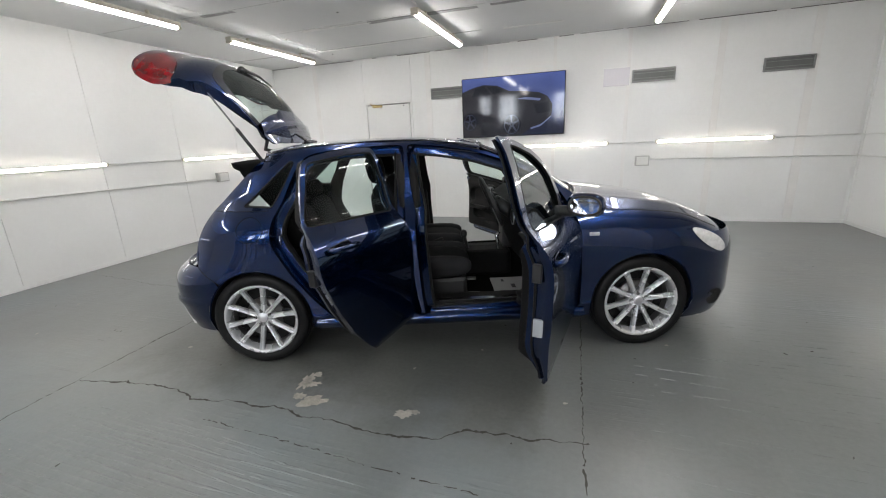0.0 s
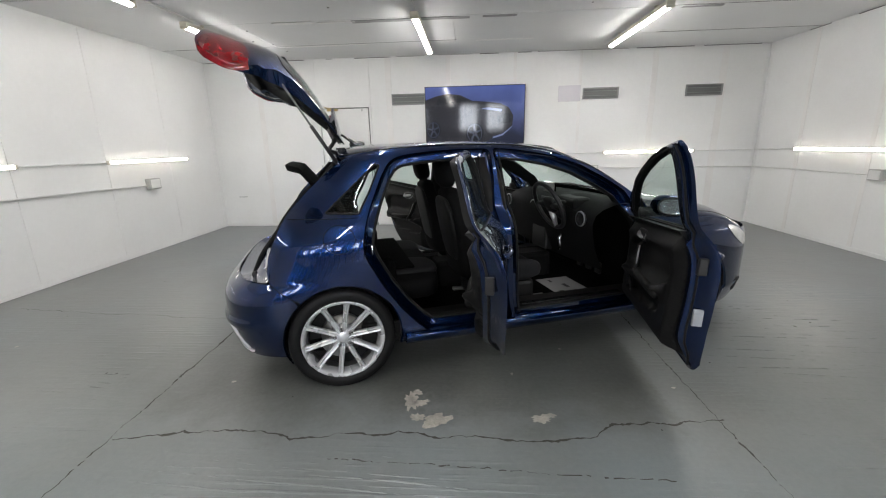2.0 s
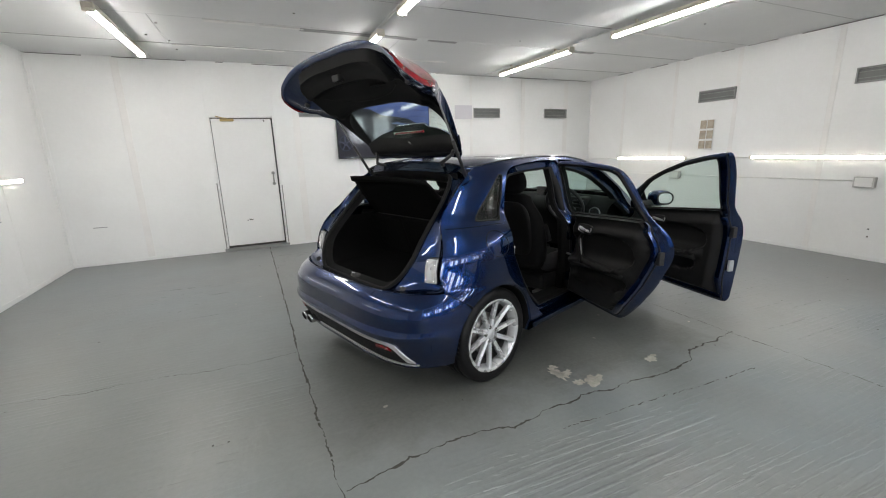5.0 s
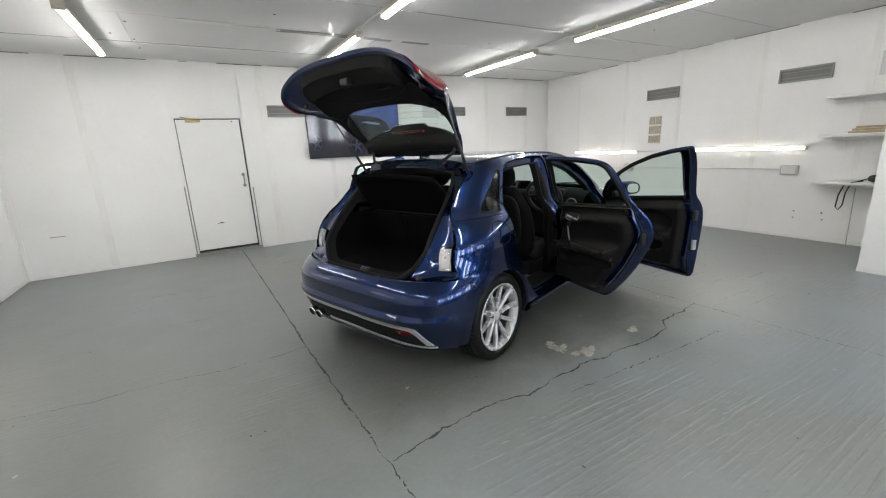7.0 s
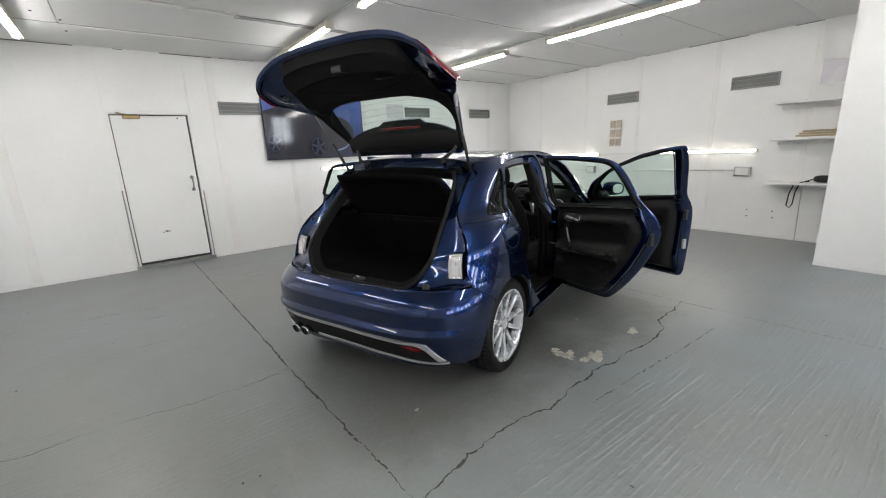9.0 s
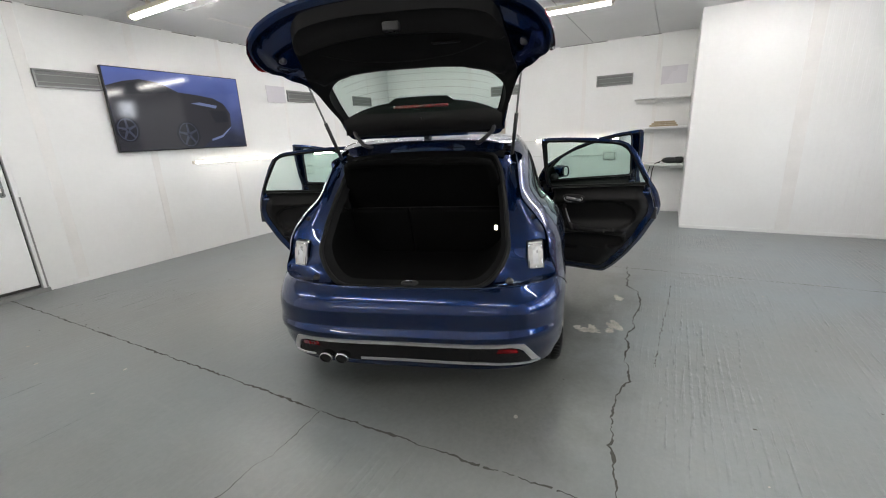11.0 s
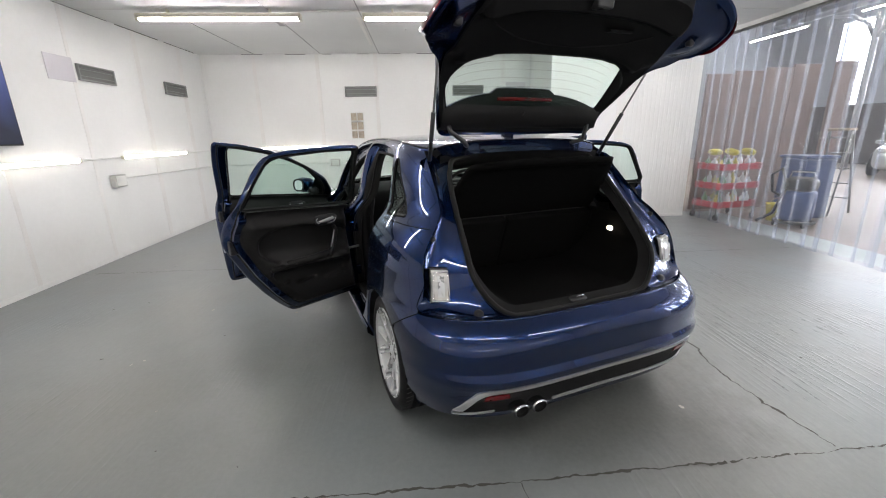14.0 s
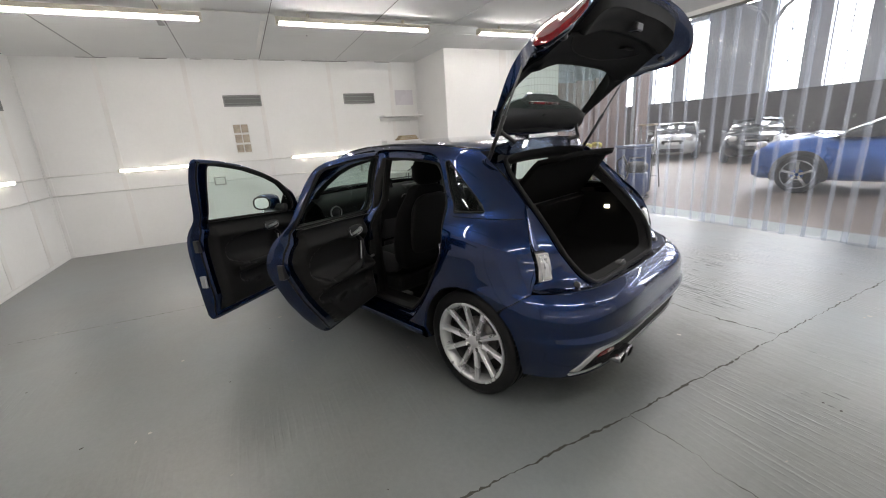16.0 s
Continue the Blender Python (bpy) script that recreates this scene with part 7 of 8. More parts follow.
def build_door(s, line, window, hinge_x, name, front):
    b = Build()
    flip = s > 0
    win = dense(window, ST)
    b.sheet(line, [win], on_side(s), ST, flip, SHOULDER)
    r0 = [on_side(s)(x, z) for x, z in line]
    r1 = [on_side(s, lambda x, z: door_depth(x, z) * 0.35)(x, z) for x, z in shrunk(line, 0.004)]
    r2 = [on_side(s, lambda x, z: door_depth(x, z) * 0.45)(x, z) for x, z in shrunk(line, 0.022)]
    r3 = [on_side(s, door_depth)(x, z) for x, z in shrunk(line, 0.030)]
    d = b.done(name, M_PAINT, car)
    loft("door_edge", [r0, r1, r2, r3], M_PAINT, d, wrap=True)
    inn = shrunk(line, 0.030)
    b = Build()
    b.sheet(inn, [shrunk(win, -0.012)], on_side(s, door_depth), 0.04, not flip)
    b.done("door_inner_panel", M_PAINT, d)
    loft("window_reveal", [[on_side(s)(x, z) for x, z in win], [on_side(s, door_depth)(x, z) for x, z in shrunk(win, -0.012)]], M_TRIM, d, wrap=True)
    g = Build()
    g.sheet(dense(shrunk(win, -0.006), ST), [], on_side(s, 0.018), 0.06, flip)
    g.done("window_glass", M_GLASS, d)
    rod("window_seal", [on_side(s, 0.004)(x, z) for x, z in shrunk(win, 0.001)], 0.0055, M_RUBBER, d, 6, True)
    rod("inner_seal", [on_side(s, lambda x, z: door_depth(x, z) - 0.006)(x, z) for x, z in shrunk(win, 0.0)], 0.006, M_RUBBER, d, 6, True)
    rod("edge_seal", [on_side(s, lambda x, z: door_depth(x, z) * 0.75)(x, z) for x, z in shrunk(line, 0.026)][::2], 0.006, M_RUBBER, d, 6, True)
    # inner trim panel
    top = 0.006
    low = [p for p in shrunk(line, 0.062) if p[1] < crease(p[0]) - 0.02]
    xs_ = [p[0] for p in low]
    x0, x1 = min(xs_), max(xs_)
    k = max(range(len(low)), key=lambda i: math.hypot(low[i][0] - low[i - 1][0], low[i][1] - low[i - 1][1]))
    low = low[k:] + low[:k]
    xa_, xb_ = low[-1][0], low[0][0]
    head = [(xa_ + (xb_ - xa_) * i / 24, crease(xa_ + (xb_ - xa_) * i / 24) + top) for i in range(25)]
    poly = low + head
    cx, cz = (x0 + x1) / 2, crease((x0 + x1) / 2) - 0.29
    span = (x1 - x0)

    def relief(x, z):
        q = 0.142
        zz = z - crease(x)
        u = (x - cx) / span
        bowl = ease(0.25 + (1.0 - (abs((zz + 0.215) / 0.115) ** 2.6 + abs(u / 0.40) ** 2.6)) * 4.5)
        arm = math.exp(-((zz + 0.315) / 0.040) ** 2) * ease((0.40 - abs(u)) / 0.1)
        pocket = ease(0.2 + (1 - (abs((zz + 0.405) / 0.060) ** 3 + abs((u - 0.02) / 0.34) ** 4)) * 2.2)
        sill = -0.085 * ease((zz + 0.10) / 0.10)
        full = q + 0.020 - 0.040 * bowl + 0.058 * arm - 0.050 * pocket + sill
        d0 = 0.107 - 0.070 * ease((0.46 - z) / 0.17) - 0.050 * ease((zz + 0.10) / 0.10)
        return d0 + (full - d0) * ease(math.sqrt(((rim_at - (x, z)) ** 2).sum(1).min()) / 0.055 + 0.04) ** 0.6
    t = Build()
    poly = dense(poly, 0.03)
    rim_at = np.array(dense(poly, 0.006))
    t.sheet(poly, [], on_side(s, relief), 0.014, not flip)
    t.strip([on_side(s, relief)(x, z) for x, z in poly], [on_side(s, lambda x, z: 0.085 - 0.070 * ease((0.46 - z) / 0.17))(x, z) for x, z in poly])
    t.done("door_trim", M_TRIM, d, "black moulded door trim")
    # pull, latch lever, pocket, speaker
    hx = hinge_x - (0.34 if front else 0.20)
    zb = crease(hx)
    ins = lambda x, z, e: Vector((x, s * (half_width(x, z) - relief(x, z) - e), z))
    grip = [ins(hx + 0.02, zb - 0.13, 0.0), ins(hx + 0.016, zb - 0.155, 0.034), ins(hx - 0.004, zb - 0.21, 0.046), ins(hx - 0.03, zb - 0.265, 0.042), ins(hx - 0.07, zb - 0.315, 0.012)]
    rod("pull_handle", grip, [0.013, 0.015, 0.016, 0.016, 0.018], M_TRIM, d, 10, label="black moulded pull handle")
    rod("pull_inlay", [q + Vector((-0.013, -s * 0.006, 0)) for q in grip[1:4]], [0.004, 0.006, 0.004], M_DULL, d, 8, label="thin silver inlay of the pull handle")
    lever_x = hx - 0.06
    pillow("lever_bezel", ins(lever_x, zb - 0.075, -0.004), (0.085, 0.008, 0.035), M_BLACK, d, 3)
    rod("release_lever", [ins(lever_x + 0.05, zb - 0.068, 0.010), ins(lever_x, zb - 0.072, 0.024), ins(lever_x - 0.06, zb - 0.08, 0.018)], [0.010, 0.011, 0.008], M_DULL, d, 8, label="chrome door release")
    ring = [ins(lever_x + 0.070 * math.cos(k * math.pi / 12), zb - 0.074 + 0.027 * math.sin(k * math.pi / 12), 0.006) for k in range(24)]
    rod("lever_ring", ring, 0.003, M_DULL, d, 6, True, label="silver ring round the release lever")
    rod("armrest_pad", [ins(cx - 0.34 * span, crease(cx) - 0.325, 0.0), ins(cx, crease(cx) - 0.315, 0.010), ins(hx - 0.03, crease(cx) - 0.305, 0.004)], 0.024, M_TRIM, d, 10)
    # outer handle, side moulding
    oz = crease(hinge_x - 0.8) - 0.10
    ox = hinge_x - (0.86 if front else 0.66)
    out = lambda x, z, e: Vector((x, s * (half_width(x, z) + e), z))
    rod("outer_handle", [out(ox + 0.10, oz - 0.004, 0.002), out(ox + 0.09, oz, 0.030), out(ox + 0.0, oz + 0.006, 0.036), out(ox - 0.08, oz + 0.008, 0.028), out(ox - 0.10, oz + 0.008, 0.002)], 0.013, M_PAINT, d, 10)
    pillow("handle_bowl", out(ox, oz, -0.002), (0.075, 0.004, 0.032), M_GLOSS, d, 2.6)
    rod("check_strap", [(hinge_x + 0.02, s * 0.75, 0.66), (hinge_x - 0.10, s * 0.745, 0.66)], 0.008, M_STEEL_DARK, d, 6)
    ex = min(p[0] for p in line if abs(p[1] - 0.75) < 0.06)
    box("door_lock", (ex + 0.001, min(s * 0.775, s * 0.815), 0.77), (ex + 0.045, max(s * 0.775, s * 0.815), 0.85), M_BLACK, d, 0.004)
    if front:
        v, f = lathe_data([(0.0, 0.0), (0.075, 0.0), (0.082, 0.006), (0.075, 0.012)], 24, "y")
        q = ins(1.84, 0.46, 0.0)
        put("speaker_grille", [(a + q.x, -s * e + q.y, c + q.z) for a, e, c in v], f, M_COPPER, d, True, label="round speaker grille")
        st_x = min(p[0] for p in line if abs(p[1] - 0.5) < 0.06)
        box("pale_sticker", (st_x - 0.004, min(s * 0.79, s * 0.832), 0.525), (st_x + 0.012, max(s * 0.79, s * 0.832), 0.605), M_LABEL, d, 0.001, label="pale grey information sticker")
        # mirror
        mm = Vector((1.835, s * 0.885, 0.995))
        pillow("door_mirror", mm, (0.065, 0.105, 0.068), M_PAINT, d, 2.8, label="body-coloured door mirror")
        gl = [(mm.x - 0.066 + 0.05 * 0.056 * math.sin(k * math.pi / 16), mm.y + 0.082 * math.copysign(abs(math.cos(k * math.pi / 16)) ** 0.8, math.cos(k * math.pi / 16)), mm.z + 0.050 * math.copysign(abs(math.sin(k * math.pi / 16)) ** 0.8, math.sin(k * math.pi / 16))) for k in range(32)]
        put("mirror_glass", gl, [tuple(range(32)) if s < 0 else tuple(range(32))[::-1]], M_MIRROR, d)
        rod("mirror_rim", gl, 0.007, M_BLACK, d, 6, True)
        rod("mirror_foot", [(1.84, s * 0.72, 0.945), (1.838, s * 0.86, 0.958)], [0.035, 0.030], M_BLACK, d, 10)
        sail = [(1.80, 0.918), (1.925, 0.91), (1.90, 0.985), (1.84, 1.06)]
        b2 = Build()
        b2.sheet(dense(sail, 0.02), [], on_side(s, -0.004), 0.04, flip)
        b2.done("mirror_sail", M_TRIM, d)
    m = Matrix.Translation((hinge_x, s * 0.83, 0)) @ Matrix.Rotation(radians(-65 * s), 4, "Z") @ Matrix.Translation((-hinge_x, -s * 0.83, 0))
    if front:
        p = Vector((hinge_x, s * 0.83, 0.6))
        m = Matrix.Translation(p) @ Matrix.Rotation(radians(2.6), 4, Vector((0.11 * s, 0.93, 0.35 * s))) @ Matrix.Translation(-p) @ m
    d.matrix_basis = m
    return d


for s in (-1, 1):
    build_door(s, DOOR_F, FRONT_WINDOW, 2.03, "front_door", True)
    build_door(s, DOOR_R, REAR_WINDOW, 0.985, "rear_door", False)


# ---- wheels ----
# shade inside the rims, put in as a dark grey metal
M_BARREL_SHADE = surface("shaded_barrel_metal", (0.11, 0.11, 0.11), 0.5, metal=0.4, vary=0.3, big=9, fine=120, bump=0.03)


def build_wheel(x, s):
    """One wheel; local y points outwards before mirroring by s."""
    def place(v):
        return [(a + x, s * (e + 0.735), c + AXLE_Z) for a, e, c in v]
    rim = [(0.232, -0.085), (0.225, -0.07), (0.210, -0.03), (0.208, 0.05), (0.224, 0.085), (0.234, 0.094), (0.239, 0.100), (0.236, 0.104), (0.224, 0.101), (0.216, 0.088), (0.204, 0.05), (0.204, -0.08)]
    v, f = lathe_data(rim, 64)
    w = put("wheel", place(v), f, M_ALLOY, car, True, label="silver ten-spoke alloy wheel")
    R = WHEEL_R
    ty = [(0.232, -0.088), (0.248, -0.100), (0.274, -0.106), (0.295, -0.100), (R - 0.003, -0.085), (R - 0.001, -0.052), (R - 0.008, -0.050), (R - 0.008, -0.042), (R, -0.040), (R, -0.006), (R - 0.008, -0.004), (R - 0.008, 0.004), (R, 0.006), (R, 0.040), (R - 0.008, 0.042), (R - 0.008, 0.050), (R - 0.001, 0.052), (R - 0.003, 0.085), (0.295, 0.100), (0.274, 0.107), (0.248, 0.104), (0.237, 0.094)]
    v, f = lathe_data(ty, 64)
    t = put("tyre", place(v), f, M_TYRE, w, True)
    vv, ff = [], []
    for k in range(64):
        for e0 in (-0.088, 0.054):
            a0 = 2 * math.pi * k / 64
            q = [(R + 0.0005, e0), (R + 0.0005, e0 + 0.034)]
            kk = len(vv)
            for da, (r_, e) in ((0.0, q[0]), (0.016, q[0]), (0.036, q[1]), (0.020, q[1])):
                vv.append((r_ * math.cos(a0 + da), e, r_ * math.sin(a0 + da)))
            ff.append((kk, kk + 1, kk + 2, kk + 3))
    tagged(put("tread_sipes", place(vv), ff, M_GAP, w), kind="stuff")
    for k in range(10):
        a = 2 * math.pi * (k + 0.25) / 10
        c, d = math.cos(a), math.sin(a)
        rows = []
        for r_, hw, y1, th in ((0.034, 0.011, 0.070, 0.035), (0.060, 0.0150, 0.073, 0.032), (0.110, 0.0145, 0.080, 0.028), (0.165, 0.0145, 0.088, 0.026), (0.208, 0.0165, 0.095, 0.024), (0.229, 0.022, 0.099, 0.020)):
            row = []
            for q, e in ((-1, y1 - th), (-1, y1 - 0.006), (-0.62, y1), (0, y1 - 0.004), (0.62, y1), (1, y1 - 0.006), (1, y1 - th)):
                row.append((r_ * c - q * hw * d, e, r_ * d + q * hw * c))
            rows.append(place(row))
        loft("spoke", rows, M_ALLOY, w, smooth=False, caps=False)
    v, f = lathe_data([(0.0, 0.072), (0.028, 0.072), (0.034, 0.068), (0.062, 0.066), (0.068, 0.058), (0.070, 0.02)], 32)
    put("hub", place(v), f, M_ALLOY, w, True)
    # barrel liner carrying the painted shade between the spokes
    v, f = lathe_data([(0.2025, 0.045), (0.2025, -0.075)], 48)
    put("rim_barrel", place(v), f, M_BARREL_SHADE, w, True, label="rim barrel coloured dark grey for the shade inside the wheel")
    v, f = lathe_data([(0.0, 0.0765), (0.024, 0.0765), (0.029, 0.0725)], 24)
    put("hub_cap", place(v), f, M_SATIN, w, True)
    for k in range(5):
        a = 2 * math.pi * (k + 0.375) / 5
        v, f = lathe_data([(0.0, 0.0695), (0.0085, 0.0695), (0.0085, 0.0715), (0.0120, 0.0718), (0.0125, 0.060)], 12)
        put("wheel_bolt", place([(p + 0.050 * math.cos(a), e, q + 0.050 * math.sin(a)) for p, e, q in v]), f, M_GAP, w)
    v, f = lathe_data([(0.05, 0.02), (0.125, 0.02), (0.126, 0.015), (0.126, -0.005), (0.05, -0.005)], 40)
    put("brake_disc", place(v), f, M_DISC, w, True)
    rows = [[(r_ * math.cos(radians(200 + 60 * j / 8)), e, r_ * math.sin(radians(200 + 60 * j / 8))) for j in range(9)] for r_, e in ((0.075, -0.02), (0.075, 0.04), (0.135, 0.04), (0.135, -0.02))]
    loft("brake_caliper", [place(r_) for r_ in rows], M_STEEL_DARK, w, smooth=False)
    # dark disc added behind the spokes to stand for the shade there
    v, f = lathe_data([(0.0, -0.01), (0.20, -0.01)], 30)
    put("wheel_shade_disc", place(v), f, M_RUBBER, w)
    return w


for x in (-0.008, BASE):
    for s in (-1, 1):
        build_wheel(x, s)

# ---- cabin ----
box("floor_pan", (-0.25, -0.74, 0.20), (2.25, 0.74, 0.29), M_CARPET, car, 0.02)
box("underbody", (-0.50, -0.62, 0.19), (3.0, 0.62, 0.26), M_RUBBER, car, 0.03)
for s in (-1, 1):
    box("inner_sill", (0.10, min(s * 0.62, s * 0.765), 0.22), (2.12, max(s * 0.62, s * 0.765), 0.352), M_TRIM, car, 0.012, 2)
    box("wheelhouse", (-0.36, min(s * 0.46, s * 0.60), 0.25), (0.36, max(s * 0.46, s * 0.60), 0.70), M_CARPET, car, 0.05, 2)
    pts_b = [(1.01, s * 0.70, 0.33), (1.01, s * 0.725, 0.6), (1.0, s * 0.72, 0.9), (0.985, s * 0.65, 1.15), (0.97, s * 0.575, 1.31)]
    rows = [[(x + dx, y - s * dy, z) for dx, dy in ((-0.065, 0.0), (-0.055, 0.045), (0.055, 0.045), (0.075, 0.0), (0.05, -0.02), (-0.04, -0.02))] for x, y, z in pts_b]
    loft("centre_pillar_trim", rows, M_TRIM, car, wrap=True, caps=True)
    rod("seat_belt", [(0.98, s * 0.60, 1.20), (0.99, s * 0.655, 0.85), (1.0, s * 0.675, 0.42)], 0.012, M_BLACK, car, 6)
    quarter_in = [(0.16, 0.40), (0.14, 0.80), (0.12, 0.98), (-0.02, 1.0), (-0.12, 0.80), (-0.12, 0.40)]
    put("rear_side_trim", [(x, s * (half_width(x, z) - 0.17), z) for x, z in quarter_in], [tuple(range(6))], M_TRIM, car)
put("firewall", [(2.12, -0.72, 0.25), (2.12, 0.72, 0.25), (2.08, 0.72, 1.0), (2.08, -0.72, 1.0)], [(0, 1, 2, 3)], M_CARPET, car)

rows = []
for x, zt, zb in ((1.66, 0.86, 0.66), (1.68, 0.915, 0.60), (1.74, 0.955, 0.55), (1.84, 0.985, 0.50), (1.95, 0.99, 0.45), (2.09, 0.985, 0.45)):
    row = []
    for j in range(21):
        u = -1 + 2 * j / 20
        hood = 0.035 * math.exp(-((u * 0.70 + 0.36) / 0.17) ** 2) * ease((x - 1.6) / 0.1) * ease((1.98 - x) / 0.1)
        row.append((x + 0.05 * u * u, 0.70 * u, zt + hood - 0.02 * u * u))
    rows.append(row)
face = [[(1.66 + 0.05 * (-1 + 2 * j / 20) ** 2 + dx, 0.70 * (-1 + 2 * j / 20), z) for j in range(21)] for dx, z in ((0.10, 0.50), (0.03, 0.66), (0.0, 0.80))]
dash = loft("dashboard", face + rows, M_DASH, car, label="black dashboard")
for y in (-0.60, -0.16, 0.10, 0.60):
    v, f = lathe_data([(0.0, 0.012), (0.030, 0.010), (0.042, 0.0), (0.050, -0.006), (0.054, 0.004), (0.050, 0.016)], 24, "x")
    put("air_nozzle", [(1.685 - a, p + y, q + 0.865) for a, p, q in v], f, M_BLACK, dash, True, label="round air nozzle")
    v, f = lathe_data([(0.046, 0.014), (0.053, 0.016), (0.055, 0.008)], 24, "x")
    put("nozzle_ring", [(1.685 - a, p + y, q + 0.865) for a, p, q in v], f, M_DULL, dash, True, label="silver ring")
box("instrument_hood", (1.69, -0.50, 0.90), (1.84, -0.22, 0.995), M_TRIM, dash, 0.03, 3)
box("media_screen", (1.76, -0.09, 0.985), (1.78, 0.09, 1.075), M_GLOSS, dash, 0.004)
box("centre_stack", (1.68, -0.12, 0.52), (1.80, 0.12, 0.84), M_BLACK, dash, 0.02, 2)
wm = Matrix.Translation((1.56, -0.36, 0.935)) @ Matrix.Rotation(radians(-24), 4, "Y")
ringp = [wm @ Vector((0, 0.182 * math.cos(k * math.pi / 18), 0.182 * math.sin(k * math.pi / 18))) for k in range(36)]
wheel_rim = rod("steering_wheel", ringp, 0.0165, M_BLACK, car, 10, True, label="black three-spoke steering wheel")
pillow("wheel_boss", (0.015, 0, 0), (0.025, 0.075, 0.065), M_TRIM, wheel_rim, 3, wm)
for a in (0, 180, 270):
    t = radians(a)
    rod("wheel_spoke", [wm @ Vector((0.01, 0.05 * math.cos(t), 0.05 * math.sin(t))), wm @ Vector((0.0, 0.175 * math.cos(t), 0.175 * math.sin(t)))], [0.026, 0.014], M_SATIN if a == 270 else M_TRIM, wheel_rim, 8)
rod("steering_column", [wm @ Vector((0.02, 0, 0)), (1.76, -0.36, 0.82)], 0.05, M_BLACK, car, 12)
for s in (-1, 1):
    rod("column_stalk", [wm @ Vector((0.07, s * 0.05, 0.01)), wm @ Vector((0.05, s * 0.17, 0.03))], 0.008, M_BLACK, wheel_rim, 6)
rod("ignition_key", [(1.60, -0.50, 0.74), (1.58, -0.50, 0.72), (1.585, -0.50, 0.62)], [0.008, 0.014, 0.010], M_CHROME, car, 6, label="key and tag hanging from the ignition")
box("centre_console", (0.75, -0.11, 0.29), (1.75, 0.11, 0.50), M_DASH, car, 0.03, 2)
rod("gear_lever", [(1.40, 0, 0.50), (1.38, 0, 0.60)], 0.014, M_BLACK, car, 8)
pillow("gear_knob", (1.375, 0, 0.625), (0.028, 0.026, 0.035), M_BLACK, car, 2.2)
rod("hand_brake", [(0.98, 0.05, 0.50), (1.20, 0.05, 0.58)], [0.018, 0.015], M_TRIM, car, 8)
box("paper_mat", (1.56, -0.58, 0.293), (1.84, -0.20, 0.297), M_PAPER, car, 0.001, label="white paper floor mat")
for y in (-0.48, -0.36, -0.24):
    box("pedal", (1.93, y - 0.035, 0.40), (1.95, y + 0.035, 0.49), M_BLACK, car, 0.006)
bm = bmesh.new()
box_into(bm, (1.60, -0.52, 0.2975), (1.64, -0.49, 0.2985))
box_into(bm, (1.70, -0.44, 0.2975), (1.73, -0.36, 0.2985))
box_into(bm, (1.64, -0.30, 0.2975), (1.66, -0.25, 0.2985))
part("mat_print", bm, M_BLACK, car, "dark printed bars")
pillow("interior_mirror", (1.52, 0, 1.28), (0.018, 0.115, 0.035), M_BLACK, car, 3)


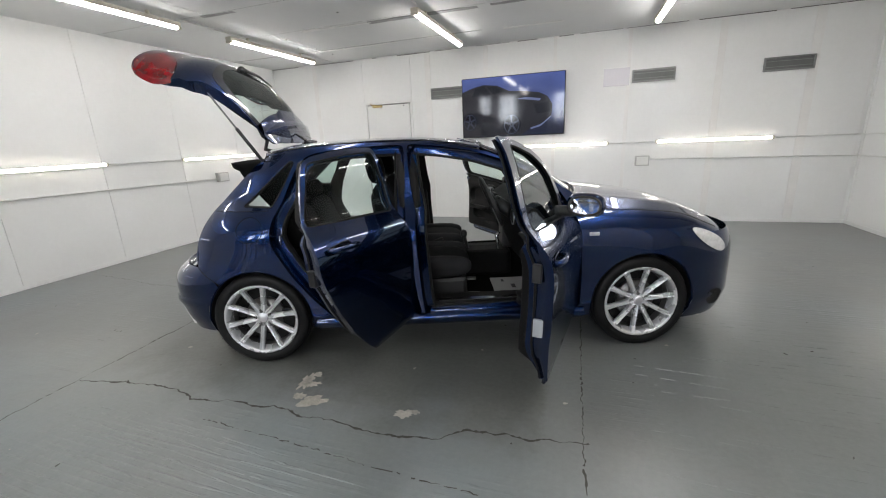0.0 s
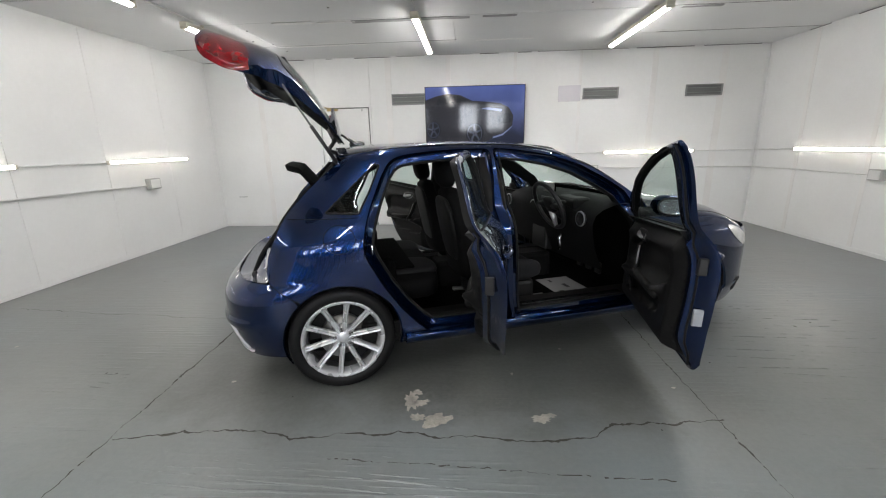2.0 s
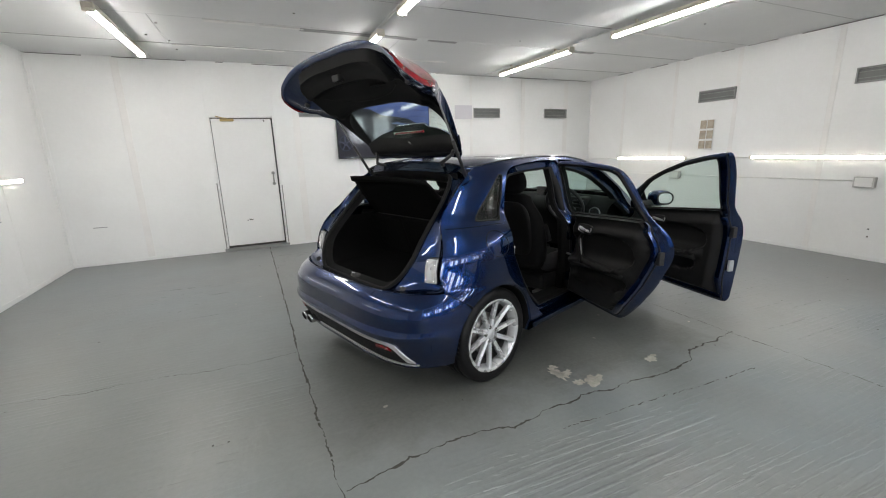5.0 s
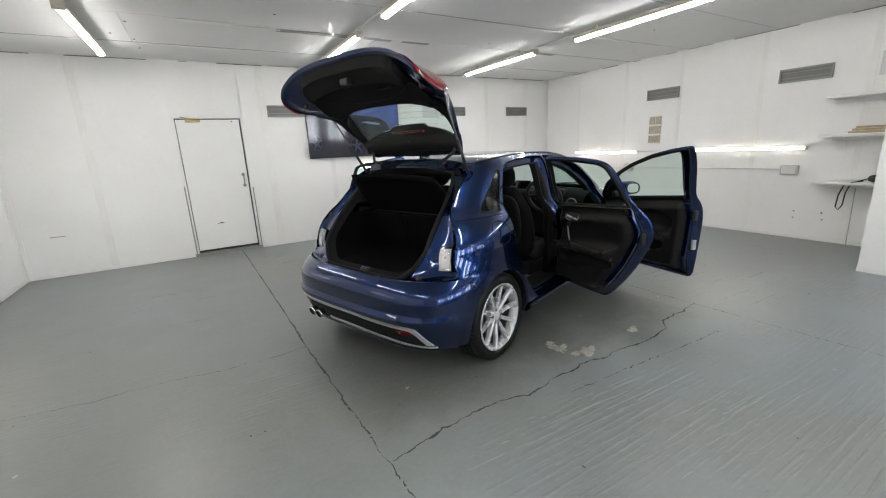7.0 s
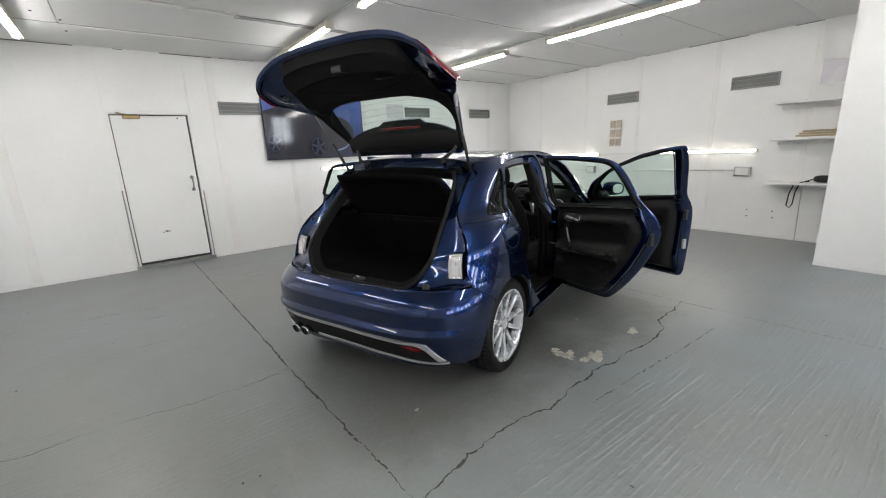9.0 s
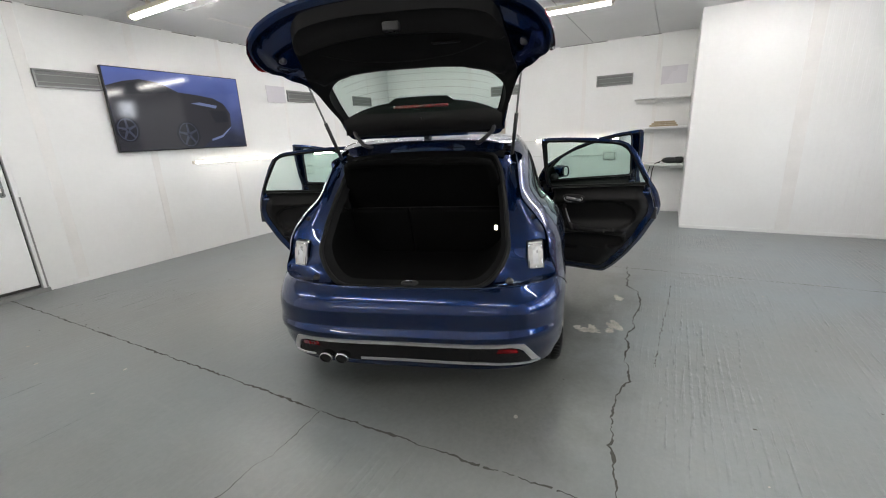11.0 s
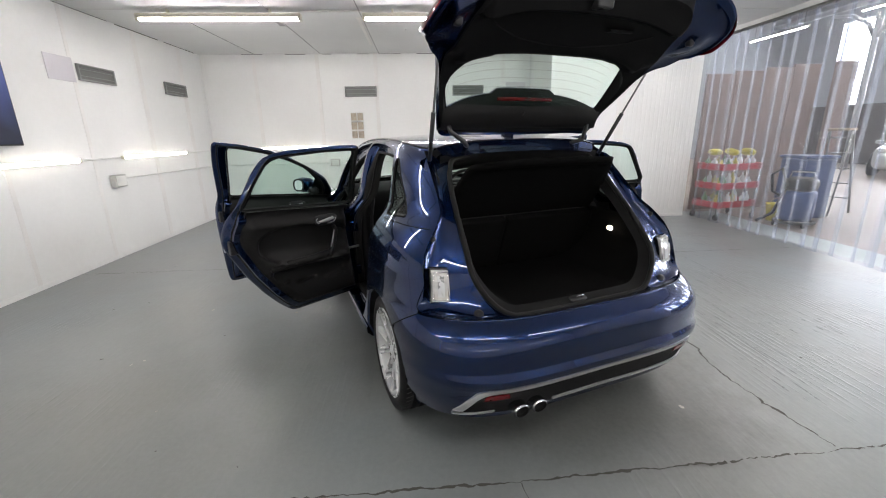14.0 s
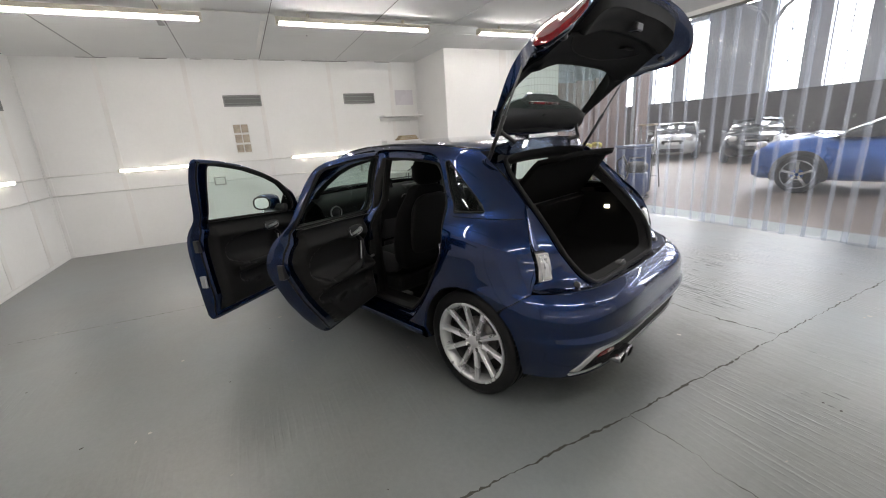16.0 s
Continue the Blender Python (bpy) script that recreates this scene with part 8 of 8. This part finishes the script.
def front_seat(y):
    seat = pillow("front_seat", (1.13, y, 0.50), (0.26, 0.24, 0.085), M_CLOTH, car, 3.4, label="black cloth sports seat")
    for s in (-1, 1):
        pillow("cushion_bolster", (1.14, y + s * 0.215, 0.53), (0.25, 0.05, 0.075), M_CLOTH_G, seat, 3)
    bm_ = Matrix.Translation((0.88, y, 0.52)) @ Matrix.Rotation(radians(-11), 4, "Y")
    rows = []
    for i in range(15):
        f_ = i / 14
        z = 0.57 * f_
        w = 0.225 + 0.03 * math.sin(math.pi * min(1, f_ * 1.25)) - 0.075 * ease((f_ - 0.70) / 0.30)
        d = 0.075 - 0.030 * f_
        row = []
        for j in range(24):
            t = 2 * math.pi * j / 24
            cx_, sy_ = math.cos(t), math.sin(t)
            row.append(bm_ @ Vector((d * math.copysign(abs(cx_) ** 0.6, cx_) + (0.035 * abs(sy_) ** 6 if cx_ > -0.2 else 0), w * math.copysign(abs(sy_) ** 0.55, sy_), z + 0.02 * (f_ > 0.95) * 0)))
        rows.append(row)
    top = [bm_ @ (bm_.inverted() @ Vector(p)) for p in rows[-1]]
    c0 = sum((Vector(p) for p in rows[-1]), Vector()) / 24
    rows.append([Vector(p).lerp(c0, 0.35) + Vector((0, 0, 0.025)) for p in top])
    rows.append([Vector(p).lerp(c0, 0.9) + Vector((0, 0, 0.034)) for p in top])
    loft("seat_back", rows, M_CLOTH, seat, wrap=True, caps=True)
    bx = bm_ @ Vector((-0.055, 0, 0.34))
    pillow("back_panel", (-0.052, 0, 0.31), (0.022, 0.19, 0.24), M_TRIM, seat, 3.5, bm_)
    pillow("head_restraint", (0.0, 0, 0.70), (0.058, 0.140, 0.10), M_CLOTH, seat, 2.8, bm_)
    for s in (-1, 1):
        rod("restraint_post", [bm_ @ Vector((0, s * 0.06, 0.56)), bm_ @ Vector((0, s * 0.06, 0.66))], 0.007, M_CHROME, seat, 8)
    box("seat_base", (0.92, y - 0.20, 0.29), (1.36, y + 0.20, 0.44), M_BLACK, seat, 0.03, 2)
    for s in (-1, 1):
        box("seat_rail", (0.85, y + s * 0.17 - 0.02, 0.285), (1.45, y + s * 0.17 + 0.02, 0.31), M_STEEL_DARK, seat, 0.003)


front_seat(-0.36)
front_seat(0.36)
bench = pillow("rear_bench", (0.44, 0, 0.47), (0.25, 0.60, 0.10), M_CLOTH, car, 4, label="black cloth rear bench")
back_m = Matrix.Translation((0.155, 0, 0.575)) @ Matrix.Rotation(radians(-20), 4, "Y")
for y0, y1 in ((-0.50, 0.105), (0.111, 0.50)):
    bmx = bmesh.new()
    box_into(bmx, (-0.02, y0, 0.0), (0.03, y1, 0.415), 0.012, 2, back_m)
    part("seat_back_rear", bmx, M_CARPET, bench)
bm2 = Matrix.Translation((0.27, 0, 0.50)) @ Matrix.Rotation(radians(-20), 4, "Y")
for s in (-1, 1):
    pillow("bench_back", (0, s * 0.27, 0.24), (0.065, 0.265, 0.245), M_CLOTH, bench, 4, bm2)
    pillow("bench_restraint", (0.03, s * 0.30, 0.56), (0.045, 0.125, 0.07), M_CLOTH, bench, 3, bm2)
    pillow("bench_pad", (0.46, s * 0.30, 0.545), (0.22, 0.19, 0.035), M_CLOTH_G, bench, 3.4)
